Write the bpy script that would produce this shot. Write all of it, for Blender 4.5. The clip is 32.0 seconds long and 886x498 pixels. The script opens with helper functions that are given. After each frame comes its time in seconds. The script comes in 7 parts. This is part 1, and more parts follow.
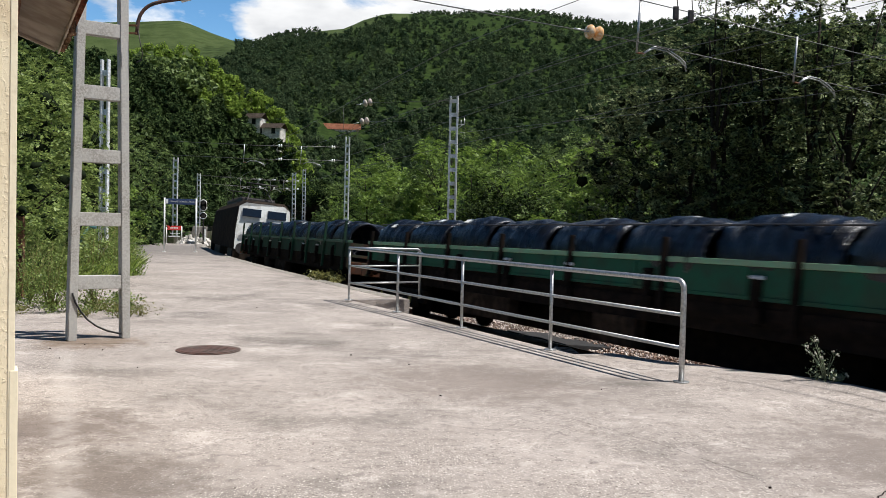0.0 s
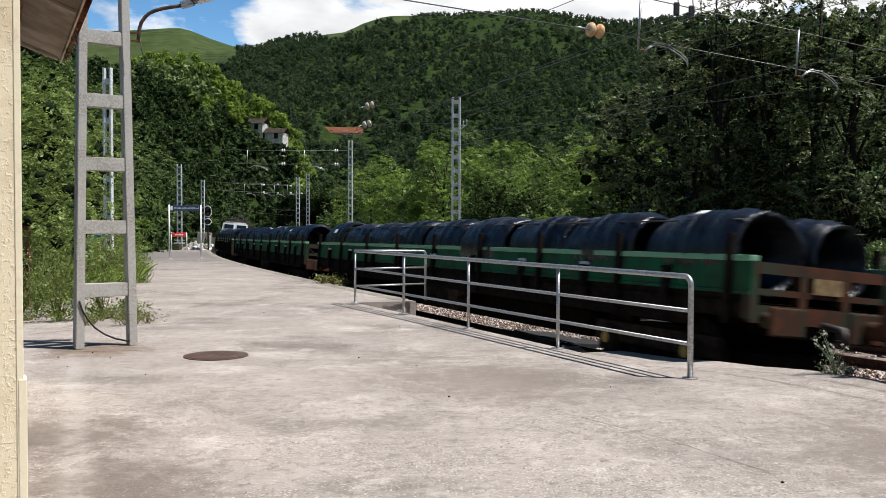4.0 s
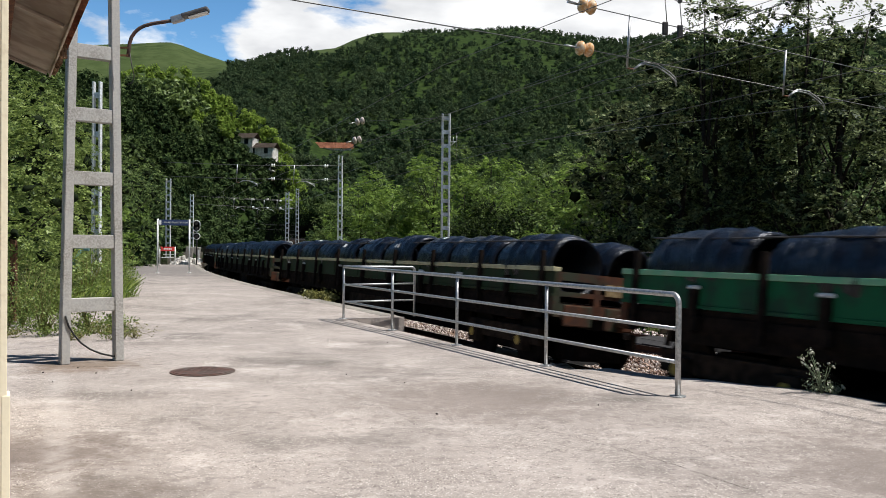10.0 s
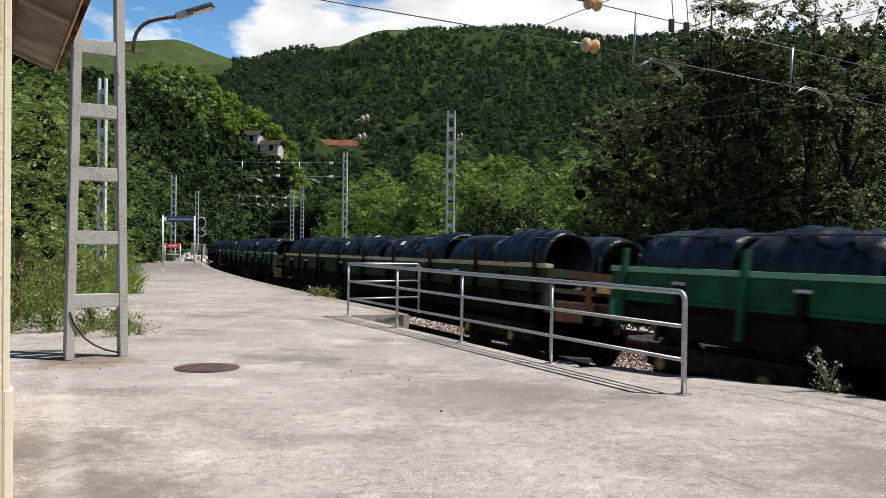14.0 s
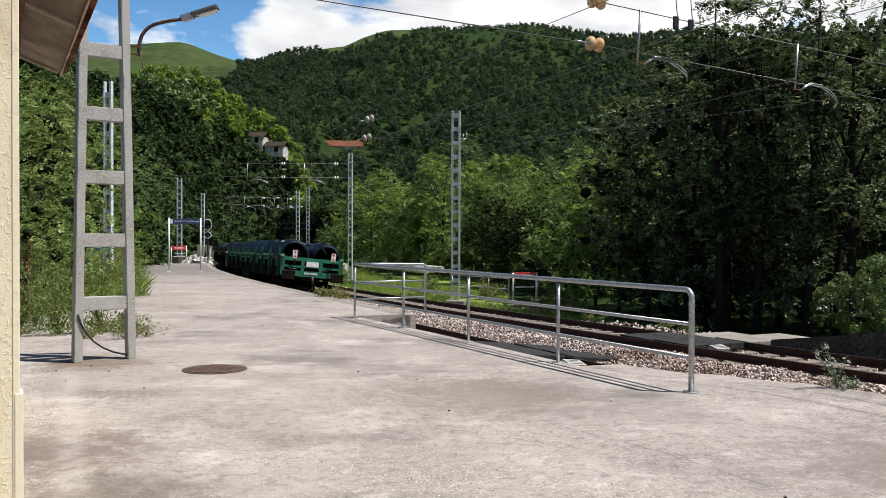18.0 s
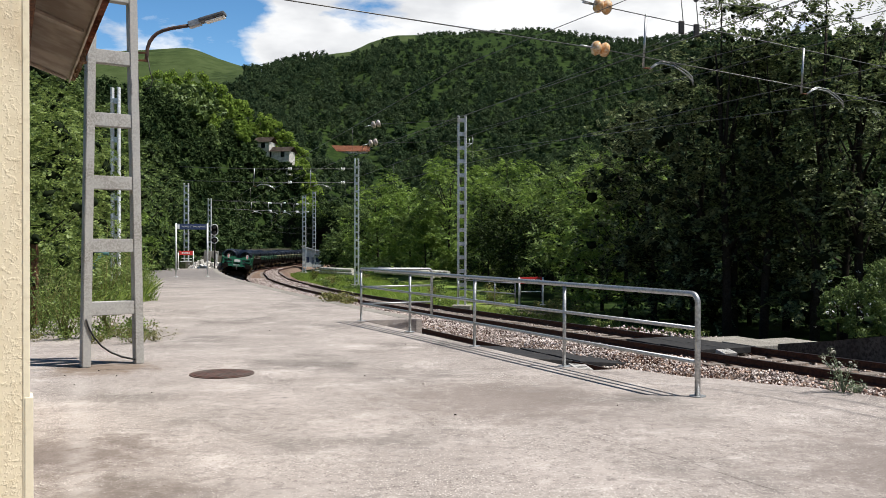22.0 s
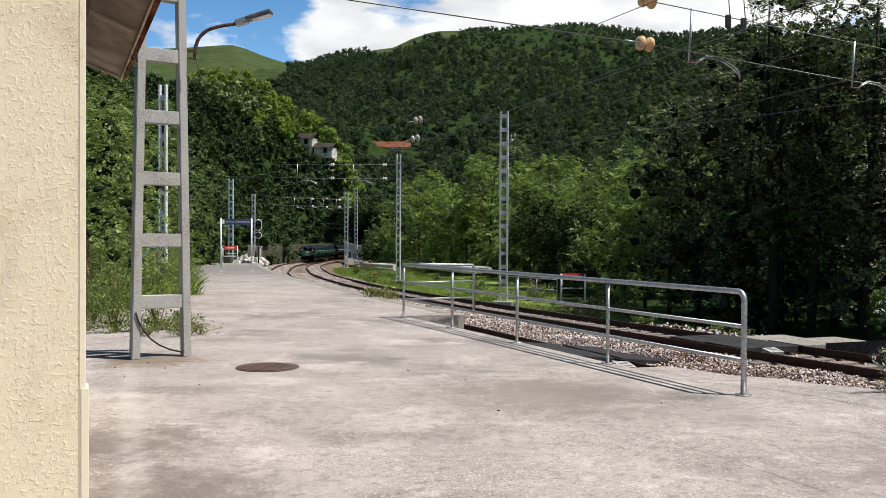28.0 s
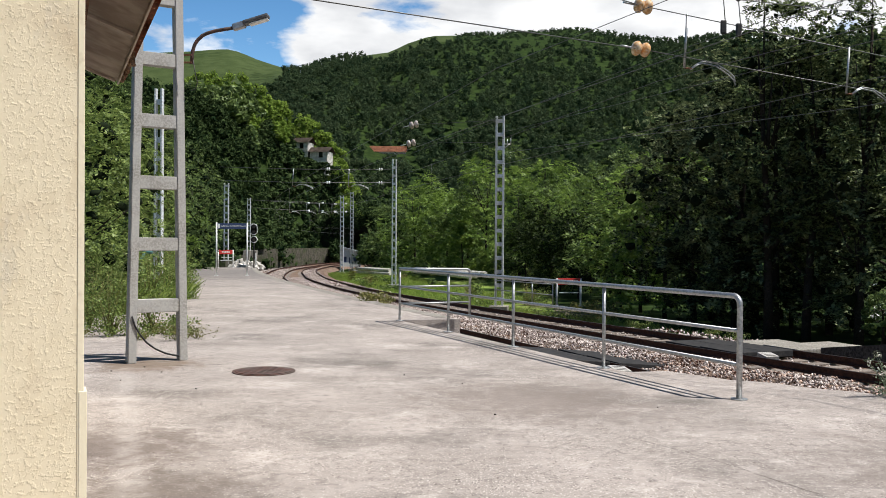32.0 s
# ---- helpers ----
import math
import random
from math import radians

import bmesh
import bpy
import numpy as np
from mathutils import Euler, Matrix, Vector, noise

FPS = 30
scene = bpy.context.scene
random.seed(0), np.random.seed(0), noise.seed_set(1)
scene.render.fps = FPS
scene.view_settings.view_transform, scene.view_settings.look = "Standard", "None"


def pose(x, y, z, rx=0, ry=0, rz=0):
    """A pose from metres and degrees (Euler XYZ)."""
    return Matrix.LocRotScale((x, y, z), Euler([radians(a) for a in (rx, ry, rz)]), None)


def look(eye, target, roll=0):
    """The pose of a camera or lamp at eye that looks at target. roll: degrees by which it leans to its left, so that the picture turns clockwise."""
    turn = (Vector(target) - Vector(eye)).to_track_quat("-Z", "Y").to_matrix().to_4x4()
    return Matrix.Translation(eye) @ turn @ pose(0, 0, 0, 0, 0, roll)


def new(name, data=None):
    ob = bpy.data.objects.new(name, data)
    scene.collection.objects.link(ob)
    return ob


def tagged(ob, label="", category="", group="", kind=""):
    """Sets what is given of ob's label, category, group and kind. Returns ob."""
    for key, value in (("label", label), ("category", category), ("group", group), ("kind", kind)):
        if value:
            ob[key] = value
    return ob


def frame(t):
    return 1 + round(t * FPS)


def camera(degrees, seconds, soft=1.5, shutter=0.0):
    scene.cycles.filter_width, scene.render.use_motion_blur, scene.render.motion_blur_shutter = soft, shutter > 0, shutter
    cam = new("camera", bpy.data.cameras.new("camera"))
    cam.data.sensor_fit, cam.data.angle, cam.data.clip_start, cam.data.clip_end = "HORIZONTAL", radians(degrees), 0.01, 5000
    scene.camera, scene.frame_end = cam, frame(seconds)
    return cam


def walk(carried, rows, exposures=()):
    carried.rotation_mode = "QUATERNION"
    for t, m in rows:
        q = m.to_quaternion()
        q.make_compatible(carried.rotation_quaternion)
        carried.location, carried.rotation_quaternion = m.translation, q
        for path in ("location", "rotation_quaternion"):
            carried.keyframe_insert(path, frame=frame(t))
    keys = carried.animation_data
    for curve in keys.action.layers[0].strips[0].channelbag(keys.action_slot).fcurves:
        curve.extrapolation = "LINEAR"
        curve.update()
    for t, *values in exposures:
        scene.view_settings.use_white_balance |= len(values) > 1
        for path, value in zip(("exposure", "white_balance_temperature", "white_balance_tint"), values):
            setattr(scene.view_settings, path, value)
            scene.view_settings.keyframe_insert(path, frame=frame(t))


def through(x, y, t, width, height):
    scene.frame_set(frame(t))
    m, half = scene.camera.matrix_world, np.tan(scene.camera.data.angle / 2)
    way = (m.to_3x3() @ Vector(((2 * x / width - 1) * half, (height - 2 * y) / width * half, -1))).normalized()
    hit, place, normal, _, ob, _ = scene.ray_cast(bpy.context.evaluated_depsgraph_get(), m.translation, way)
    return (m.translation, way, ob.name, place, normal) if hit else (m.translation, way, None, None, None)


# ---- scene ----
cam = camera(53.58, 32.0, soft=0.5, shutter=0.28)


def at_eye(x, y, z, turn, tilt, lean):
    """The camera's pose: turned to its left, tilted up and leaning, in degrees."""
    return pose(x, y, z, 0, 0, turn) @ pose(0, 0, 0, 90 + tilt) @ pose(0, 0, 0, 0, 0, lean)


walk(cam, [
    (0, at_eye(0.014, -0.009, 1.605, -0.94, -1.63, 1.33)),
    (0.5, at_eye(0.011, -0.006, 1.606, -0.77, -1.59, 1.34)),
    (1, at_eye(0.009, -0.007, 1.604, -0.64, -1.56, 1.09)),
    (1.5, at_eye(0.010, -0.003, 1.598, -0.62, -1.51, 0.61)),
    (2, at_eye(0.008, -0.006, 1.601, -0.49, -1.42, 0.46)),
    (2.5, at_eye(0.009, -0.001, 1.604, -0.46, -1.35, 0.53)),
    (3, at_eye(0.006, -0.004, 1.604, -0.48, -1.41, 0.35)),
    (3.5, at_eye(0.006, 0.001, 1.601, -0.63, -1.49, 0.15)),
    (5.5, at_eye(0.004, -0.006, 1.597, -0.60, -1.65, 0.17)),
    (6, at_eye(0.001, -0.012, 1.593, -0.62, -1.69, 0.02)),
    (6.5, at_eye(-0.001, -0.002, 1.592, -0.44, -1.79, -0.08)),
    (7, at_eye(0.004, -0.000, 1.592, -0.32, -2.03, -0.08)),
    (7.5, at_eye(0.008, 0.002, 1.594, -0.32, -2.10, 0.15)),
    (8, at_eye(0.007, 0.003, 1.599, -0.26, -1.80, 0.31)),
    (8.5, at_eye(0.007, -0.001, 1.602, -0.29, -1.33, 0.40)),
    (9, at_eye(0.008, 0.002, 1.601, -0.67, -1.11, 0.32)),
    (9.5, at_eye(0.012, 0.003, 1.605, -1.00, -0.83, 0.49)),
    (10, at_eye(0.015, 0.001, 1.609, -1.31, -0.51, 0.51)),
    (10.5, at_eye(0.009, 0.001, 1.607, -1.51, -0.35, 0.76)),
    (11, at_eye(0.013, 0.003, 1.603, -1.73, -0.59, 0.65)),
    (11.5, at_eye(0.008, -0.001, 1.603, -1.63, -0.58, 0.93)),
    (12, at_eye(0.007, 0.002, 1.603, -1.59, -0.57, 0.98)),
    (12.5, at_eye(0.008, 0.011, 1.599, -1.55, -0.59, 0.92)),
    (13, at_eye(0.015, 0.018, 1.596, -1.53, -0.63, 0.76)),
    (13.5, at_eye(0.015, 0.041, 1.598, -1.23, -0.67, 0.54)),
    (14, at_eye(0.013, 0.037, 1.599, -1.00, -0.67, 0.66)),
    (14.5, at_eye(0.017, 0.036, 1.602, -1.00, -0.66, 0.54)),
    (16.5, at_eye(0.012, 0.034, 1.597, -1.01, -0.82, 0.33)),
    (17, at_eye(0.013, 0.034, 1.595, -0.90, -0.82, 0.07)),
    (17.5, at_eye(0.009, 0.033, 1.601, -0.83, -0.77, 0.12)),
    (18, at_eye(0.007, 0.028, 1.597, -0.63, -0.68, 0.16)),
    (18.5, at_eye(0.009, 0.030, 1.597, -0.63, -0.64, 0.17)),
    (19, at_eye(0.008, 0.028, 1.599, -0.63, -0.65, 0.16)),
    (19.5, at_eye(0.006, 0.029, 1.598, -0.54, -0.62, 0.15)),
    (20, at_eye(0.006, 0.032, 1.599, -0.43, -0.59, 0.23)),
    (20.5, at_eye(0.004, -0.002, 1.599, -0.50, -0.56, 0.14)),
    (21, at_eye(0.008, -0.003, 1.598, -0.45, -0.47, 0.07)),
    (21.5, at_eye(0.009, -0.001, 1.599, -0.36, -0.41, 0.16)),
    (22, at_eye(0.008, -0.003, 1.596, -0.22, -0.37, 0.07)),
    (22.5, at_eye(0.008, 0.001, 1.597, -0.10, -0.43, -0.01)),
    (23, at_eye(0.008, 0.007, 1.597, 0.21, -0.54, -0.00)),
    (23.5, at_eye(0.002, 0.002, 1.598, 0.78, -0.64, 0.01)),
    (24, at_eye(0.000, 0.008, 1.596, 1.25, -0.74, -0.10)),
    (24.5, at_eye(-0.002, 0.011, 1.597, 1.77, -0.80, 0.04)),
    (25, at_eye(-0.003, 0.007, 1.597, 2.41, -0.86, 0.14)),
    (25.5, at_eye(-0.009, -0.002, 1.601, 2.74, -0.93, 0.13)),
    (27.5, at_eye(-0.018, -0.023, 1.603, 2.73, -0.76, 0.34)),
    (28, at_eye(-0.018, -0.033, 1.598, 2.46, -0.65, 0.29)),
    (28.5, at_eye(-0.013, -0.026, 1.595, 2.02, -0.59, 0.26)),
    (29, at_eye(-0.021, -0.019, 1.597, 1.96, -0.62, 0.46)),
    (29.5, at_eye(-0.025, -0.011, 1.596, 2.02, -0.68, 0.29)),
    (30, at_eye(-0.024, -0.035, 1.594, 2.12, -0.70, 0.29)),
    (30.5, at_eye(-0.028, -0.045, 1.594, 2.11, -0.67, 0.36)),
    (31, at_eye(-0.028, -0.055, 1.598, 2.07, -0.56, 0.50)),
    (31.5, at_eye(-0.033, -0.054, 1.596, 2.05, -0.46, 0.48)),
    (32, at_eye(-0.030, -0.051, 1.594, 2.17, -0.35, 0.37)),
], exposures=[(0, 0.47), (32, 0.47)])

# ---- light ----
SUN = Vector((0.502, -0.119, 1.07)).normalized()
sun = new("sun", bpy.data.lights.new("sun", "SUN"))
sun.data.energy, sun.data.angle, sun.data.color = 5.0, radians(0.55), (1.0, 0.965, 0.925)
sun.matrix_world = look((0, 0, 60), Vector((0, 0, 60)) - SUN)

world = bpy.data.worlds.new("sky")
scene.world = world
world.use_nodes = True
wn, wl = world.node_tree.nodes, world.node_tree.links
wn.clear()
w_out, w_bg, w_sky = wn.new("ShaderNodeOutputWorld"), wn.new("ShaderNodeBackground"), wn.new("ShaderNodeTexSky")
w_sky.sky_type, w_sky.sun_disc = "NISHITA", False
w_sky.sun_elevation, w_sky.sun_rotation = math.asin(SUN.z), math.atan2(SUN.x, SUN.y)
w_sky.air_density, w_sky.dust_density, w_sky.ozone_density = 1.0, 0.1, 2.2
w_co, w_map, w_noise, w_ramp, w_mix = (wn.new("ShaderNodeTexCoord"), wn.new("ShaderNodeMapping"), wn.new("ShaderNodeTexNoise"),
                                       wn.new("ShaderNodeValToRGB"), wn.new("ShaderNodeMix"))
w_map.inputs["Scale"].default_value = (1.0, 1.0, 2.6)
w_map.inputs["Location"].default_value = (1.37, 0.2, 0.35)
w_noise.inputs["Scale"].default_value, w_noise.inputs["Detail"].default_value, w_noise.inputs["Roughness"].default_value = 4.2, 9, 0.55
w_ramp.color_ramp.elements[0].position, w_ramp.color_ramp.elements[1].position = 0.49, 0.565
w_mix.data_type = "RGBA"
wl.new(w_co.outputs["Generated"], w_map.inputs["Vector"])
wl.new(w_map.outputs["Vector"], w_noise.inputs["Vector"])
w_sep, w_mr, w_add = wn.new("ShaderNodeSeparateXYZ"), wn.new("ShaderNodeMapRange"), wn.new("ShaderNodeMath")
wl.new(w_co.outputs["Generated"], w_sep.inputs["Vector"])
wl.new(w_sep.outputs["X"], w_mr.inputs["Value"])
w_mr.inputs["From Min"].default_value, w_mr.inputs["From Max"].default_value = -0.235, -0.165
w_mr.inputs["To Min"].default_value, w_mr.inputs["To Max"].default_value = -0.10, 0.21
w_add.operation = "ADD"
wl.new(w_noise.outputs["Fac"], w_add.inputs[0])
wl.new(w_mr.outputs["Result"], w_add.inputs[1])
w_top, w_sum = wn.new("ShaderNodeMapRange"), wn.new("ShaderNodeMath")
wl.new(w_sep.outputs["Z"], w_top.inputs["Value"])
w_top.inputs["From Min"].default_value, w_top.inputs["From Max"].default_value = 0.27, 0.40
w_top.inputs["To Min"].default_value, w_top.inputs["To Max"].default_value = 0.0, -0.42
w_sum.operation = "ADD"
wl.new(w_add.outputs["Value"], w_sum.inputs[0])
wl.new(w_top.outputs["Result"], w_sum.inputs[1])
wl.new(w_sum.outputs["Value"], w_ramp.inputs["Fac"])
w_soft, w_shade, w_cl = wn.new("ShaderNodeTexNoise"), wn.new("ShaderNodeMapRange"), wn.new("ShaderNodeMix")
w_soft.inputs["Scale"].default_value, w_soft.inputs["Detail"].default_value = 7.0, 5
wl.new(w_map.outputs["Vector"], w_soft.inputs["Vector"])
w_shade.inputs["From Min"].default_value, w_shade.inputs["From Max"].default_value = 0.40, 0.58
wl.new(w_soft.outputs["Fac"], w_shade.inputs["Value"])
w_cl.data_type = "RGBA"
w_cl.inputs["A"].default_value, w_cl.inputs["B"].default_value = (12.0, 12.2, 12.6, 1), (16.6, 16.7, 16.8, 1)
wl.new(w_shade.outputs["Result"], w_cl.inputs["Factor"])
wl.new(w_cl.outputs["Result"], w_mix.inputs["B"])
wl.new(w_ramp.outputs["Color"], w_mix.inputs["Factor"])
w_hue = wn.new("ShaderNodeHueSaturation")
w_hue.inputs["Saturation"].default_value = 1.30
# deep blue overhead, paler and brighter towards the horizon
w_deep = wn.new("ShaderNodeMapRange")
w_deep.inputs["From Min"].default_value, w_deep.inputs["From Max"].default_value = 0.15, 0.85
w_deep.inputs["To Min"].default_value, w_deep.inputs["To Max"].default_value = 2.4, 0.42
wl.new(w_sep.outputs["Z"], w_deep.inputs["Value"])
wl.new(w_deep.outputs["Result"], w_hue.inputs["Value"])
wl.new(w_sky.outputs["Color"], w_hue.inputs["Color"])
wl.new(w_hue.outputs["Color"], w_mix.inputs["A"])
wl.new(w_mix.outputs["Result"], w_bg.inputs["Color"])
w_bg.inputs["Strength"].default_value = 0.047
wl.new(w_bg.outputs["Background"], w_out.inputs["Surface"])


# ---- materials ----
def material(name, colour, rough=0.7, metal=0.0, fine=None, fine_scale=60.0, broad=None, broad_scale=1.5, bump=0.0, bump_scale=80.0,
             spread=0.0, broad_at=(0.45, 0.62), fine_at=(0.42, 0.62)):
    """A surface: a base colour, a fine and a broad mottle in further colours, relief, and some spread from piece to piece."""
    m = bpy.data.materials.new(name)
    m.use_nodes = True
    n, l = m.node_tree.nodes, m.node_tree.links
    b = n["Principled BSDF"]
    b.inputs["Roughness"].default_value, b.inputs["Metallic"].default_value = rough, metal
    b.inputs["Specular IOR Level"].default_value = 0.5 if rough < 0.8 else (0.25 if rough < 0.945 else 0.04)
    co = n.new("ShaderNodeTexCoord")
    last = None

    def mottle(other, scale, at, detail):
        nonlocal last
        t, r, x = n.new("ShaderNodeTexNoise"), n.new("ShaderNodeValToRGB"), n.new("ShaderNodeMix")
        t.inputs["Scale"].default_value, t.inputs["Detail"].default_value, t.inputs["Roughness"].default_value = scale, detail, 0.6
        l.new(co.outputs["Object"], t.inputs["Vector"])
        r.color_ramp.elements[0].position, r.color_ramp.elements[1].position = at
        l.new(t.outputs["Fac"], r.inputs["Fac"])
        x.data_type = "RGBA"
        x.inputs["A"].default_value, x.inputs["B"].default_value = (*colour, 1), (*other, 1)
        if last:
            l.new(last, x.inputs["A"])
        l.new(r.outputs["Color"], x.inputs["Factor"])
        last = x.outputs["Result"]

    if broad:
        mottle(broad, broad_scale, broad_at, 5)
    if fine:
        mottle(fine, fine_scale, fine_at, 3)
    if spread:
        i, h, x = n.new("ShaderNodeObjectInfo"), n.new("ShaderNodeMapRange"), n.new("ShaderNodeHueSaturation")
        h.inputs["To Min"].default_value, h.inputs["To Max"].default_value = 1 - spread, 1 + spread
        l.new(i.outputs["Random"], h.inputs["Value"])
        l.new(h.outputs["Result"], x.inputs["Value"])
        x.inputs["Color"].default_value = (*colour, 1)
        if last:
            l.new(last, x.inputs["Color"])
        last = x.outputs["Color"]
    if last:
        l.new(last, b.inputs["Base Color"])
    else:
        b.inputs["Base Color"].default_value = (*colour, 1)
    if bump:
        t, u = n.new("ShaderNodeTexNoise"), n.new("ShaderNodeBump")
        t.inputs["Scale"].default_value, t.inputs["Detail"].default_value = bump_scale, 4
        l.new(co.outputs["Object"], t.inputs["Vector"])
        l.new(t.outputs["Fac"], u.inputs["Height"])
        u.inputs["Strength"].default_value, u.inputs["Distance"].default_value = min(1.0, bump * 40), bump
        l.new(u.outputs["Normal"], b.inputs["Normal"])
    return m


def foliage(name, dark, light, through=0.35, clump=0.35, bias=0.55, gloss=0.05, mix=1.0):
    """Leaves: a colour that varies from leaf to leaf and from clump to clump, and some light that passes through."""
    m = bpy.data.materials.new(name)
    m.use_nodes = True
    n, l = m.node_tree.nodes, m.node_tree.links
    n.remove(n["Principled BSDF"])
    g, r, t, x = n.new("ShaderNodeNewGeometry"), n.new("ShaderNodeMix"), n.new("ShaderNodeTexNoise"), n.new("ShaderNodeMix")
    co, a = n.new("ShaderNodeTexCoord"), n.new("ShaderNodeMath")
    t.inputs["Scale"].default_value, t.inputs["Detail"].default_value = clump, 2
    l.new(co.outputs["Object"], t.inputs["Vector"])
    a.operation = "ADD"
    mr = n.new("ShaderNodeMapRange")
    mr.inputs["From Min"].default_value, mr.inputs["From Max"].default_value = bias, 1.35
    w = n.new("ShaderNodeMath")
    w.operation = "MULTIPLY_ADD"
    w.inputs[1].default_value, w.inputs[2].default_value = mix, 0.5 * (1 - mix)
    l.new(g.outputs["Random Per Island"], w.inputs[0])
    l.new(w.outputs["Value"], a.inputs[0])
    l.new(t.outputs["Fac"], a.inputs[1])
    l.new(a.outputs["Value"], mr.inputs["Value"])
    r.data_type = "RGBA"
    r.inputs["A"].default_value, r.inputs["B"].default_value = (*dark, 1), (*light, 1)
    l.new(mr.outputs["Result"], r.inputs["Factor"])
    d, tr, ms, gl, ms2 = (n.new("ShaderNodeBsdfDiffuse"), n.new("ShaderNodeBsdfTranslucent"), n.new("ShaderNodeMixShader"),
                          n.new("ShaderNodeBsdfGlossy"), n.new("ShaderNodeMixShader"))
    for s in (d, tr):
        l.new(r.outputs["Result"], s.inputs["Color"])
    gl.inputs["Roughness"].default_value = 0.45
    gl.inputs["Color"].default_value = (0.5, 0.55, 0.5, 1)
    ms.inputs["Fac"].default_value, ms2.inputs["Fac"].default_value = through, gloss
    l.new(d.outputs["BSDF"], ms.inputs[1]), l.new(tr.outputs["BSDF"], ms.inputs[2])
    l.new(ms.outputs["Shader"], ms2.inputs[1]), l.new(gl.outputs["BSDF"], ms2.inputs[2])
    l.new(ms2.outputs["Shader"], n["Material Output"].inputs["Surface"])
    return m


SEAM = (-0.415, 0.036)  # x of the cement seam by y: slope and start


def paving():
    """Worn platform concrete: pale aggregate speckle, rubbed patches, dark stains and long streaks of dirt."""
    m = material("platform_concrete", (0.285, 0.250, 0.224), 0.93, fine=(0.12, 0.106, 0.099), fine_scale=9, broad=(0.380, 0.336, 0.304), broad_scale=0.9, bump=0.008, bump_scale=60,
                 broad_at=(0.44, 0.70), fine_at=(0.50, 0.86))
    n, l = m.node_tree.nodes, m.node_tree.links
    b = n["Principled BSDF"]
    co = next(x for x in n if x.type == "TEX_COORD")
    last = b.inputs["Base Color"].links[0].from_socket
    for scale, lo, hi, colour, stretch in ((0.42, 0.50, 0.66, (0.135, 0.119, 0.106), 1.1), (0.9, 0.53, 0.66, (0.505, 0.455, 0.417), 1.0)):
        t, r, x, mp = n.new("ShaderNodeTexNoise"), n.new("ShaderNodeValToRGB"), n.new("ShaderNodeMix"), n.new("ShaderNodeMapping")
        mp.inputs["Scale"].default_value = (1, stretch, 1)
        mp.inputs["Location"].default_value = (scale, 3 + scale, 0)
        t.inputs["Scale"].default_value, t.inputs["Detail"].default_value, t.inputs["Roughness"].default_value = scale, 12, 0.84 if scale > 0.5 else 0.66
        l.new(co.outputs["Object"], mp.inputs["Vector"])
        l.new(mp.outputs["Vector"], t.inputs["Vector"])
        r.color_ramp.elements[0].position, r.color_ramp.elements[1].position = lo, hi
        l.new(t.outputs["Fac"], r.inputs["Fac"])
        x.data_type = "RGBA"
        x.inputs["B"].default_value = (*colour, 1)
        l.new(last, x.inputs["A"])
        l.new(r.outputs["Color"], x.inputs["Factor"])
        last = x.outputs["Result"]

    def over(colour, mask):
        nonlocal last
        x = n.new("ShaderNodeMix")
        x.data_type = "RGBA"
        x.inputs["B"].default_value = (*colour, 1)
        l.new(last, x.inputs["A"])
        l.new(mask, x.inputs["Factor"])
        last = x.outputs["Result"]

    def calc(op, a, c):
        q = n.new("ShaderNodeMath")
        q.operation = op
        for i, v in enumerate((a, c)):
            if isinstance(v, float):
                q.inputs[i].default_value = v
            else:
                l.new(v, q.inputs[i])
        return q.outputs["Value"]

    def ramp(v, lo, hi):
        r = n.new("ShaderNodeMapRange")
        r.inputs["From Min"].default_value, r.inputs["From Max"].default_value = lo, hi
        l.new(v, r.inputs["Value"])
        return r.outputs["Result"]

    # exposed pebbles of the aggregate, pale and dark, denser where the skin has worn off
    worn = n.new("ShaderNodeTexNoise")
    worn.inputs["Scale"].default_value, worn.inputs["Detail"].default_value = 0.8, 6
    l.new(co.outputs["Object"], worn.inputs["Vector"])
    for scale, colour, share in ((61, (0.62, 0.565, 0.51), 0.76), (46, (0.11, 0.092, 0.08), 0.80), (110, (0.55, 0.50, 0.45), 0.66), (150, (0.12, 0.10, 0.09), 0.74)):
        t, sep = n.new("ShaderNodeTexVoronoi"), n.new("ShaderNodeSeparateXYZ")
        t.inputs["Scale"].default_value = scale
        l.new(co.outputs["Object"], t.inputs["Vector"])
        l.new(t.outputs["Color"], sep.inputs["Vector"])
        dot = ramp(t.outputs["Distance"], 0.42, 0.28)
        pick = ramp(calc("ADD", sep.outputs["X"], calc("MULTIPLY", calc("SUBTRACT", worn.outputs["Fac"], 0.5), 1.1)), share, share + 0.06)
        over(colour, calc("MULTIPLY", dot, pick))
    # spilt grease and damp by the building's corner and round the mast's feet, an older darker surface far along, and
    # two further darker patches
    for at, size, colour in (((-2.9, 6.6, 0), 1.5, (0.12, 0.094, 0.078)), ((-4.3, 11.2, 0), 1.3, (0.15, 0.105, 0.07)), ((-2.0, 5.3, 0), 1.2, (0.13, 0.105, 0.088)), ((-19.0, 56.0, 0), 34.0, (0.13, 0.12, 0.112)), ((3.9, 5.9, 0), 2.9, (0.17, 0.142, 0.125)), ((0.6, 9.0, 0), 2.2, (0.18, 0.15, 0.13))):
        dist, t = n.new("ShaderNodeVectorMath"), n.new("ShaderNodeTexNoise")
        dist.operation = "DISTANCE"
        dist.inputs[1].default_value = at
        l.new(co.outputs["Object"], dist.inputs[0])
        t.inputs["Scale"].default_value, t.inputs["Detail"].default_value, t.inputs["Roughness"].default_value = 3.4, 12, 0.82
        l.new(co.outputs["Object"], t.inputs["Vector"])
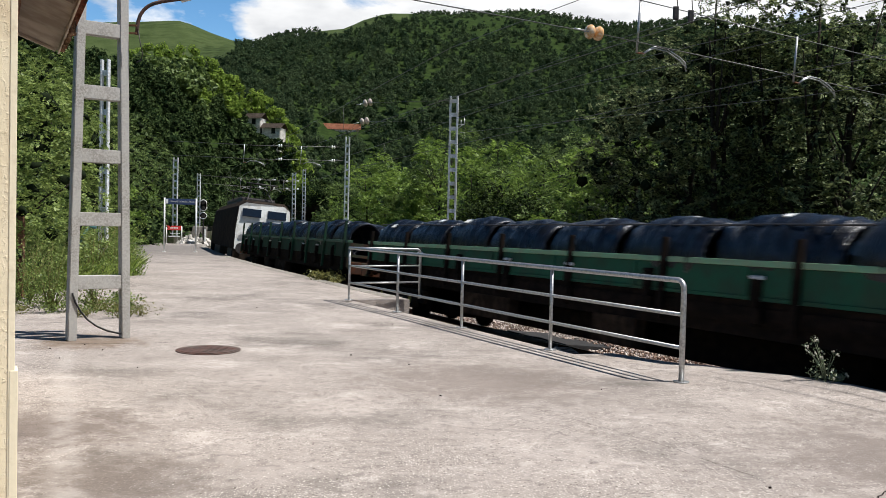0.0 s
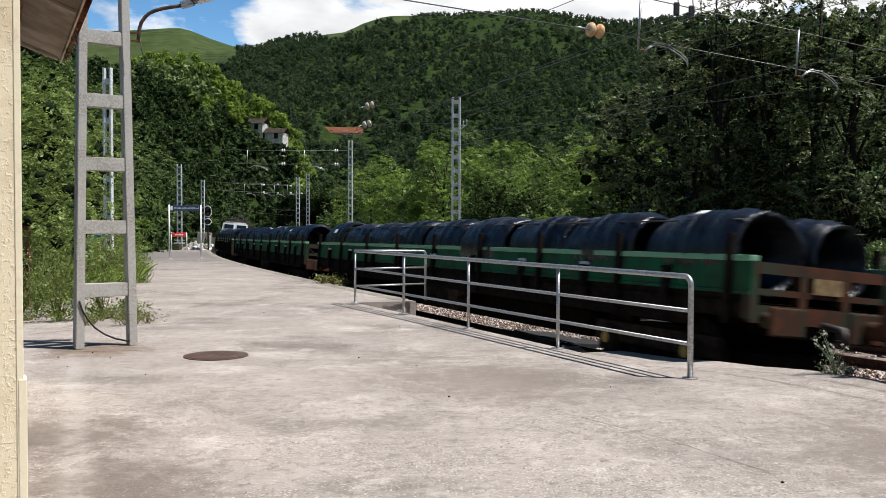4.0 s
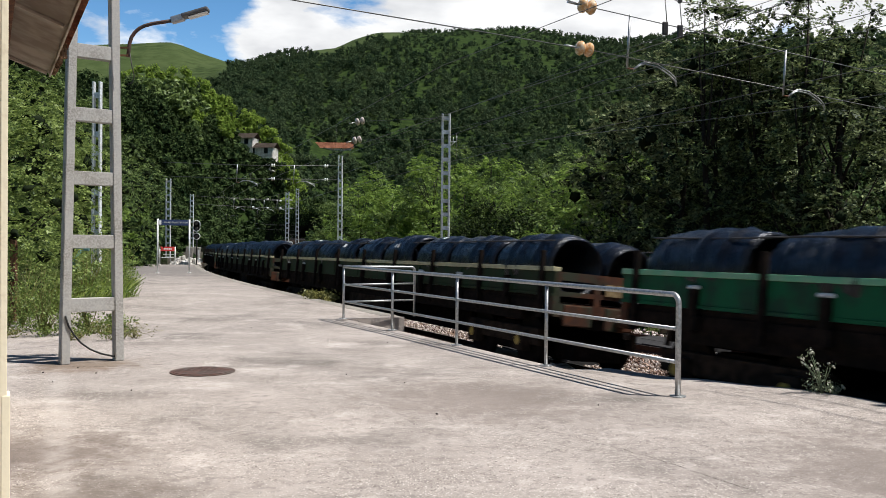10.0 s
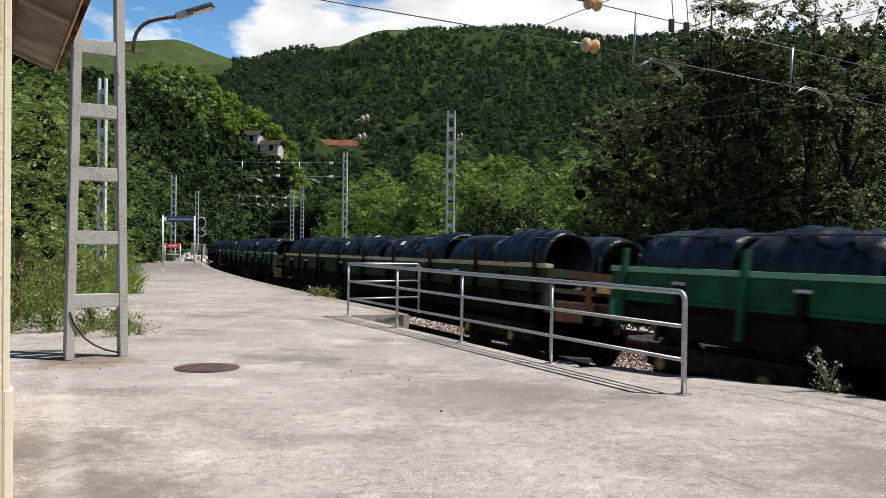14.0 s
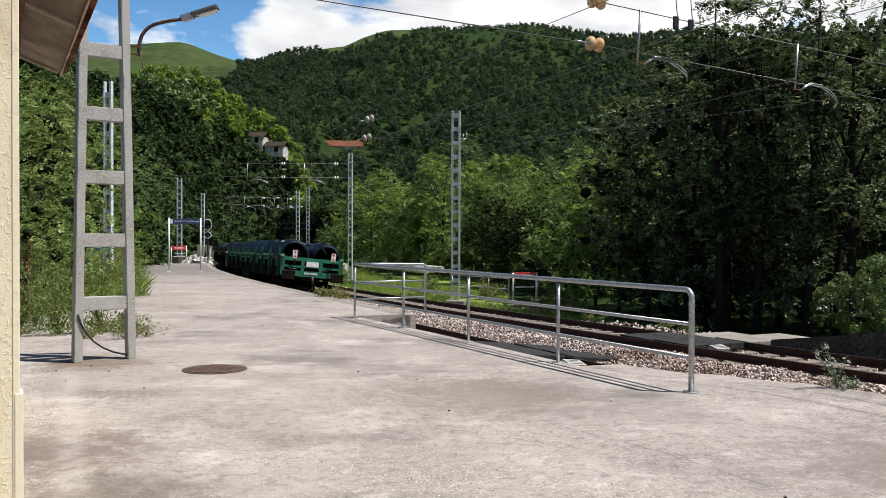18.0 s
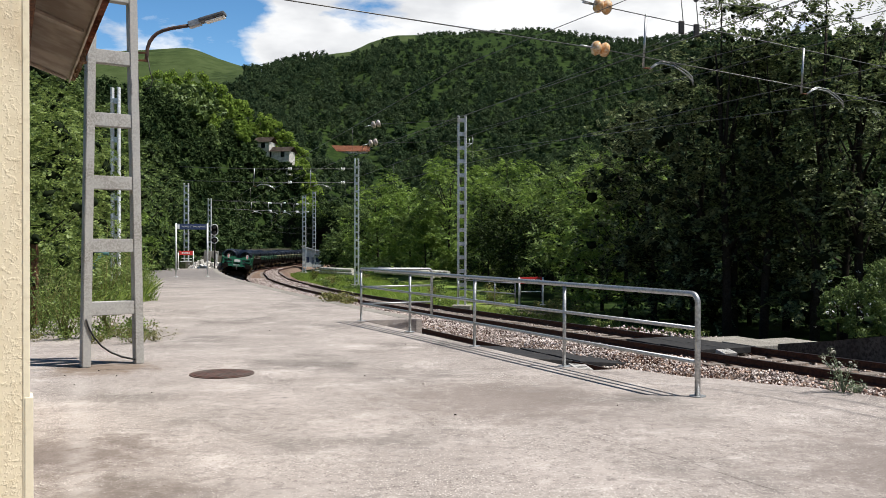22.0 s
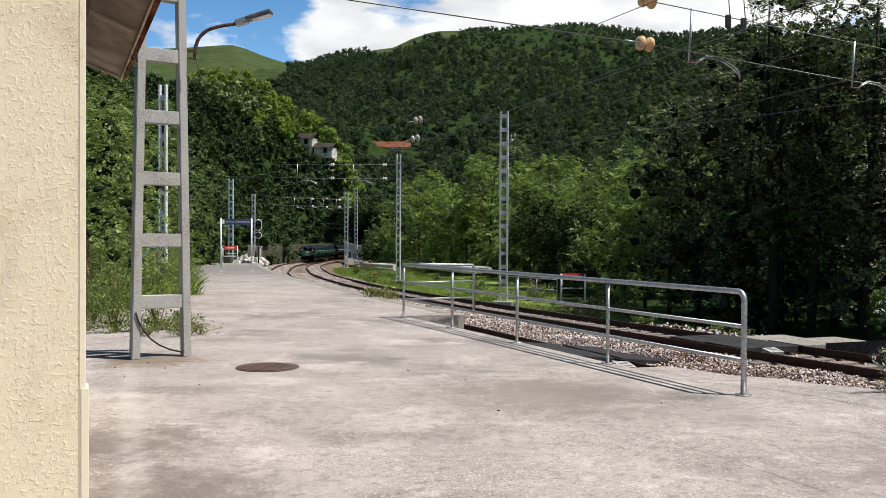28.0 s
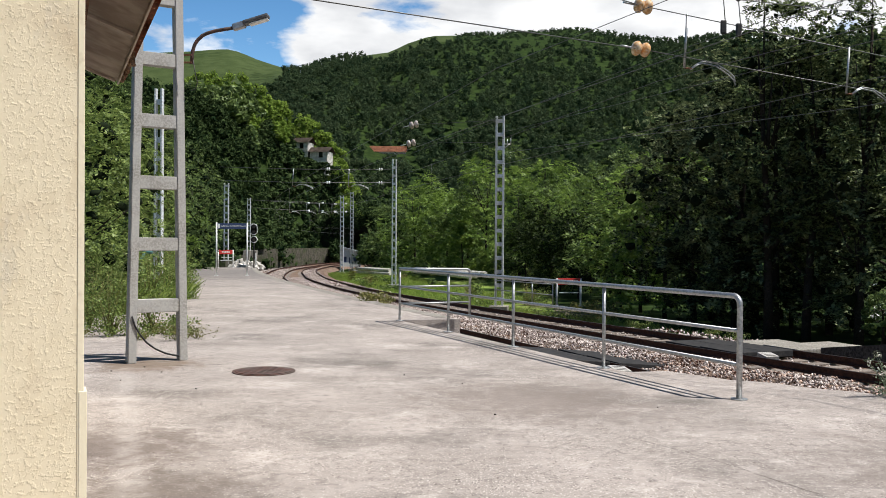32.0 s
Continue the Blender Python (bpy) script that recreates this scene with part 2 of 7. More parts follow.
        m1 = calc("ADD", ramp(dist.outputs["Value"], size, 0.0), calc("MULTIPLY", calc("SUBTRACT", t.outputs["Fac"], 0.5), 2.2))
        over(colour, calc("MULTIPLY", ramp(m1, 0.35, 0.75), 0.75))
    # a pale seam of cement running from the mast towards the building's near corner
    sep, t = n.new("ShaderNodeSeparateXYZ"), n.new("ShaderNodeTexNoise")
    l.new(co.outputs["Object"], sep.inputs["Vector"])
    t.inputs["Scale"].default_value, t.inputs["Detail"].default_value, t.inputs["Roughness"].default_value = 4.5, 10, 0.7
    l.new(co.outputs["Object"], t.inputs["Vector"])
    off = calc("ADD", calc("ADD", calc("MULTIPLY", sep.outputs["Y"], SEAM[0]), SEAM[1]), calc("MULTIPLY", calc("SUBTRACT", t.outputs["Fac"], 0.5), 0.35))
    away = calc("ABSOLUTE", calc("SUBTRACT", sep.outputs["X"], off), 0.0)
    inside = calc("MULTIPLY", ramp(sep.outputs["Y"], 11.0, 10.3), ramp(t.outputs["Fac"], 0.36, 0.58))
    over((0.43, 0.393, 0.360), calc("MULTIPLY", calc("MULTIPLY", ramp(away, 0.17, 0.05), inside), 0.5))
    l.new(last, b.inputs["Base Color"])
    return m


def rough_plaster():
    """Cream thrown plaster with flattened ridges, brown stains and worn patches."""
    m = material("cream_stucco", (0.80, 0.69, 0.49), 0.9, fine=(0.72, 0.61, 0.42), fine_scale=7, broad=(0.58, 0.45, 0.29), broad_scale=1.3, broad_at=(0.52, 0.74), fine_at=(0.5, 0.75))
    n, l = m.node_tree.nodes, m.node_tree.links
    co = next(x for x in n if x.type == "TEX_COORD")
    t, r, u = n.new("ShaderNodeTexNoise"), n.new("ShaderNodeValToRGB"), n.new("ShaderNodeBump")
    t.inputs["Scale"].default_value, t.inputs["Detail"].default_value, t.inputs["Roughness"].default_value = 34, 5, 0.62
    t.inputs["Distortion"].default_value = 0.0
    r.color_ramp.elements[0].position, r.color_ramp.elements[1].position = 0.50, 0.66
    l.new(co.outputs["Object"], t.inputs["Vector"])
    l.new(t.outputs["Fac"], r.inputs["Fac"])
    l.new(r.outputs["Color"], u.inputs["Height"])
    u.inputs["Strength"].default_value, u.inputs["Distance"].default_value = 0.45, 0.007
    l.new(u.outputs["Normal"], n["Principled BSDF"].inputs["Normal"])
    # tan and grey runs of rain and damp, drawn out downwards
    b = n["Principled BSDF"]
    for scale, place, colour, lo, hi in ((2.6, 1.7, (0.50, 0.35, 0.19), 0.55, 0.72), (3.4, 6.2, (0.50, 0.47, 0.42), 0.60, 0.74)):
        mp, ns, rr, mx = n.new("ShaderNodeMapping"), n.new("ShaderNodeTexNoise"), n.new("ShaderNodeValToRGB"), n.new("ShaderNodeMix")
        mp.inputs["Scale"].default_value, mp.inputs["Location"].default_value = (1.0, 1.0, 0.28), (place, place, place)
        ns.inputs["Scale"].default_value, ns.inputs["Detail"].default_value, ns.inputs["Roughness"].default_value = scale, 8, 0.62
        rr.color_ramp.elements[0].position, rr.color_ramp.elements[1].position = lo, hi
        rr.color_ramp.elements[1].color = (0.55, 0.55, 0.55, 1)
        mx.data_type = "RGBA"
        mx.inputs["B"].default_value = (*colour, 1)
        l.new(co.outputs["Object"], mp.inputs["Vector"])
        l.new(mp.outputs["Vector"], ns.inputs["Vector"])
        l.new(ns.outputs["Fac"], rr.inputs["Fac"])
        l.new(rr.outputs["Color"], mx.inputs["Factor"])
        l.new(b.inputs["Base Color"].links[0].from_socket, mx.inputs["A"])
        l.new(mx.outputs["Result"], b.inputs["Base Color"])
    return m


CONCRETE = paving()
CONCRETE_OLD = material("old_concrete", (0.27, 0.25, 0.22), 0.95, fine=(0.16, 0.15, 0.13), fine_scale=25, broad=(0.36, 0.34, 0.30), broad_scale=2, bump=0.005)
CONCRETE_MAST = material("weathered_concrete", (0.37, 0.363, 0.345), 0.92, fine=(0.42, 0.405, 0.375), fine_scale=40, broad=(0.26, 0.245, 0.22), broad_scale=1.5, bump=0.004, bump_scale=60)
GALV = material("galvanised_steel", (0.42, 0.43, 0.43), 0.42, 0.75, fine=(0.30, 0.31, 0.31), fine_scale=30, broad=(0.5, 0.5, 0.5), broad_scale=3)
MAST_STEEL = material("pale_grey_steel", (0.68, 0.72, 0.76), 0.6, 0.1, fine=(0.46, 0.47, 0.47), fine_scale=12, broad=(0.50, 0.48, 0.45), broad_scale=2)
RUST = material("rusty_steel", (0.16, 0.075, 0.04), 0.85, 0.2, fine=(0.09, 0.045, 0.03), fine_scale=20, broad=(0.22, 0.11, 0.06), broad_scale=3, bump=0.002)
RAIL = material("rail_side", (0.078, 0.034, 0.022), 0.85, 0.1, fine=(0.04, 0.018, 0.012), fine_scale=14)
RAILTOP = material("rail_top", (0.22, 0.19, 0.17), 0.3, 1.0)
BALLAST = material("ballast_bed", (0.20, 0.15, 0.118), 0.95, fine=(0.07, 0.05, 0.04), fine_scale=16, broad=(0.27, 0.18, 0.13), broad_scale=0.6, bump=0.03, bump_scale=22)
SLEEPER = material("concrete_sleeper", (0.22, 0.19, 0.165), 0.92, fine=(0.14, 0.11, 0.09), fine_scale=18, spread=0.12)
TIMBER = material("tarred_timber", (0.045, 0.030, 0.022), 0.92, fine=(0.022, 0.015, 0.011), fine_scale=22, broad=(0.075, 0.052, 0.038), broad_scale=3, bump=0.006, bump_scale=30)
RUBBER = material("rubber_panel", (0.020, 0.020, 0.021), 0.82, fine=(0.038, 0.036, 0.034), fine_scale=9, bump=0.002)
STUCCO = rough_plaster()
PLINTH = material("plinth_render", (0.80, 0.71, 0.52), 0.9, fine=(0.70, 0.60, 0.43), fine_scale=14, bump=0.008, bump_scale=30, fine_at=(0.55, 0.75))
SOFFIT = material("soffit_board", (0.46, 0.385, 0.315), 0.88, fine=(0.31, 0.25, 0.20), fine_scale=3, broad=(0.42, 0.37, 0.31), broad_scale=1.2)
MORTAR = material("brown_mortar", (0.20, 0.115, 0.065), 0.95, fine=(0.09, 0.055, 0.035), fine_scale=28, broad=(0.32, 0.24, 0.17), broad_scale=9, bump=0.01, bump_scale=40)
TILE_OLD = material("grey_brown_tile", (0.10, 0.075, 0.06), 0.9, fine=(0.06, 0.05, 0.04), fine_scale=3)
TILE = material("roof_tile", (0.30, 0.11, 0.06), 0.85, fine=(0.18, 0.08, 0.05), fine_scale=14, broad=(0.38, 0.17, 0.09), broad_scale=2, spread=0.2)
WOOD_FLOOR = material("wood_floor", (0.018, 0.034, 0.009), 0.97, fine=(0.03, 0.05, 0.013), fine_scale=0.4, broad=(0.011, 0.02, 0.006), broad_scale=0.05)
DIRT = material("dusty_ground", (0.20, 0.17, 0.12), 0.97, fine=(0.10, 0.10, 0.05), fine_scale=2.5, broad=(0.06, 0.08, 0.03), broad_scale=0.35, bump=0.03, bump_scale=9)
GRASS = material("meadow", (0.042, 0.061, 0.021), 0.95, fine=(0.056, 0.077, 0.028), fine_scale=0.09, broad=(0.020, 0.034, 0.010), broad_scale=0.02, bump=0.05, bump_scale=3)
VERGE = material("verge_turf", (0.13, 0.20, 0.040), 0.96, fine=(0.19, 0.25, 0.060), fine_scale=1.2, broad=(0.12, 0.115, 0.05), broad_scale=0.16, bump=0.05, bump_scale=4)
WHITE = material("white_paint", (0.75, 0.76, 0.74), 0.5, fine=(0.62, 0.62, 0.6), fine_scale=8)
DARK = material("dark_steel", (0.03, 0.03, 0.032), 0.6, 0.3, fine=(0.06, 0.05, 0.045), fine_scale=8)
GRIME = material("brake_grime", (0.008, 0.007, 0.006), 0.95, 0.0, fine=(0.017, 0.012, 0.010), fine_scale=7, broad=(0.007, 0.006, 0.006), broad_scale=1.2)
def wire_rod():
    """Black rolled wire lying in uneven turns."""
    m = material("black_wire_rod", (0.004, 0.0055, 0.009), 0.30, 0.35, fine=(0.012, 0.016, 0.028), fine_scale=7, fine_at=(0.5, 0.7))
    n, l = m.node_tree.nodes, m.node_tree.links
    co = next(x for x in n if x.type == "TEX_COORD")
    w, u = n.new("ShaderNodeTexWave"), n.new("ShaderNodeBump")
    w.bands_direction = "Y"
    w.inputs["Scale"].default_value, w.inputs["Distortion"].default_value = 9.0, 5.0
    w.inputs["Detail"].default_value, w.inputs["Detail Scale"].default_value = 3.0, 1.3
    l.new(co.outputs["Object"], w.inputs["Vector"])
    l.new(w.outputs["Fac"], u.inputs["Height"])
    u.inputs["Strength"].default_value, u.inputs["Distance"].default_value = 0.32, 0.03
    l.new(u.outputs["Normal"], n["Principled BSDF"].inputs["Normal"])
    return m


WIRE_COIL = wire_rod()
BLACK = material("tunnel_dark", (0.02, 0.02, 0.02), 0.95, fine=(0.035, 0.033, 0.03), fine_scale=2)
RED = material("red_enamel", (0.62, 0.04, 0.035), 0.45, fine=(0.5, 0.035, 0.03), fine_scale=5)
NAVY = material("navy_enamel", (0.02, 0.04, 0.11), 0.4)
BARK = material("bark", (0.030, 0.025, 0.020), 0.95, fine=(0.020, 0.017, 0.014), fine_scale=18, broad=(0.045, 0.038, 0.032), broad_scale=3, bump=0.02, bump_scale=20)
WIRE = material("copper_wire", (0.13, 0.13, 0.125), 0.5, 0.5)
GLASS_DARK = material("dark_window_glass", (0.008, 0.011, 0.016), 0.12)
GLASS_PALE = material("pale_glass_insulator", (0.50, 0.44, 0.40), 0.15, fine=(0.30, 0.24, 0.20), fine_scale=9)
AMBER = material("amber_glass_insulator", (0.62, 0.34, 0.14), 0.12, fine=(0.75, 0.6, 0.42), fine_scale=9)

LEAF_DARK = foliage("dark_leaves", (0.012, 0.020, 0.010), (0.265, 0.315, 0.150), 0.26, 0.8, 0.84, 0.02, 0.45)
# darker copy of the dark leaves, with the canopy's shade put into its colour
LEAF_SHADED_LOW = foliage("shaded_low_leaves", (0.008, 0.014, 0.006), (0.180, 0.235, 0.090), 0.20, 0.8, 0.92, 0.02, 0.45)
# near-black leaves: the shade under the canopy, put into their colour
LEAF_SHADE = foliage("shade_dark_leaves", (0.007, 0.012, 0.005), (0.050, 0.075, 0.022), 0.1, 0.9, 0.9, 0.01)
# the spur's crest in sun: the light is put into the leaf colour
LEAF_CREST = foliage("sunlit_crest_leaves", (0.070, 0.125, 0.020), (0.270, 0.370, 0.075), 0.40, 0.3, 0.55, 0.0, 0.4)
LEAF_MID = foliage("mid_leaves", (0.020, 0.045, 0.012), (0.190, 0.258, 0.078), 0.30, 0.6, 0.66, 0.03, 0.45)
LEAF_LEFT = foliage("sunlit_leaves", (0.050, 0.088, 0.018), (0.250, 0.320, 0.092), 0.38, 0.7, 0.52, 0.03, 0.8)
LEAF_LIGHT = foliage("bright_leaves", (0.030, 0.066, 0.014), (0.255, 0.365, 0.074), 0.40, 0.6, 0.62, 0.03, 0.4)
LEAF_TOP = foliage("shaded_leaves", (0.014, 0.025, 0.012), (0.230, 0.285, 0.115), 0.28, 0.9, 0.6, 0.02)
# for the crown hearts: the crowns' inner shade, put into a near-black colour
CROWN_SHADE = material("crown_inner_shade", (0.010, 0.015, 0.007), 0.97, fine=(0.016, 0.024, 0.010), fine_scale=6)
LEAF_HILL = foliage("hill_leaves", (0.022, 0.045, 0.023), (0.078, 0.108, 0.052), 0.42, 0.06, 0.62, 0.0, 0.55)
# the spur's face in shade: the darkening is put into the leaf colour
LEAF_SPUR = foliage("shaded_slope_leaves", (0.010, 0.021, 0.009), (0.070, 0.104, 0.038), 0.12, 0.18, 0.70, 0.0, 0.7)
LEAF_DRY = foliage("dry_weeds", (0.10, 0.11, 0.03), (0.24, 0.22, 0.07))
GRASS_LEAF = foliage("grass_blades", (0.13, 0.21, 0.032), (0.34, 0.43, 0.090), 0.5)


# ---- mesh helpers ----
def mesh_of(name, bm, mat, smooth=False):
    me = bpy.data.meshes.new(name)
    bm.to_mesh(me)
    bm.free()
    for m in (mat if isinstance(mat, (list, tuple)) else [mat]):
        me.materials.append(m)
    if smooth:
        for p in me.polygons:
            p.use_smooth = True
    return me


def part(name, bm, mat, parent, label="", smooth=False):
    """Links a bmesh as one mesh object under a thing or a part."""
    ob = new(name, bm if isinstance(bm, bpy.types.Mesh) else mesh_of(name, bm, mat, smooth))
    ob.parent = parent
    if label:
        tagged(ob, label)
    return ob


def thing(name, label, category, m=None, group="", kind="", bm=None, mat=None, smooth=False):
    ob = new(name, mesh_of(name, bm, mat, smooth) if bm else None)
    if m is not None:
        ob.matrix_basis = m
    return tagged(ob, label, category, group, kind)


def box(bm, x0, x1, y0, y1, z0, z1, m=None, bevel=0.0, mi=0):
    r = bmesh.ops.create_cube(bm, size=1.0)
    vs = r["verts"]
    t = Matrix.Translation(((x0 + x1) / 2, (y0 + y1) / 2, (z0 + z1) / 2)) @ Matrix.Diagonal((x1 - x0, y1 - y0, z1 - z0, 1))
    bmesh.ops.transform(bm, matrix=(m @ t if m else t), verts=vs)
    fs = {f for v in vs for f in v.link_faces}
    for f in fs:
        f.material_index = mi
    if bevel:
        es = list({e for v in vs for e in v.link_edges})
        bmesh.ops.bevel(bm, geom=es, offset=bevel, segments=2, affect="EDGES", profile=0.6)
    return bm


def tube(bm, points, radius, seg=10, closed=True, radii=None, mi=0):
    """A round bar along a line of points."""
    pts = [Vector(p) for p in points]
    rings = []
    ref = None
    for i, p in enumerate(pts):
        d = (pts[min(i + 1, len(pts) - 1)] - pts[max(i - 1, 0)]).normalized()
        if ref is None:
            ref = d.orthogonal().normalized()
        ref = (ref - d * ref.dot(d)).normalized()
        side = d.cross(ref)
        r = radii[i] if radii else radius
        rings.append([bm.verts.new(p + (ref * math.cos(a) + side * math.sin(a)) * r) for a in (2 * math.pi * k / seg for k in range(seg))])
    for a, b in zip(rings, rings[1:]):
        for k in range(seg):
            f = bm.faces.new((a[k], a[(k + 1) % seg], b[(k + 1) % seg], b[k]))
            f.smooth, f.material_index = True, mi
    if closed:
        for ring in (rings[0][::-1], rings[-1]):
            bm.faces.new(ring).material_index = mi
    return bm


def disc(bm, m, r, h, seg=20, mi=0):
    """A flat cylinder of radius r and height h along z, in the frame m."""
    a = [bm.verts.new(m @ Vector((r * math.cos(t), r * math.sin(t), 0))) for t in (2 * math.pi * k / seg for k in range(seg))]
    b = [bm.verts.new(m @ Vector((r * math.cos(t), r * math.sin(t), h))) for t in (2 * math.pi * k / seg for k in range(seg))]
    for k in range(seg):
        f = bm.faces.new((a[k], a[(k + 1) % seg], b[(k + 1) % seg], b[k]))
        f.smooth, f.material_index = True, mi
    bm.faces.new(a[::-1]).material_index = mi
    bm.faces.new(b).material_index = mi
    return bm


def mesh_np(name, verts, faces, mat, smooth=False):
    """A mesh from numpy arrays of vertices and of faces with one count of corners."""
    me = bpy.data.meshes.new(name)
    nv, nf, k = len(verts), len(faces), faces.shape[1]
    me.vertices.add(nv)
    me.vertices.foreach_set("co", np.ascontiguousarray(verts, np.float32).ravel())
    me.loops.add(nf * k)
    me.loops.foreach_set("vertex_index", np.ascontiguousarray(faces, np.int32).ravel())
    me.polygons.add(nf)
    me.polygons.foreach_set("loop_start", np.arange(0, nf * k, k, dtype=np.int32))
    me.materials.append(mat)
    me.update(calc_edges=True)
    if smooth:
        me.polygons.foreach_set("use_smooth", np.ones(nf, bool))
    return me


rng = np.random.default_rng(7)
NOBM = bmesh.new


# ---- the line: where the two tracks run ----
GRADE = 0.0105


def near_track(y):
    """x of the near track's right rail, and its slope."""
    a, b, c = 0.001591, -0.48366, 10.807
    if y < 10:
        return a * 100 + b * 10 + c + (2 * a * 10 + b) * (y - 10), 2 * a * 10 + b
    return a * y * y + b * y + c, 2 * a * y + b


def line_points():
    out = []
    for y in [*range(-200, 10, 6), *range(10, 82, 5)]:
        x, g = near_track(y)
        h = math.atan(g)
        out.append((x - 0.834 * math.cos(h), y + 0.834 * math.sin(h)))
    out += [(-22.4, 100), (-25.0, 118), (-26.3, 136), (-26.3, 148), (-24.3, 160), (-20.5, 173), (-14, 188), (-4, 205), (12, 224), (36, 246), (80, 280),
            (140, 320), (200, 360), (240, 385)]
    return np.array(out, float)


def smooth_line(k, n=12):
    out = []
    for i in range(1, len(k) - 2):
        a, b, c, d = k[i - 1:i + 3]
        for j in range(n):
            u = j / n
            out.append(0.5 * (2 * b + (c - a) * u + (2 * a - 5 * b + 4 * c - d) * u * u + (3 * b - a - 3 * c + d) * u ** 3))
    return np.array(out)


LINE = smooth_line(line_points())
LINE_S = np.concatenate([[0], np.cumsum(np.hypot(*np.diff(LINE, axis=0).T))])
LINE_S -= np.interp(10, LINE[:, 1], LINE_S)


def rail_z(s):
    return -0.625 - GRADE * (np.clip(s, -10, 130) - 1)


def gap2(s):
    """Distance from the near track to the far one, which joins it towards the tunnel."""
    return float(np.interp(s, [-250, 0, 45, 80, 150, 172], [4.8, 4.63, 4.1, 3.6, 1.6, 0.0]))


def cant(s):
    return radians(float(np.interp(s, [-60, -15, 110, 170], [0, 5.6, 5.6, 2])))


def on_line(s, o=0.0, z=0.0, track=1):
    """The place at s along the near track, o to the right of its middle and z above its rails, with the track's cant; and its heading."""
    x, y = np.interp(s, LINE_S, LINE[:, 0]), np.interp(s, LINE_S, LINE[:, 1])
    dx = np.interp(s + 0.6, LINE_S, LINE[:, 0]) - np.interp(s - 0.6, LINE_S, LINE[:, 0])
    dy = np.interp(s + 0.6, LINE_S, LINE[:, 1]) - np.interp(s - 0.6, LINE_S, LINE[:, 1])
    h = math.atan2(dx, dy)
    c = cant(s)
    base = rail_z(s)
    if track == 2:
        d = gap2(s)
        x, y = x + d * math.cos(h), y - d * math.sin(h)
        c = 0.0
        base += float(np.interp(s, [0, 45], [0.05, -0.16]))
    r, u = o * math.cos(c) + z * math.sin(c), z * math.cos(c) - o * math.sin(c)
    return Vector((x + r * math.cos(h), y - r * math.sin(h), base + u)), h


def line_pose(s, track=1):
    """The frame of the track at s: y along it, x to its right, z out of it."""
    p, h = on_line(s, 0, 0, track)
    return Matrix.Translation(p) @ Matrix.Rotation(-h, 4, "Z") @ Matrix.Rotation(cant(s) * (0 if track == 2 else 1), 4, "Y")


def platform_z(x, y):
    return -0.009 * max(0.0, y - 15)


def sweep(bm, s0, s1, step, profile, track=1, level=False, mi=0):
    """Sweeps a closed outline of (o, z) along the track. level: z counts from level ground at the rail's height, with no cant."""
    rings = []
    n = max(2, int((s1 - s0) / step) + 1)
    for i in range(n):
        s = s0 + (s1 - s0) * i / (n - 1)
        ring = []
        for o, z in profile:
            if level:
                p, h = on_line(s, 0, 0, track)
                ring.append(bm.verts.new((p.x + o * math.cos(h), p.y - o * math.sin(h), p.z + z)))
            else:
                ring.append(bm.verts.new(on_line(s, o, z, track)[0]))
        rings.append(ring)
    k = len(profile)
    for a, b in zip(rings, rings[1:]):
        for j in range(k):
            bm.faces.new((a[j], a[(j + 1) % k], b[(j + 1) % k], b[j])).material_index = mi
    bm.faces.new(rings[0][::-1]).material_index = mi
    bm.faces.new(rings[-1]).material_index = mi
    bmesh.ops.recalc_face_normals(bm, faces=bm.faces[:])
    return bm


# ---- ground and hills ----
def table(rows, v):
    return np.interp(v, [r[0] for r in rows], [r[1] for r in rows])


SPUR = [(-180, 7), (-60, 8), (-40, 9.3), (-24, 10.0), (-15, 10.1), (-13.3, 9.3), (-11.9, 8.4), (-10.4, 7.4), (-9, 6.0), (-7.5, 4.6), (-6, 3.6), (-2, 2.6),
        (3, 2.2), (10, 3.0), (20, 5), (40, 7), (180, 7)]
RIDGE = [(-180, 9.00), (-40, 8.50), (-24, 9.00), (-18, 9.60), (-14.4, 10.60), (-12.9, 11.75), (-11.5, 11.80), (-9.4, 12.45), (-7.5, 12.95), (-5.7, 13.15), (-4.6, 13.65),
         (-3.1, 14.10), (-1.7, 14.10), (0.5, 14.05), (2, 14.15), (4.2, 14.20), (6, 14.35), (7.8, 14.05), (9.9, 13.75), (12, 13.45), (14.8, 13.55), (24, 13.35),
         (40, 11.00), (180, 9.00)]
KNOB = [(-180, 7), (-40, 9.5), (-26, 10.5), (-21, 11.0), (-18.5, 11.2), (-16.1, 11.5), (-15.2, 11.35), (-14.4, 11.05), (-12.9, 10.6), (-10, 10), (0, 9), (180, 7)]
R_SPUR, R_RIDGE, R_KNOB = 190.0, 520.0, 1000.0


def soft(a, b, v):
    t = np.clip((v - a) / (b - a), 0, 1)
    return t * t * (3 - 2 * t)


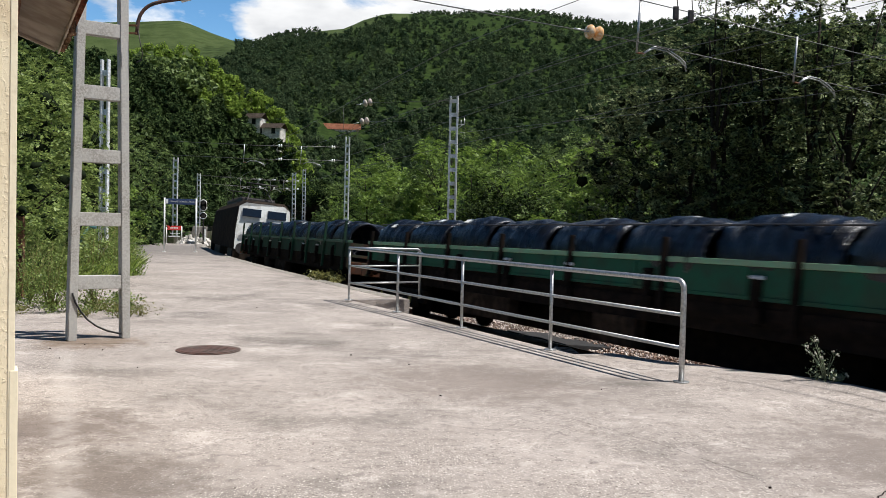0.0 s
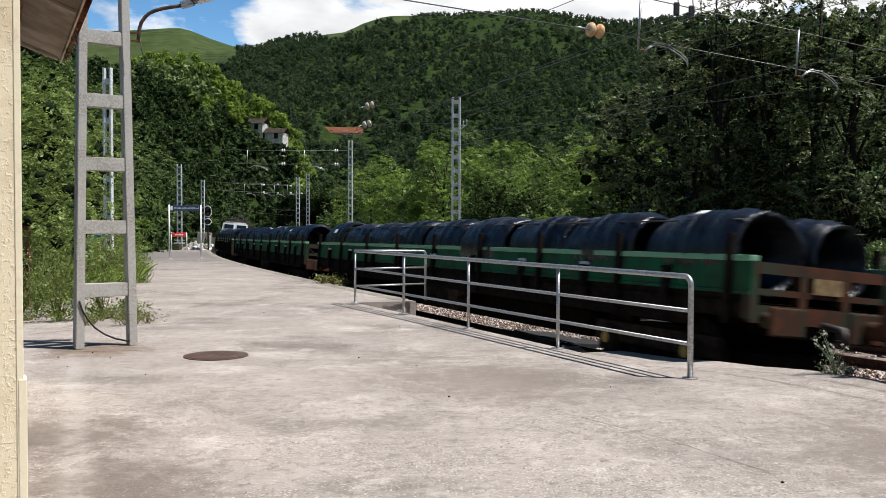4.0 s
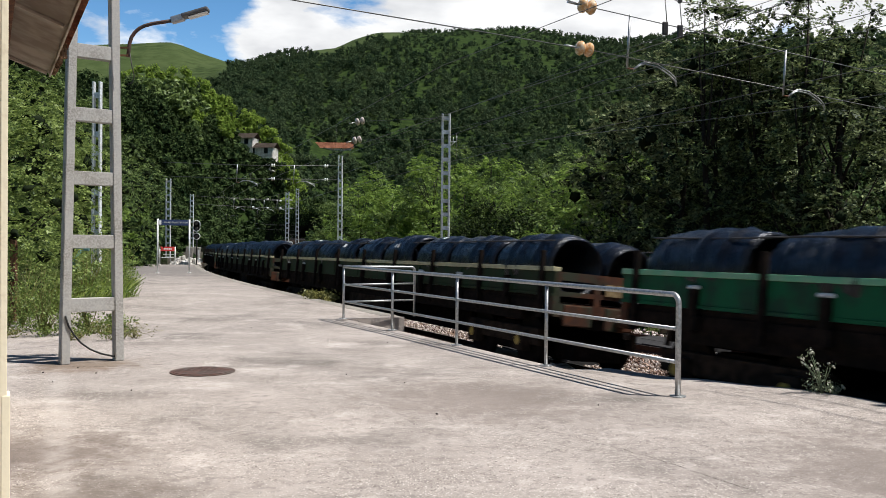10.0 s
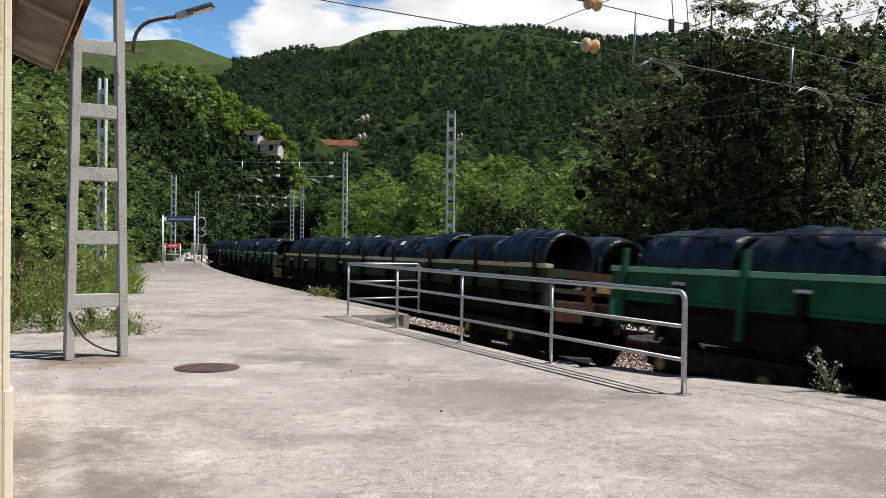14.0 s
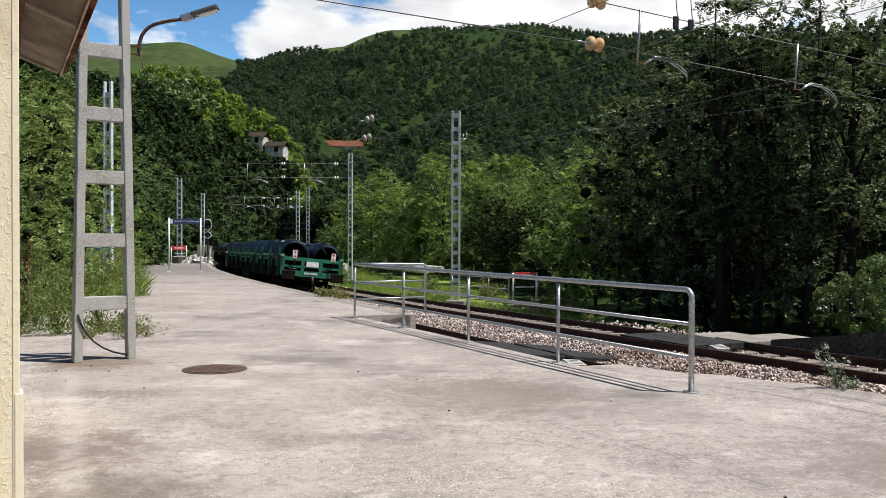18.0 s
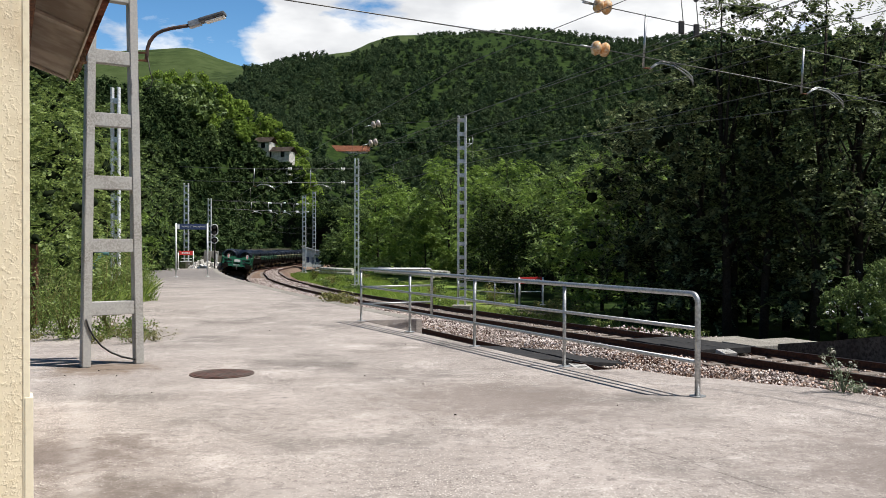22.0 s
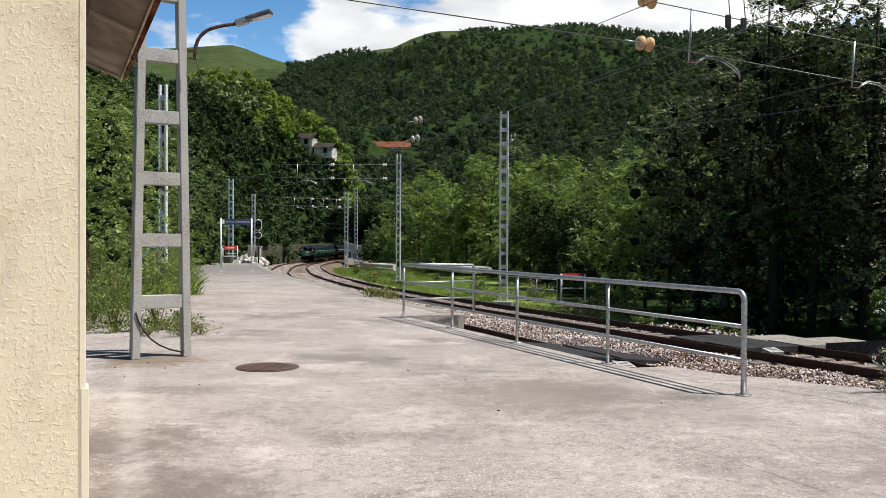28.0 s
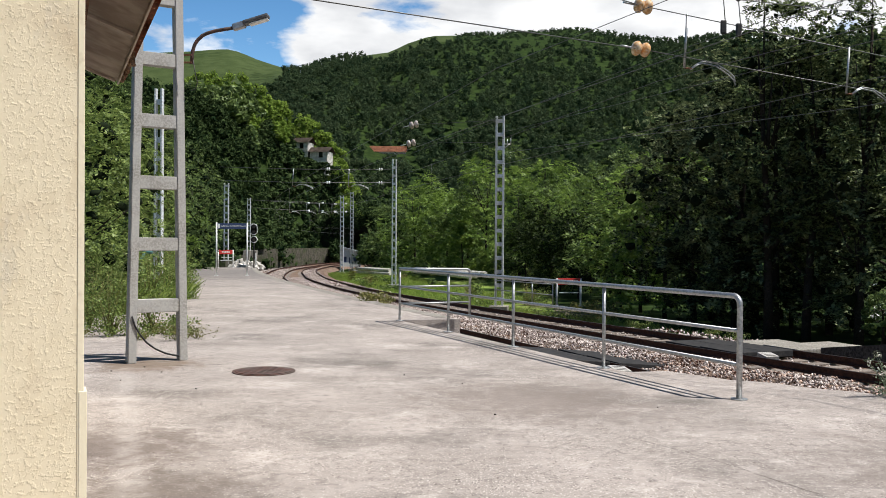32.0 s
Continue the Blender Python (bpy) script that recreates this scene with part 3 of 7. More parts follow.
def ground_z(x, y):
    """Height of the ground: valley floor along the line, a wooded spur, the main hill and a bare knob behind it."""
    x, y = np.asarray(x, float), np.asarray(y, float)
    r, az = np.hypot(x, y), np.degrees(np.arctan2(x, y))
    floor = -1.5 - GRADE * np.clip(y - 10, -15, 130)
    hs = 1.6 + R_SPUR * np.tan(np.radians(table(SPUR, az))) - 7.5
    hm = 1.6 + R_RIDGE * np.tan(np.radians(table(RIDGE, az))) - 8.0
    hk = 1.6 + R_KNOB * np.tan(np.radians(table(KNOB, az)))
    near = np.interp(az, [-180, -30, -12, -4, 20, 40, 180], [45, 26, 48, 60, 46, 40, 45])
    up = soft(near, R_SPUR, r) * (hs - floor)
    dip = hs * np.where(r > R_SPUR, 1 - 0.12 * soft(R_SPUR, 240, r), 1)
    z = np.where(r <= R_SPUR, floor + up, dip)
    k = np.clip((r - 235) / (R_RIDGE - 235), 0, 1)
    z = np.where(r > 235, 0.88 * hs + (hm - 0.88 * hs) * (0.72 * k + 0.28 * k * k * (3 - 2 * k)), z)
    k = soft(R_RIDGE, R_KNOB, r)
    z = np.where(r > R_RIDGE, hm + (hk - hm) * k, z)
    z = np.where(r > R_KNOB, hk * (1 - 0.6 * soft(R_KNOB, 2600, r)), z)
    # the cutting of the line
    sel = LINE[(LINE_S > -230) & (LINE_S < 168)][::6]
    d2 = np.min((x[..., None] - sel[:, 0]) ** 2 + (y[..., None] - sel[:, 1]) ** 2, axis=-1)
    w = soft(7.0, 32.0, np.sqrt(d2))
    return floor + (z - floor) * w


def build_ground():
    az = np.radians(np.concatenate([np.arange(-180, -34, 4.0), np.arange(-34, 34, 0.6), np.arange(34, 180, 4.0)]))
    rr = np.concatenate([[0.5, 4, 8], np.arange(12, 60, 3.0), np.arange(60, 200, 4.0), np.arange(200, 560, 14.0), np.arange(560, 1100, 40.0), [1300, 1700, 2600, 4000]])
    a, r = np.meshgrid(az, rr)
    x, y = r * np.sin(a), r * np.cos(a)
    z = np.concatenate([ground_z(x[i:i + 8], y[i:i + 8]) for i in range(0, len(rr), 8)])
    z = z + np.where(r > 230, 3.0 * np.sin(x * 0.021 + 1) * np.sin(y * 0.017), 0)
    na, nr = len(az), len(rr)
    i, j = np.meshgrid(np.arange(na), np.arange(nr - 1))
    q = np.stack([j * na + i, j * na + (i + 1) % na, (j + 1) * na + (i + 1) % na, (j + 1) * na + i], -1).reshape(-1, 4)[:, ::-1]
    v = np.stack([x, y, z], -1).reshape(-1, 3)
    v = np.vstack([v, [[0, 0, -1.0]]])
    ob = new("ground", mesh_np("ground", v, q, GRASS, True))
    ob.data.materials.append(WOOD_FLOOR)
    ob.data.materials.append(DIRT)
    ob.data.materials.append(VERGE)
    mid = v[q].mean(axis=1)
    r, a = np.hypot(mid[:, 0], mid[:, 1]), np.degrees(np.arctan2(mid[:, 0], mid[:, 1]))
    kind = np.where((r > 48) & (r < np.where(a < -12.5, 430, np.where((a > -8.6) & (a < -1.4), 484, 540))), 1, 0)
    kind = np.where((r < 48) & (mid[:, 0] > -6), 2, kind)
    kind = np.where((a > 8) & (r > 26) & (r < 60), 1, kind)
    kind = np.where((np.abs(a + 2) < 7) & (r > 44) & (r < 116), 3, kind)
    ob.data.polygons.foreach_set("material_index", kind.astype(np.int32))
    tagged(ob, "grassy valley floor and hillsides under the woods", "ground", kind="structure")


build_ground()


def gz(x, y):
    return float(ground_z(np.array([x]), np.array([y]))[0])


def polar(az, r):
    return r * math.sin(radians(az)), r * math.cos(radians(az))


# ---- platform ----
EDGE, EDGE_NEAR = -1.575, -1.29
S_RAMP0, S_RAMP1, S_END = 0.35, 10.35, 67.5


def flat(s, o):
    """A level place beside the line (x, y)."""
    p, h = on_line(s)
    return p.x + o * math.cos(h), p.y - o * math.sin(h)


def rail_o(s):
    """Offset of the railing that guards the ramp."""
    return -2.67 - 0.035 * (s - 0.3)


def slab(bm, rows, depth):
    """A solid slab: rows of (left, right) places on top, each (x, y, z)."""
    top = [[bm.verts.new(a), bm.verts.new(b)] for a, b in rows]
    low = [[bm.verts.new((*a[:2], depth)), bm.verts.new((*b[:2], depth))] for a, b in rows]
    for i in range(len(rows) - 1):
        (a, b), (c, d) = top[i], top[i + 1]
        (e, f), (g, h) = low[i], low[i + 1]
        bm.faces.new((a, b, d, c)), bm.faces.new((b, f, h, d)), bm.faces.new((e, a, c, g))
    for t, l in ((top[0], low[0]), (top[-1], low[-1])):
        bm.faces.new((t[0], t[1], l[1], l[0]))
    bmesh.ops.recalc_face_normals(bm, faces=bm.faces[:])
    return bm


def put(s, o, dz=0.0):
    x, y = flat(s, o)
    return (x, y, platform_z(x, y) + dz)


def left_o(s):
    return float(np.interp(s, [-60, 2, 30, 67], [-18, -13, -8.2, -6.6]))


platform = tagged(new("pavement"), "worn grey concrete station platform with pale aggregate", "platform", kind="structure")
bm = NOBM()
ss = [-60, -30, -12, -6, -2, 0.35]
slab(bm, [(put(s, left_o(s)), put(s, -2.7)) for s in ss], -1.6)
part("slab", bm, CONCRETE, platform)
bm = NOBM()
slab(bm, [(put(s, -2.7), put(s, o, z)) for s, z, o in ((-60, 0.10, -1.46), (-0.9, 0.11, -1.46), (-0.2, 0.08, -1.47), (0.35, 0.03, -1.46))], -1.6)
part("slab", bm, CONCRETE, platform)
bm = NOBM()
ss = [0.35 + k * 10.0 / 8 for k in range(9)]
slab(bm, [(put(s, left_o(s)), put(s, rail_o(s) + 0.10)) for s in ss], -1.6)
part("slab", bm, CONCRETE, platform)
bm = NOBM()
ss = [10.35 + (S_END - 10.35) * k / 24 for k in range(25)]
slab(bm, [(put(s, left_o(s)), put(s, EDGE)) for s in ss], -2.2)
part("slab", bm, CONCRETE, platform)
bm = NOBM()
slab(bm, [(put(s, rail_o(s) + 0.104, z), put(s, o, y)) for s, z, o, y in ((0.352, -0.006, -1.46, 0.026), (1.2, -0.068, -1.42, -0.03), (2.0, -0.125, EDGE_NEAR, -0.125), (3.3, -0.19, EDGE_NEAR, -0.19),
                                                                       (4.2, -0.33, EDGE_NEAR, -0.33), (5.2, -0.60, EDGE_NEAR, -0.60), (10.34, -0.63, EDGE_NEAR, -0.63))], -1.5)
part("ramp", bm, CONCRETE, platform, "concrete ramp down to the track crossing")
# kerb along the top of the pit's end wall and along the platform's edge
bm = NOBM()
slab(bm, [(put(s, EDGE - 0.32, 0.004), put(s, EDGE + 0.05, 0.004)) for s in [10.9 + 56 * k / 24 for k in range(25)]], -0.9)
part("coping", bm, CONCRETE_OLD, platform, "worn concrete edge")


# ---- tracks ----
def rail_bar(bm, o, s0, s1, track, step):
    side = [(-0.065, -0.16), (0.065, -0.16), (0.065, -0.135), (0.012, -0.115), (0.012, -0.04), (0.034, -0.03), (0.034, -0.002), (-0.034, -0.002), (-0.034, -0.03),
            (-0.012, -0.04), (-0.012, -0.115), (-0.065, -0.135)]
    sweep(bm, s0, s1, step, [(o + a, z) for a, z in side], track)
    return bm


for track, s_end in ((1, 380), (2, 150)):
    t = tagged(new("track_%d" % track), "railway track of rusty rails on concrete sleepers", "railway track", kind="structure")
    bm = NOBM()
    sweep(bm, -190, min(s_end, 200), 3.0, [(-1.5, -0.20), (1.75, -0.20), (2.5, -0.75), (-2.3, -0.75)], track)
    part("ballast_bed", bm, BALLAST, t)
    if track == 1:
        bm = NOBM()
        sweep(bm, -190, 150, 3.0, [(1.6, -0.204), (3.4, -0.36), (3.4, -0.9), (1.6, -0.9)], 1)
        part("ballast_bed", bm, BALLAST, t)
    for o in (-0.834, 0.834):
        bm = NOBM()
        rail_bar(bm, o, -190, s_end, track, 1.5)
        part("rail", bm, RAIL, t, "rust-brown steel rail")
        bm = NOBM()
        sweep(bm, -190, s_end, 1.5, [(o - 0.026, 0), (o + 0.026, 0), (o + 0.03, -0.012), (o - 0.03, -0.012)], track)
        part("rail_head", bm, RAILTOP, t, "polished running surface of the rail")
    bm = NOBM()
    box(bm, -1.3, 1.3, -0.13, 0.13, -0.33, -0.165, bevel=0.015)
    sleeper = mesh_of("sleeper", bm, SLEEPER)
    bm = NOBM()
    box(bm, -1.3, 1.52, -0.12, 0.12, -0.33, -0.118, bevel=0.02)
    timber = mesh_of("sleeper", bm, TIMBER)
    for k in range(190):
        s = -8 + 0.6 * k
        if track == 2 and s > 104:
            break
        o = new("sleeper", timber if track == 1 and s < 7 else sleeper)
        o.parent = t
        o.matrix_basis = line_pose(s, track)

# loose ballast: many small broken stones
def stones(n, s0, s1, a, b, size, seed, hump):
    g = np.random.default_rng(seed)
    base = np.array([(1, 0, 0), (-0.5, 0.87, 0), (-0.5, -0.87, 0), (0.1, 0, 0.8), (0, 0.1, -0.8)], float)
    faces = np.array([(0, 1, 3), (1, 2, 3), (2, 0, 3), (1, 0, 4), (2, 1, 4), (0, 2, 4)])
    # denser close by
    s = s0 + (s1 - s0) * g.random(n) ** 1.7
    u = g.random(n)
    ks = np.arange(s0 - 1, s1 + 2, 0.5)
    pa, pb = np.array([on_line(k, *a)[0] for k in ks]), np.array([on_line(k, *b)[0] for k in ks])
    p = np.stack([np.interp(s, ks, pa[:, i]) * (1 - u) + np.interp(s, ks, pb[:, i]) * u for i in range(3)], -1)
    p[:, 2] += hump * 4 * u * (1 - u) + g.normal(size=n) * size * 0.3 + 0.03 * np.sin(s * 2.1) * np.sin(u * 5)
    v = np.empty((n, 5, 3))
    for i in range(n):
        r = size * (0.55 + 0.9 * g.random() ** 1.5)
        rot = np.array(Euler(g.random(3) * 6.3).to_matrix())
        v[i] = (base * r * (0.6 + 0.6 * g.random((5, 1)))) @ rot.T + p[i]
    f = (faces[None] + np.arange(n)[:, None, None] * 5).reshape(-1, 3)
    return v.reshape(-1, 3), f


def stone_field(n, s0, s1, a, b, size, seed, hump=0.0, mat=None):
    """Stones strewn between two lines, each given as offset, height and track."""
    v, f = stones(n, s0, s1, a, b, size, seed, hump)
    ob = new("ballast", mesh_np("ballast", v, f, mat or STONE_MANY))
    tagged(ob, "broken grey and rust-stained ballast stones", "ballast", kind="stuff")


STONE_MANY = foliage("broken_stone", (0.058, 0.030, 0.022), (0.63, 0.55, 0.505), 0.0, 0.5, 0.54, 0.0)
bm = NOBM()
rows = []
for k in range(90):
    s = -60 + 2.2 * k
    if gap2(s) < 2.4:
        break
    a, b = on_line(s, 0.93, -0.21, 1)[0], on_line(s, -0.93, -0.22, 2)[0]
    mid = (a + b) / 2 + Vector((0, 0, 0.01))
    rows.append([bm.verts.new(p) for p in (a - Vector((0, 0, 0.5)), a, mid, b, b - Vector((0, 0, 0.5)))])
for p, q in zip(rows, rows[1:]):
    for j in range(4):
        bm.faces.new((p[j], p[j + 1], q[j + 1], q[j]))
between = tagged(new("ballast_middle", mesh_of("ballast_middle", bm, BALLAST)), "ballast filling the space between the two tracks", "ballast", kind="structure")
stone_field(36000, -5, 75, (0.97, -0.185, 1), (-0.97, -0.185, 2), 0.036, 3, 0.06)
stone_field(3500, -5, 50, (-0.75, -0.185, 1), (0.75, -0.185, 1), 0.040, 4)
stone_field(5200, -5, 60, (-0.75, -0.192, 2), (0.75, -0.192, 2), 0.034, 5)
STONE_RUSTY = foliage("rust_stained_stone", (0.06, 0.027, 0.018), (0.60, 0.44, 0.35), 0.0, 0.5, 0.5, 0.0)
stone_field(2400, -5, 9.5, (0.97, -0.165, 1), (-0.97, -0.165, 2), 0.036, 23, 0.06, STONE_RUSTY)
stone_field(1500, -5, 12, (0.95, -0.16, 2), (1.6, -0.18, 2), 0.038, 24, 0.0, STONE_RUSTY)
stone_field(700, 9.6, 16, (1.0, -0.15, 2), (3.0, -0.20, 2), 0.055, 25)
stone_field(7000, -5, 70, (0.95, -0.17, 2), (2.3, -0.30, 2), 0.044, 6)
stone_field(4000, -5, 40, (-1.55, -0.16, 1), (-0.93, -0.15, 1), 0.042, 8)
stone_field(4000, 66, 130, (-2.6, -0.45, 1), (-0.93, -0.15, 1), 0.06, 9)
stone_field(3500, 55, 130, (-0.75, -0.15, 2), (0.75, -0.15, 2), 0.06, 12)
stone_field(3000, 55, 130, (-0.75, -0.18, 1), (0.75, -0.18, 1), 0.06, 10)


# ---- railing at the ramp ----
def tubular_railing():
    ob = thing("railing", "galvanised tubular steel railing guarding the platform ramp", "railing")
    a, b = Vector((2.70, 9.13, 0)), Vector((-1.60, 18.0, 0))
    c = Vector((-0.16, 18.72, 0))
    along = (b - a).normalized()
    # long top bar, bent down at the near end
    top = [a + Vector((0, 0, z)) for z in (0.0, 0.5, 0.98)]
    for k in range(1, 6):
        w = k / 5 * math.pi / 2
        top.append(a + along * (0.09 * (1 - math.cos(w))) + Vector((0, 0, 0.98 + 0.09 * math.sin(w))))
    top += [a + (b - a) * k / 6 + Vector((0, 0, 1.07)) for k in range(1, 7)]
    bm = NOBM()
    tube(bm, top, 0.030, 12)
    part("top_bar", bm, GALV, ob)
    for z in (0.71, 0.36):
        bm = NOBM()
        tube(bm, [a + Vector((0, 0, z)), b + Vector((0, 0, z))], 0.021, 10)
        part("mid_bar", bm, GALV, ob)
    for k in range(1, 5):
        p = a + (b - a) * (k / 4)
        bm = NOBM()
        tube(bm, [p, p + Vector((0, 0, 1.06))], 0.024, 10)
        part("post", bm, GALV, ob)
    for k in range(5):
        p = a + (b - a) * (k / 4)
        bm = NOBM()
        disc(bm, Matrix.Translation(p), 0.085, 0.012, 14)
        part("base_plate", bm, GALV, ob)
    # short return across the end of the pit
    side = (c - b).normalized()
    top = [b + Vector((0, 0, 1.07)), b + (c - b) * 0.5 + Vector((0, 0, 1.06))]
    for k in range(0, 6):
        w = k / 5 * math.pi / 2
        top.append(c - side * (0.08 * (1 - math.sin(w))) + Vector((0, 0, 0.97 + 0.08 * math.cos(w))))
    top.append(c)
    bm = NOBM()
    tube(bm, top, 0.028, 10)
    part("return_bar", bm, GALV, ob)
    for z in (0.70, 0.35):
        bm = NOBM()
        tube(bm, [b + Vector((0, 0, z)), c + Vector((0, 0, z))], 0.020, 8)
        part("return_mid_bar", bm, GALV, ob)
    return ob


tubular_railing()


# ---- concrete lattice mast with a lamp ----
def lattice_mast(name, label, foot, width, height, rung, gap, thick, leg, mat, first=0.66, taper=0.0, turn=0.0, deep=0.0, rungs=None):
    """Two upright legs joined by flat rungs, narrowing upwards."""
    ob = thing(name, label, "mast", Matrix.Translation(foot) @ Matrix.Rotation(turn, 4, "Z"))
    n = int((height - first) / gap) + 1
    half = lambda z: width / 2 - taper * z
    for sgn in (-1, 1):
        bm = NOBM()
        box(bm, -leg / 2, leg / 2, -thick / 2, thick / 2, 0, 1)
        for v in bm.verts:
            z = v.co.z * height
            v.co = Vector((v.co.x + sgn * (half(z) - leg / 2), v.co.y, z))
        if mat is CONCRETE_MAST:
            bmesh.ops.bevel(bm, geom=bm.edges[:], offset=0.008, segments=2, affect="EDGES")
        part("leg", bm, mat, ob)
    for k in range(n):
        z = first + k * gap
        if z + rung > height:
            break
        bm = NOBM()
        w = half(z + rung / 2) - leg + 0.004
        box(bm, -w, w, -thick * 0.42, thick * 0.42, z, z + rung, bevel=0.008 if mat is CONCRETE_MAST else 0)
        part("rung", bm, mat, ob)
    return ob


lamp_mast = lattice_mast("lattice_mast", "weathered grey concrete ladder-shaped mast on the platform", (-4.27, 11.47, 0), 0.78, 9.5, 0.175, 0.815, 0.16, 0.108,
                         CONCRETE_MAST, 0.66, 0.0175, math.atan2(0.40, 0.58))


IRON = material("worn_iron", (0.115, 0.062, 0.050), 0.8, 0.2, fine=(0.06, 0.045, 0.038), fine_scale=16, broad=(0.13, 0.10, 0.085), broad_scale=4, bump=0.002)
LAMP_GREY = material("lamp_grey", (0.10, 0.105, 0.11), 0.5, fine=(0.07, 0.07, 0.075), fine_scale=9)


def street_lamp():
    ob = thing("street_lamp", "grey street lamp on a curved rusty arm, fixed to a mast", "lamp")
    p = Vector((-3.86, 11.58, 3.98))
    bm = NOBM()
    pts = [p + Vector(v) for v in ((0, 0, 0), (0.01, 0, 0.10), (0.02, 0, 0.18), (0.045, 0, 0.26), (0.085, 0.01, 0.325), (0.14, 0.013, 0.378), (0.21, 0.02, 0.415), (0.31, 0.025, 0.445), (0.45, 0.03, 0.47), (0.62, 0.04, 0.50))]
    tube(bm, pts, 0.024, 10)
    part("arm", bm, IRON, ob, "rust-brown curved tube arm")
    m = Matrix.Translation(p + Vector((0.60, 0.04, 0.50))) @ Matrix.Rotation(radians(-17), 4, "Y")
    bm = NOBM()
    box(bm, -0.05, 0.12, -0.045, 0.045, -0.04, 0.05, m, 0.015)
    part("bracket", bm, GALV, ob)
    bm = NOBM()
    box(bm, 0.10, 0.46, -0.08, 0.08, -0.015, 0.045, m, 0.025)
    part("head", bm, LAMP_GREY, ob)
    bm = NOBM()
    box(bm, 0.18, 0.44, -0.065, 0.065, -0.034, -0.018, m, 0.006)
    part("diffuser", bm, WHITE, ob, "pale lamp glass")
    for z in (0.0, 0.10):
        bm = NOBM()
        box(bm, p.x - 0.07, p.x + 0.03, p.y - 0.10, p.y - 0.085, p.z + z - 0.012, p.z + z + 0.012, None, 0.003)
        part("clamp", bm, RUST, ob, "rusty clamp")
    bm = NOBM()
    tube(bm, [p + Vector(v) for v in ((0.03, -0.02, 0.05), (0.06, -0.03, -0.12), (0.09, -0.02, -0.25), (0.06, 0, -0.33), (0.0, 0, -0.36))], 0.007, 6)
    part("cable", bm, DARK, ob)


street_lamp()




def manhole():
    ob = thing("manhole_cover", "round rusty iron manhole cover set in the platform", "manhole cover", Matrix.Translation((-2.64, 10.68, 0.003)))
    bm = NOBM()
    disc(bm, Matrix.Identity(4), 0.385, 0.008, 40)
    part("frame", bm, IRON, ob)
    bm = NOBM()
    disc(bm, Matrix.Translation((0, 0, 0.0085)), 0.345, 0.006, 40)
    for k in range(7):
        for j in range(7):
            x, y = (k - 3) * 0.09, (j - 3) * 0.09
            if x * x + y * y < 0.1:
                box(bm, x - 0.03, x + 0.03, y - 0.03, y + 0.03, 0.0146, 0.0165)
    part("lid", bm, IRON, ob)


manhole()


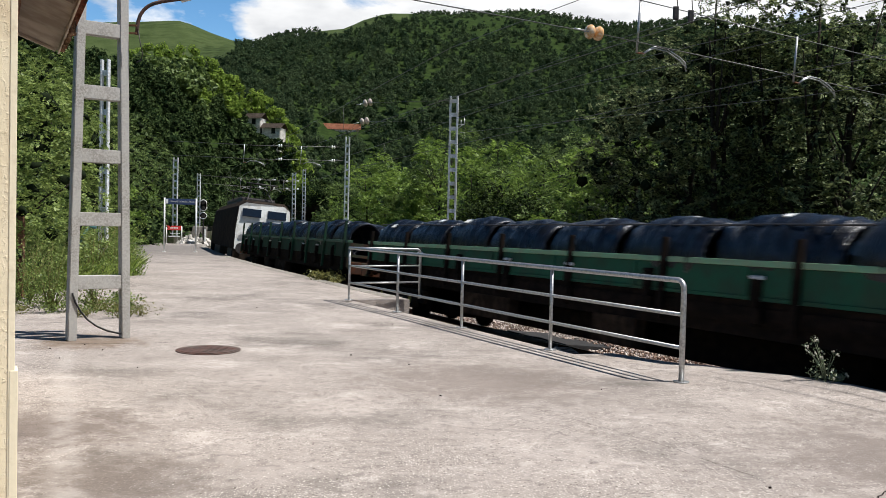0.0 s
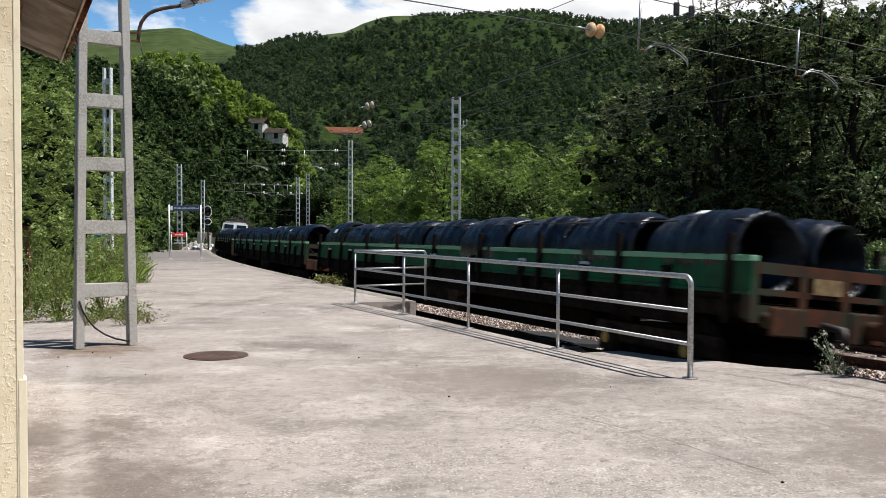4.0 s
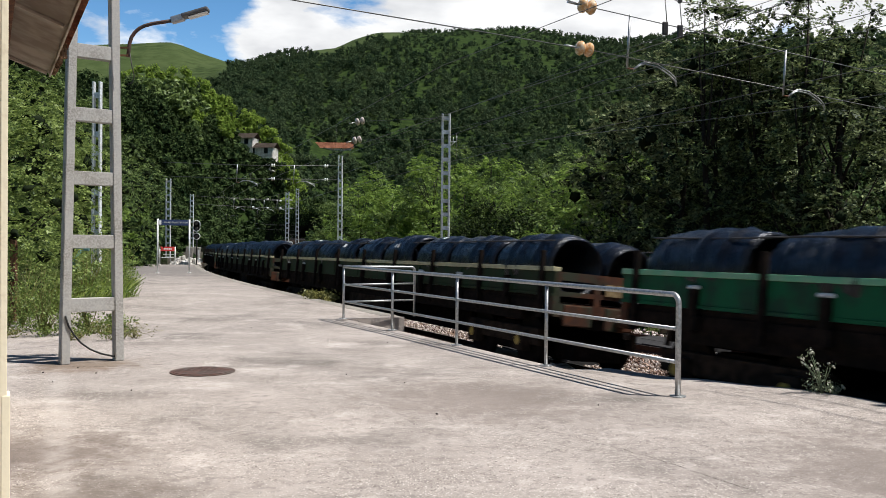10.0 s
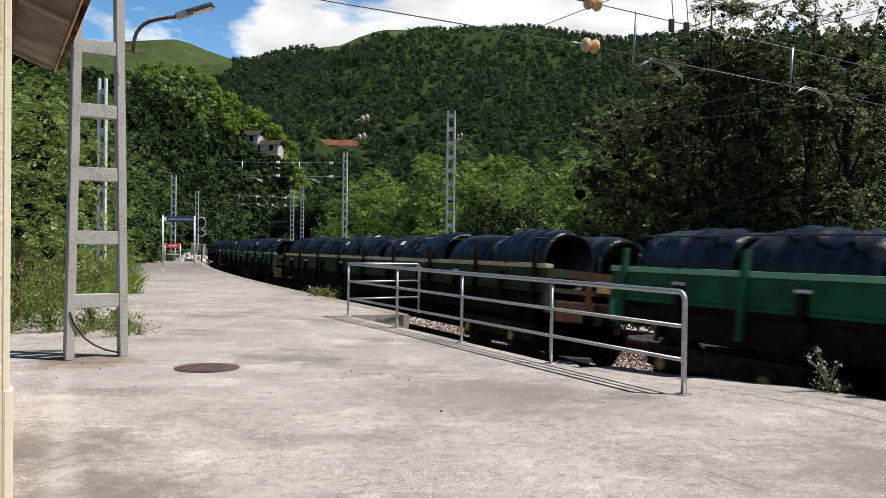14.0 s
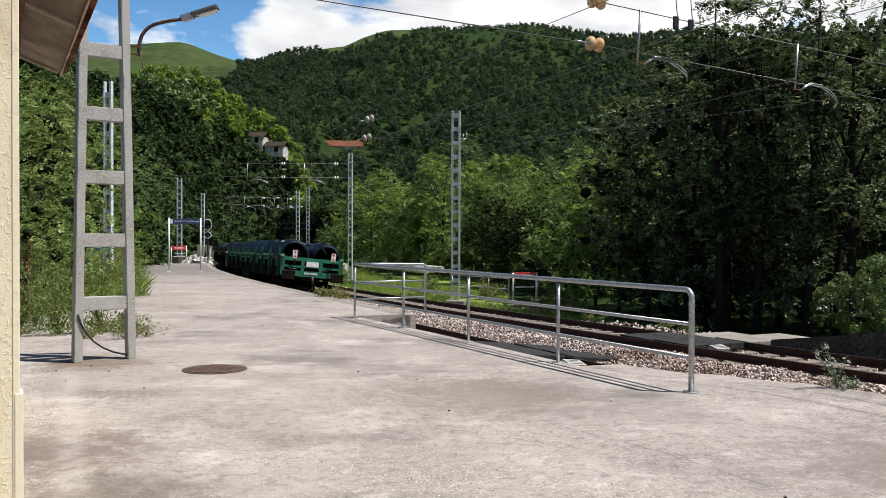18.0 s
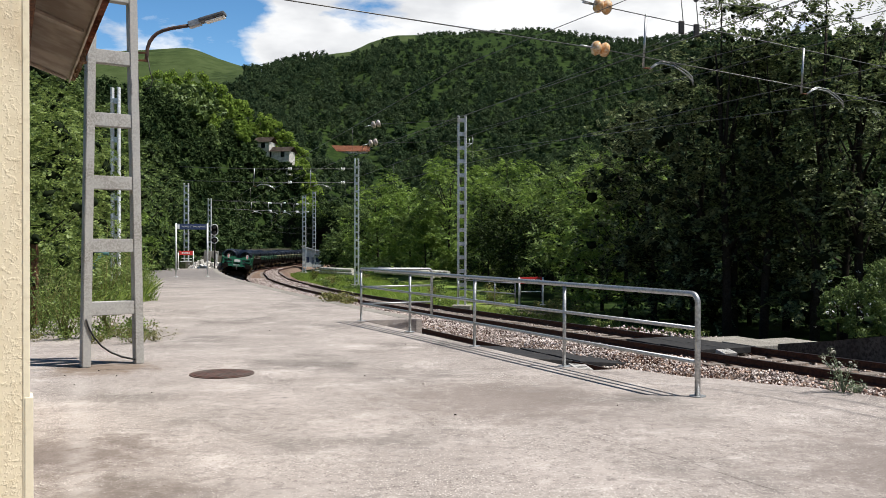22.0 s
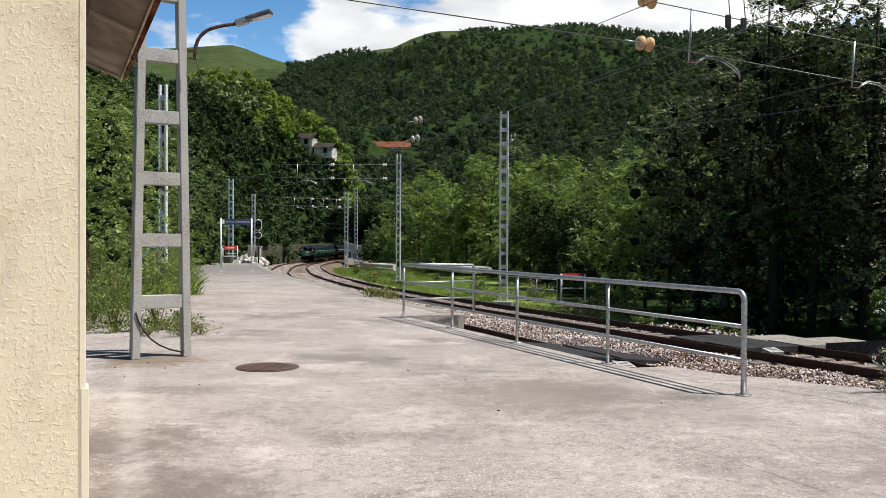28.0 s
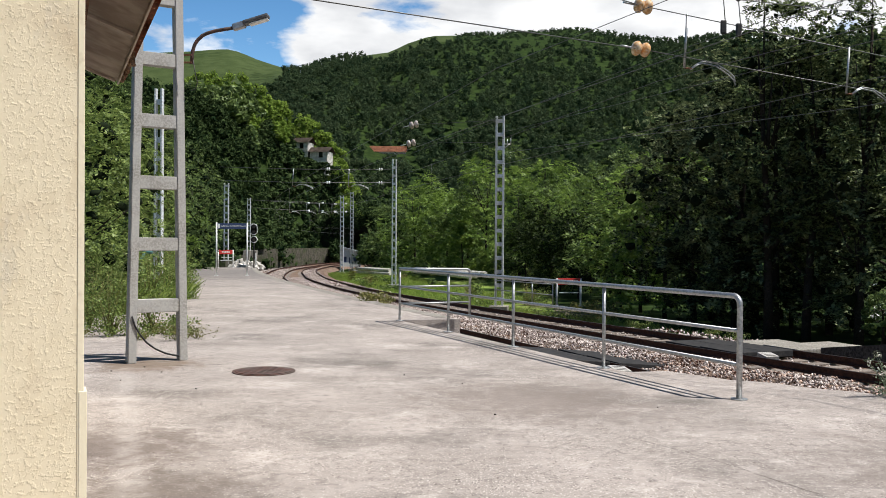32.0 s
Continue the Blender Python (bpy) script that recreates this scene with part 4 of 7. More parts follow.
# ---- station hut ----
def hut():
    n = Vector((-2.215, 4.75, 0))
    f = n + Vector((-0.4415, 0.897, 0)) * 4.5
    d = (f - n).normalized()
    length = (f - n).length
    m = Matrix.Translation(n) @ Matrix(((-d.y, d.x, 0, 0), (d.x, d.y, 0, 0), (0, 0, 1, 0), (0, 0, 0, 1)))
    # local: x into the building, y along it, z up (mirrored frame is avoided by the column order)
    m = Matrix.Translation(n) @ Matrix(((d.y, d.x, 0, 0), (-d.x, d.y, 0, 0), (0, 0, 1, 0), (0, 0, 0, 1)))
    ob = thing("station_hut", "small cream stuccoed station building with an overhanging tiled roof", "building", m)
    L, W, H = length, 4.5, 3.25
    t = 0.28
    bm = NOBM()
    box(bm, -W, 0, 0, t, 0, 4.6, bevel=0.012)
    part("wall", bm, STUCCO, ob, "cream stucco wall, flaking in places")
    bm = NOBM()
    box(bm, -W, 0, L - t, L, 0, H, bevel=0.012)
    part("wall", bm, STUCCO, ob)
    bm = NOBM()
    box(bm, -W, -W + t, t, L - t, 0, H)
    part("wall", bm, STUCCO, ob)
    bm = NOBM()
    for a, b, c, e in ((t, 1.4, 0, H), (2.3, L - t, 0, H), (1.4, 2.3, 2.1, H)):
        box(bm, -t, -0.002, a, b, c, e)
    part("wall", bm, STUCCO, ob)
    bm = NOBM()
    box(bm, -t + 0.05, -t + 0.10, 1.4, 2.3, 0, 2.1)
    part("door", bm, RUST, ob, "brown wooden door")
    bm = NOBM()
    box(bm, -0.028, 0.006, -0.005, 0.12, 0, 4.6, bevel=0.003)
    part("corner_strip", bm, PLINTH, ob, "smooth cream corner strip")
    bm = NOBM()
    box(bm, -0.02, 0.022, -0.009, 0.16, 0, 0.76, bevel=0.004)
    part("corner_plinth", bm, PLINTH, ob, "slightly projecting cream corner foot")
    # roof: boarded soffit, rafters, fascia and tiles
    up = math.tan(radians(20))
    over, end, near = 0.50, 0.60, -0.30
    ez = 3.37

    def slope(x):
        return ez + (over - x) * up

    bm = NOBM()
    vs = [bm.verts.new(p) for p in ((over, -near, slope(over)), (over, L + end, slope(over)), (-W / 2, L + end, slope(-W / 2)), (-W / 2, -near, slope(-W / 2)))]
    bm.faces.new(vs)
    bmesh.ops.solidify(bm, geom=bm.faces[:], thickness=-0.03)
    part("soffit", bm, SOFFIT, ob, "weathered soffit boards")
    bm = NOBM()
    vs = [bm.verts.new(p) for p in ((-W - over, -near, slope(over)), (-W / 2, -near, slope(-W / 2)), (-W / 2, L + end, slope(-W / 2)), (-W - over, L + end, slope(over)))]
    bm.faces.new(vs)
    bmesh.ops.solidify(bm, geom=bm.faces[:], thickness=-0.03)
    part("soffit", bm, SOFFIT, ob)
    for y in [-near + 0.03 + k * (L + end + near - 0.14) / 2 for k in range(3)]:
        bm = NOBM()
        box(bm, -0.6, over - 0.03, y, y + 0.07, -0.03, -0.004)
        for v in bm.verts:
            v.co.z += slope(v.co.x)
        part("rafter", bm, SOFFIT, ob)
    bm = NOBM()
    box(bm, over - 0.004, over + 0.012, -near, L + end, ez - 0.035, ez + 0.012)
    part("fascia", bm, SOFFIT, ob, "peeling fascia board")
    # crumbling mortar bed under the eave tiles, and a dark plate added for the eave's shade along the wall's head
    g = np.random.default_rng(91)
    y = L - 0.9
    while y < L + end - 0.05:
        w = 0.05 + 0.10 * g.random()
        deep = 0.01 + 0.09 * g.random() ** 2
        bm = NOBM()
        box(bm, over + 0.010, over + 0.030 + 0.04 * g.random(), y, y + w, ez - deep, ez + 0.05, None, 0.010)
        for v in bm.verts:
            v.co += Vector(g.normal(size=3) * 0.007)
        part("mortar_lump", bm, MORTAR, ob, "crumbling brown mortar under the eave tiles")
        y += w + 0.10 * g.random() ** 2
    bm = NOBM()
    box(bm, 0.004, 0.085, t, L + end - 0.02, slope(0.085) - 0.20, slope(0.085) - 0.015, None, 0.012)
    part("wall_plate", bm, RUST, ob, "dark brown plate standing in for the eave's shade")
    # rows of roof tiles along the eave and the far verge
    bm = NOBM()
    for k in range(9):
        a = math.pi * k / 8
        bm.verts.new((0, 0.085 * math.cos(a), 0.06 * math.sin(a)))
    for k in range(9):
        a = math.pi * k / 8
        bm.verts.new((-0.42, 0.07 * math.cos(a), 0.05 * math.sin(a) + 0.02))
    bm.verts.ensure_lookup_table()
    for k in range(8):
        bm.faces.new((bm.verts[k], bm.verts[k + 1], bm.verts[10 + k], bm.verts[9 + k])).smooth = True
    bmesh.ops.solidify(bm, geom=bm.faces[:], thickness=0.014)
    tile = mesh_of("tile", bm, TILE)
    r = Matrix.Rotation(math.atan(up), 4, "Y")
    for row in range(6):
        for k in range(int((L + end + near) / 0.17)):
            o = new("tile", tile)
            o.parent = ob
            x = over + 0.08 - row * 0.36
            o.matrix_basis = Matrix.Translation((x, -near + 0.09 + k * 0.17, slope(x) + 0.045)) @ r
    bm = NOBM()
    for sg in (0, 1):
        a = (over, -W / 2) if sg == 0 else (-W - over, -W / 2)
        vs = [bm.verts.new(p) for p in ((a[0], -near, slope(over) + 0.032), (a[1], -near, slope(-W / 2) + 0.032), (a[1], L + end, slope(-W / 2) + 0.032), (a[0], L + end, slope(over) + 0.032))]
        bm.faces.new(vs)
    part("roof_bed", bm, TILE, ob)


hut()


# ---- crossing, signs, masts and wires ----
crossing = tagged(new("foot_crossing"), "dark rubber foot crossing panels between the rails", "crossing", kind="structure")
for k in range(2):
    for o0, o1 in ((-0.74, 0.74), (0.93, 2.45)):
        bm = NOBM()
        box(bm, o0, o1, -0.64, 0.64, -0.16, 0.020, line_pose(8.65 + 1.3 * k, 1), 0.015)
        part("panel", bm, RUBBER, crossing)
for k in range(2):
    for o0, o1 in ((-0.74, -0.01), (0.01, 0.74)):
        bm = NOBM()
        box(bm, o0, o1, -0.64, 0.64, -0.12, 0.020, line_pose(8.55 + 1.3 * k, 2), 0.015)
        part("panel", bm, RUBBER, crossing)
for k in range(2):
    bm = NOBM()
    box(bm, 0.98, 3.0 - 0.7 * k, -0.55, 0.55, -0.45, 0.005 - 0.012 * k, line_pose(8.55 + 1.12 * k, 2) @ Matrix.Rotation(0.02 - 0.05 * k, 4, "Z"), 0.015)
    part("panel", bm, CONCRETE_OLD, crossing, "grey concrete crossing panel")

for s, o, tr, dz in ((7.45, -0.35, 2, 0.0), (5.75, -0.5, 1, 0.10)):
    m = line_pose(s, tr)
    ob = thing("marker_board", "small white lineside board lying by the crossing", "board", m @ Matrix.Translation((o, 0, dz)))
    bm = NOBM()
    box(bm, -0.17, 0.17, -0.14, 0.14, -0.10, 0.01, Matrix.Rotation(radians(12), 4, "X"), 0.01)
    part("board", bm, CONCRETE_MAST, ob)
    bm = NOBM()
    for j in range(3):
        box(bm, -0.12, 0.12, -0.095 + j * 0.08, -0.07 + j * 0.08, 0.0105, 0.013, Matrix.Rotation(radians(12), 4, "X"))
    part("mark", bm, DARK, ob)

# low platform on the far side with its ramp
# colour holds both grime and the shade on the platform's track side
CONCRETE_DARK = material("grimy_shaded_concrete", (0.075, 0.066, 0.058), 0.95, fine=(0.04, 0.035, 0.03), fine_scale=14, broad=(0.11, 0.098, 0.085), broad_scale=1.2, bump=0.006)
far_platform = tagged(new("pavement_far"), "low far platform of cracked grey concrete", "platform", kind="structure")


def far(s, o, z):
    p, h = on_line(s, 0, 0, 2)
    return (p.x + o * math.cos(h), p.y - o * math.sin(h), p.z + z)


bm = NOBM()
slab(bm, [(far(s, 1.55, z), far(s, 7.0, z + 0.02)) for s, z in ((-60, 0.76), (2.0, 0.74), (4.4, 0.54), (6.4, 0.23), (7.95, 0.02))], -1.8)
part("slab", bm, CONCRETE_DARK, far_platform)
bm = NOBM()
slab(bm, [(far(s, 1.51, z + 0.004), far(s, 1.77, z + 0.004)) for s, z in ((-60, 0.76), (2.0, 0.74), (4.4, 0.54), (6.4, 0.23), (7.9, 0.03))], -1.8)
part("coping", bm, CONCRETE_DARK, far_platform)


def sign_board(name, label, a, b, top, z0, z1, mat, post=0.045):
    """A board between two round posts."""
    ob = thing(name, label, "sign")
    a, b = Vector(a), Vector(b)
    for p in (a, b):
        bm = NOBM()
        tube(bm, [p, (p.x, p.y, top)], post, 10)
        part("post", bm, WHITE, ob, "white tubular post")
        bm = NOBM()
        disc(bm, Matrix.Translation(p), post * 2.6, 0.02, 12)
        part("foot", bm, WHITE, ob)
    d = b - a
    m = Matrix.Translation((a.x, a.y, 0)) @ Matrix.Rotation(math.atan2(d.y, d.x), 4, "Z")
    w = math.hypot(d.x, d.y)
    bm = NOBM()
    box(bm, 0.04, w - 0.04, -0.025, 0.025, z0, z1, m, 0.008)
    board = part("board", bm, mat, ob)
    return ob, m, w, board


def words(text, size, m, mat, parent, name="lettering"):
    cu = bpy.data.curves.new(name, "FONT")
    cu.body, cu.size, cu.align_x, cu.align_y, cu.extrude = text, size, "CENTER", "CENTER", 0.002
    cu.materials.append(mat)
    tmp = bpy.data.objects.new(name, cu)
    scene.collection.objects.link(tmp)
    me = bpy.data.meshes.new_from_object(tmp)
    bpy.data.objects.remove(tmp)
    ob = new(name, me)
    ob.parent = parent
    ob.matrix_basis = m
    return ob


z = -0.31
ob, m, w, board = sign_board("station_sign", "dark blue station name board between two white posts", (-14.82, 49.42, z), (-13.18, 49.89, z), 2.72, 2.36, 2.68, NAVY)
words("LINARES-CONGOSTINAS", 0.120, m @ Matrix.Translation((w / 2 + 0.085, -0.03, 2.52)) @ Matrix.Rotation(radians(90), 4, "X"), WHITE, board)
bm = NOBM()
box(bm, 0.07, 0.19, -0.030, -0.026, 2.40, 2.64, m)
part("emblem", bm, WHITE, board)
z = -0.51
ob, m, w, board = sign_board("warning_sign", "red and white warning board at the platform end", (-21.48, 72.2, z), (-20.35, 72.6, z), 0.95, 0.60, 0.95, RED)
for k in range(5):
    bm = NOBM()
    box(bm, 0.30 + k * 0.13, 0.40 + k * 0.13, -0.032, -0.026, 0.72, 0.84, m)
    part("mark", bm, WHITE, board)
bm = NOBM()
box(bm, 0.12, w - 0.12, -0.02, 0.02, 0.05, 0.10, m), box(bm, 0.12, w - 0.12, -0.02, 0.02, 0.30, 0.34, m)
part("rail", bm, WHITE, ob)
z = -1.02
ob, m, w, board = sign_board("warning_sign", "red and white warning board by the far crossing", (3.38, 37.1, z), (4.40, 37.3, z), 0.16, -0.10, 0.17, RED)
for k in range(6):
    bm = NOBM()
    box(bm, 0.28 + k * 0.11, 0.36 + k * 0.11, -0.032, -0.026, -0.01, 0.08, m)
    part("mark", bm, WHITE, board)
bm = NOBM()
tube(bm, [m @ Vector((0.1, 0, -0.45)), m @ Vector((w - 0.1, 0, -0.45))], 0.02, 8)
part("rail", bm, WHITE, ob)

fence = thing("railing", "grey steel railing on the far side of the tracks", "railing")
fa, fb = Vector((0.9, 41.5, -1.05)), Vector((3.2, 37.0, -1.02))
for k in range(4):
    p = fa.lerp(fb, k / 3)
    bm = NOBM()
    tube(bm, [p, p + Vector((0, 0, 0.95))], 0.026, 8)
    part("post", bm, GALV, fence)
for zz in (0.93, 0.48):
    bm = NOBM()
    tube(bm, [fa + Vector((0, 0, zz)), fb + Vector((0, 0, zz))], 0.022, 8)
    part("bar", bm, GALV, fence)

# signal at the platform end
sig = thing("railway_signal", "black railway signal with white-rimmed lamp discs", "signal", Matrix.Translation((-18.84, 73.6, -0.6)))
bm = NOBM()
tube(bm, [(0, 0, 0), (0, 0, 3.6)], 0.06, 10)
part("post", bm, DARK, sig)
bm = NOBM()
box(bm, 0.10, 0.20, -0.06, 0.06, 0.25, 1.3, None, 0.01)
part("plate", bm, WHITE, sig, "white lower plate")
for z0, z1 in ((2.85, 3.75), (2.18, 2.70)):
    w = 0.29
    r = min(w, (z1 - z0) / 2)
    out = [(w * math.cos(a), (z1 - r if math.sin(a) > 0 else z0 + r) + r * math.sin(a)) for a in (2 * math.pi * k / 28 for k in range(28))]
    bm = NOBM()
    tube(bm, [(x, -0.10, q) for x, q in out] + [(out[0][0], -0.10, out[0][1])], 0.035, 6)
    part("rim", bm, WHITE, sig)
    bm = NOBM()
    vs = [bm.verts.new((x, -0.08, q)) for x, q in out]
    bm.faces.new(vs)
    bmesh.ops.solidify(bm, geom=bm.faces[:], thickness=0.05)
    back = part("backing", bm, DARK, sig)
    for q in ([2.42] if z1 < 2.8 else [3.08, 3.52]):
        bm = NOBM()
        disc(bm, Matrix.Translation((0, -0.09, q)) @ Matrix.Rotation(radians(90), 4, "X"), 0.13, 0.10, 14)
        part("lens_hood", bm, DARK, back)

# catenary masts
STEEL_MAST = "pale steel lattice catenary mast beside the line"
MASTS = []
for foot, top, wid in (((1.08, 42.3, -1.5), 7.75, 0.42), ((-6.75, 71.5, -1.9), 8.5, 0.38), ((-18.5, 120, -2.5), 8.1, 0.50), ((-20.0, 140, -2.7), 9.8, 0.50), ((-24.5, 85, -1.9), 7.4, 0.50),
                       ((-28.8, 110, -2.0), 7.2, 0.46), ((-11.05, 30.0, -0.6), 6.9, 0.29)):
    mm = lattice_mast("catenary_mast", STEEL_MAST, foot, wid, top - foot[2], 0.18, 0.66, 0.16, 0.085 if wid > 0.3 else 0.055, MAST_STEEL, 0.35, 0.0, radians(-8))
    mm["group"] = "catenary masts"
    MASTS.append(mm)
    bm = NOBM()
    box(bm, -0.45, 0.45, -0.4, 0.4, -0.5, 0.12, None, 0.03)
    part("footing", bm, CONCRETE_OLD, mm)
bm = NOBM()
h0 = 7.9
for p in (((0.15, 0, h0), (0.52, 0, h0)), ((0.52, 0, h0), (0.52, 0, h0 + 0.28)), ((0.36, 0, h0), (0.36, 0, h0 + 0.22)), ((0.15, 0, h0 - 0.25), (0.45, 0, h0))):
    tube(bm, p, 0.025, 6)
part("bracket", bm, GALV, MASTS[0])


def wire(points, r=0.010, label="overhead line wire strung along the track", name="overhead_wire"):
    ob = thing(name, label, "wire", group="overhead wires")
    bm = NOBM()
    tube(bm, points, r, 5)
    part("strand", bm, WIRE, ob)
    return ob


for tr in (1, 2):
    for z, sag in ((5.35, 0.0), (6.55, 0.45)):
        for s0, s1 in ((-40, 12), (12, 66), (66, 112), (112, 158)):
            pts = []
            for k in range(17):
                u = k / 16
                s = s0 + (s1 - s0) * u
                p, h = on_line(s, 0, 0, tr)
                pts.append((p.x, p.y, p.z + z - sag * 4 * u * (1 - u)))
            wire(pts, 0.0075)
    for s0, s1 in ((12, 66), (66, 112)):
        for k in range(1, 6):
            u = k / 6
            p, h = on_line(s0 + (s1 - s0) * u, 0, 0, tr)
            wire([(p.x, p.y, p.z + 5.35), (p.x, p.y, p.z + 6.55 - 1.8 * u * (1 - u))], 0.005, "thin dropper wire between contact and carrying wire", "dropper_wire")


def insulator(p, d, r=0.115, n=2, parent=None, mat=None):
    """Bell-shaped glass discs strung on a wire."""
    ob = thing("insulator", "amber glass bell insulator on a cross wire", "insulator", group="insulators")
    d = Vector(d).normalized()
    q = d.to_track_quat("Z", "Y").to_matrix().to_4x4()
    for k in range(n):
        m = Matrix.Translation(Vector(p) + d * (k - (n - 1) / 2) * r * 1.35) @ q
        bm = NOBM()
        prof = ((0.02, -0.5), (0.45, -0.48), (0.85, -0.25), (1.0, 0.1), (0.92, 0.36), (0.5, 0.50), (0.12, 0.62))
        rings = [[bm.verts.new(m @ Vector((r * a * math.cos(t), r * a * math.sin(t), r * z))) for t in (2 * math.pi * j / 18 for j in range(18))] for a, z in prof]
        for a, b in zip(rings, rings[1:]):
            for j in range(18):
                bm.faces.new((a[j], a[(j + 1) % 18], b[(j + 1) % 18], b[j])).smooth = True
        part("bell", bm, AMBER if mat is None else mat, ob)
    bm = NOBM()
    tube(bm, [Vector(p) - d * r * (n * 0.7 + 1.6), Vector(p) - d * r * n * 0.7], 0.025, 8)
    part("cap", bm, GALV, ob)
    return ob


# near cross span
A1, B1, C1 = Vector((-4.1, 11.5, 5.10)), Vector((3.65, 20.0, 6.03)), Vector((10.5, 22.9, 5.5))
A2, B2, C2 = Vector((-4.1, 11.5, 6.6)), Vector((3.70, 20.0, 7.0)), Vector((10.5, 22.9, 6.45))
SPANL = "cross span wire carrying insulators over the tracks"
for a, b, c in ((A1, B1, C1), (A2, B2, C2)):
    wire([a, b], 0.012, SPANL, "span_wire")
    wire([b, c, c + (c - b) * 1.2], 0.012, SPANL, "span_wire")
    insulator(b, c - b, 0.17)


def steady(p_top, length, arm, d, label="galvanised drop tube with curved steady arms over the track"):
    ob = thing("steady_arm", label, "overhead fitting", group="steady arms")
    p = Vector(p_top)
    low = p - Vector((0.06, 0, length))
    bm = NOBM()
    tube(bm, [p, low], 0.028, 8)
    part("drop_tube", bm, GALV, ob)
    d = Vector(d).normalized()
    for dz in (0.0, -0.07):
        bm = NOBM()
        tube(bm, [low + d * arm * u + Vector((0, 0, z + dz * (0.2 + u))) for u, z in ((0.12, 0.0), (0.25, 0.13), (0.35, 0.19), (0.6, 0.17), (0.85, 0.02), (0.97, -0.10), (1.0, -0.22))], 0.017, 8)
        part("arm", bm, GALV, ob)
    bm = NOBM()
    tube(bm, [low, low + d * arm * 0.14], 0.02, 8)
    part("bracket", bm, RUST, ob)


SD = (0.92, 0.39, 0)
steady((4.82, 20.5, 6.95), 1.25, 1.45, SD)
steady((9.22, 22.2, 6.55), 1.15, 1.45, SD)
# pulleys on the upper wire
for u in (0.30, 0.36):
    p = B2.lerp(C2, u)
    ob = thing("wire_clamp", "small dark clamp hanging between span wires", "overhead fitting")
    bm = NOBM()
    tube(bm, [p + Vector((0.0, 0, 0.62)), p + Vector((0.05, 0, 0.05))], 0.012, 6)
    part("rod", bm, WIRE, ob)
    bm = NOBM()
    box(bm, p.x - 0.06, p.x + 0.08, p.y - 0.04, p.y + 0.04, p.z - 0.26, p.z + 0.06, None, 0.03)
    part("clamp", bm, DARK, ob)
    bm = NOBM()
    disc(bm, Matrix.Translation(p + Vector((0, 0.02, 0.64))) @ Matrix.Rotation(radians(90), 4, "X"), 0.06, 0.04, 10)
    part("wheel", bm, DARK, ob)
wire([B2.lerp(C2, 0.22) + Vector((0, 0, 0.9)), B2.lerp(C2, 0.30) + Vector((0, 0, 0.66)), B2.lerp(C2, 0.36) + Vector((0, 0, 0.62)), B2.lerp(C2, 1.1) + Vector((0, 0, 1.15))], 0.010, SPANL, "span_wire")
# far cross spans, between masts on either side
for a, b, hi, lo in ((Vector((-21.0, 71.0, 0)), Vector((-6.75, 71.5, 0)), 7.65, 6.55), (Vector((-28.8, 110, 0)), Vector((-18.5, 120, 0)), 6.9, 5.9), (Vector((-31.0, 132, 0)), Vector((-20.0, 140, 0)), 7.9, 6.6)):
    for z in (hi, lo):
        wire([a + Vector((0, 0, z + 0.1)), a.lerp(b, 0.5) + Vector((0, 0, z - 0.05)), b + Vector((0, 0, z))], 0.02, SPANL, "span_wire")
        for u in (0.62, 0.92):
            insulator(a.lerp(b, u) + Vector((0, 0, z - 0.02)), b - a, 0.13, 2, mat=WHITE)
    d = (b - a).normalized()
    for u in (0.42, 0.74):
        steady(a.lerp(b, u) + Vector((0, 0, hi)), hi - lo + 0.35, 1.7, d, "grey drop tube and steady arm of a far span")
for p in ((-4.0, 55, 9.05), (-4.25, 56, 8.0)):
    insulator(p, (0.9, 0.3, 0.25), 0.24, 2, mat=GLASS_PALE)
    wire([(1.1, 42.3, p[2] - 1.5), p, (-6.75, 71.5, p[2] - 0.6)], 0.009, "dark feeder wire strung between the masts")
# feeder wires from mast to mast along the right
for pts in (((1.08, 42.3, 7.6), (-6.75, 71.5, 8.4), (-18.5, 120, 8.0)), ((1.1, 42.3, 7.7), (5.4, 27.0, 7.3), (12, 10, 7.2)), ((1.3, 42.3, 7.0), (7.0, 24.0, 6.2), (14, 6, 5.9)), ((1.3, 42.3, 6.0), (9.2, 22.0, 5.0), (14, 10, 4.9))):
    wire(pts, 0.009, "dark feeder wire strung between the masts")
# stay rope at the far right
wire([(12.9, 24.6, -0.8), (15.5, 25.5, 3.2)], 0.014, "steel stay rope anchored in the bank", "stay_rope")


# ---- far things: retaining wall, tunnel, hut, houses, stacked posts ----
wall = tagged(new("wall_retaining"), "grey rubble retaining wall beside the line", "wall", kind="structure")
RUBBLE = material("rubble_stone", (0.13, 0.118, 0.095), 0.95, fine=(0.05, 0.046, 0.036), fine_scale=3.4, broad=(0.06, 0.075, 0.03), broad_scale=0.7, bump=0.08, bump_scale=3.5)
for s0, s1, hh in ((76, 96, 1.3), (96, 104, 1.6), (104, 118, 1.7), (118, 160, 2.6)):
    bm = NOBM()
    rows = []
    for k in range(6):
        s = s0 + (s1 - s0) * k / 5
        p, h = on_line(s)
        rows.append(((p.x - 5.6 * math.cos(h), p.y + 5.6 * math.sin(h), p.z + hh), (p.x - 4.6 * math.cos(h), p.y + 4.6 * math.sin(h), p.z + hh)))
    slab(bm, rows, -3.2)
    part("section", bm, RUBBLE, wall)
for s in (98, 106):
    bm = NOBM()
    box(bm, -4.75, -4.0, -0.9, 0.9, -0.8, 1.9, line_pose(s), 0.04)
    part("buttress", bm, CONCRETE_OLD, wall, "pale concrete buttress")

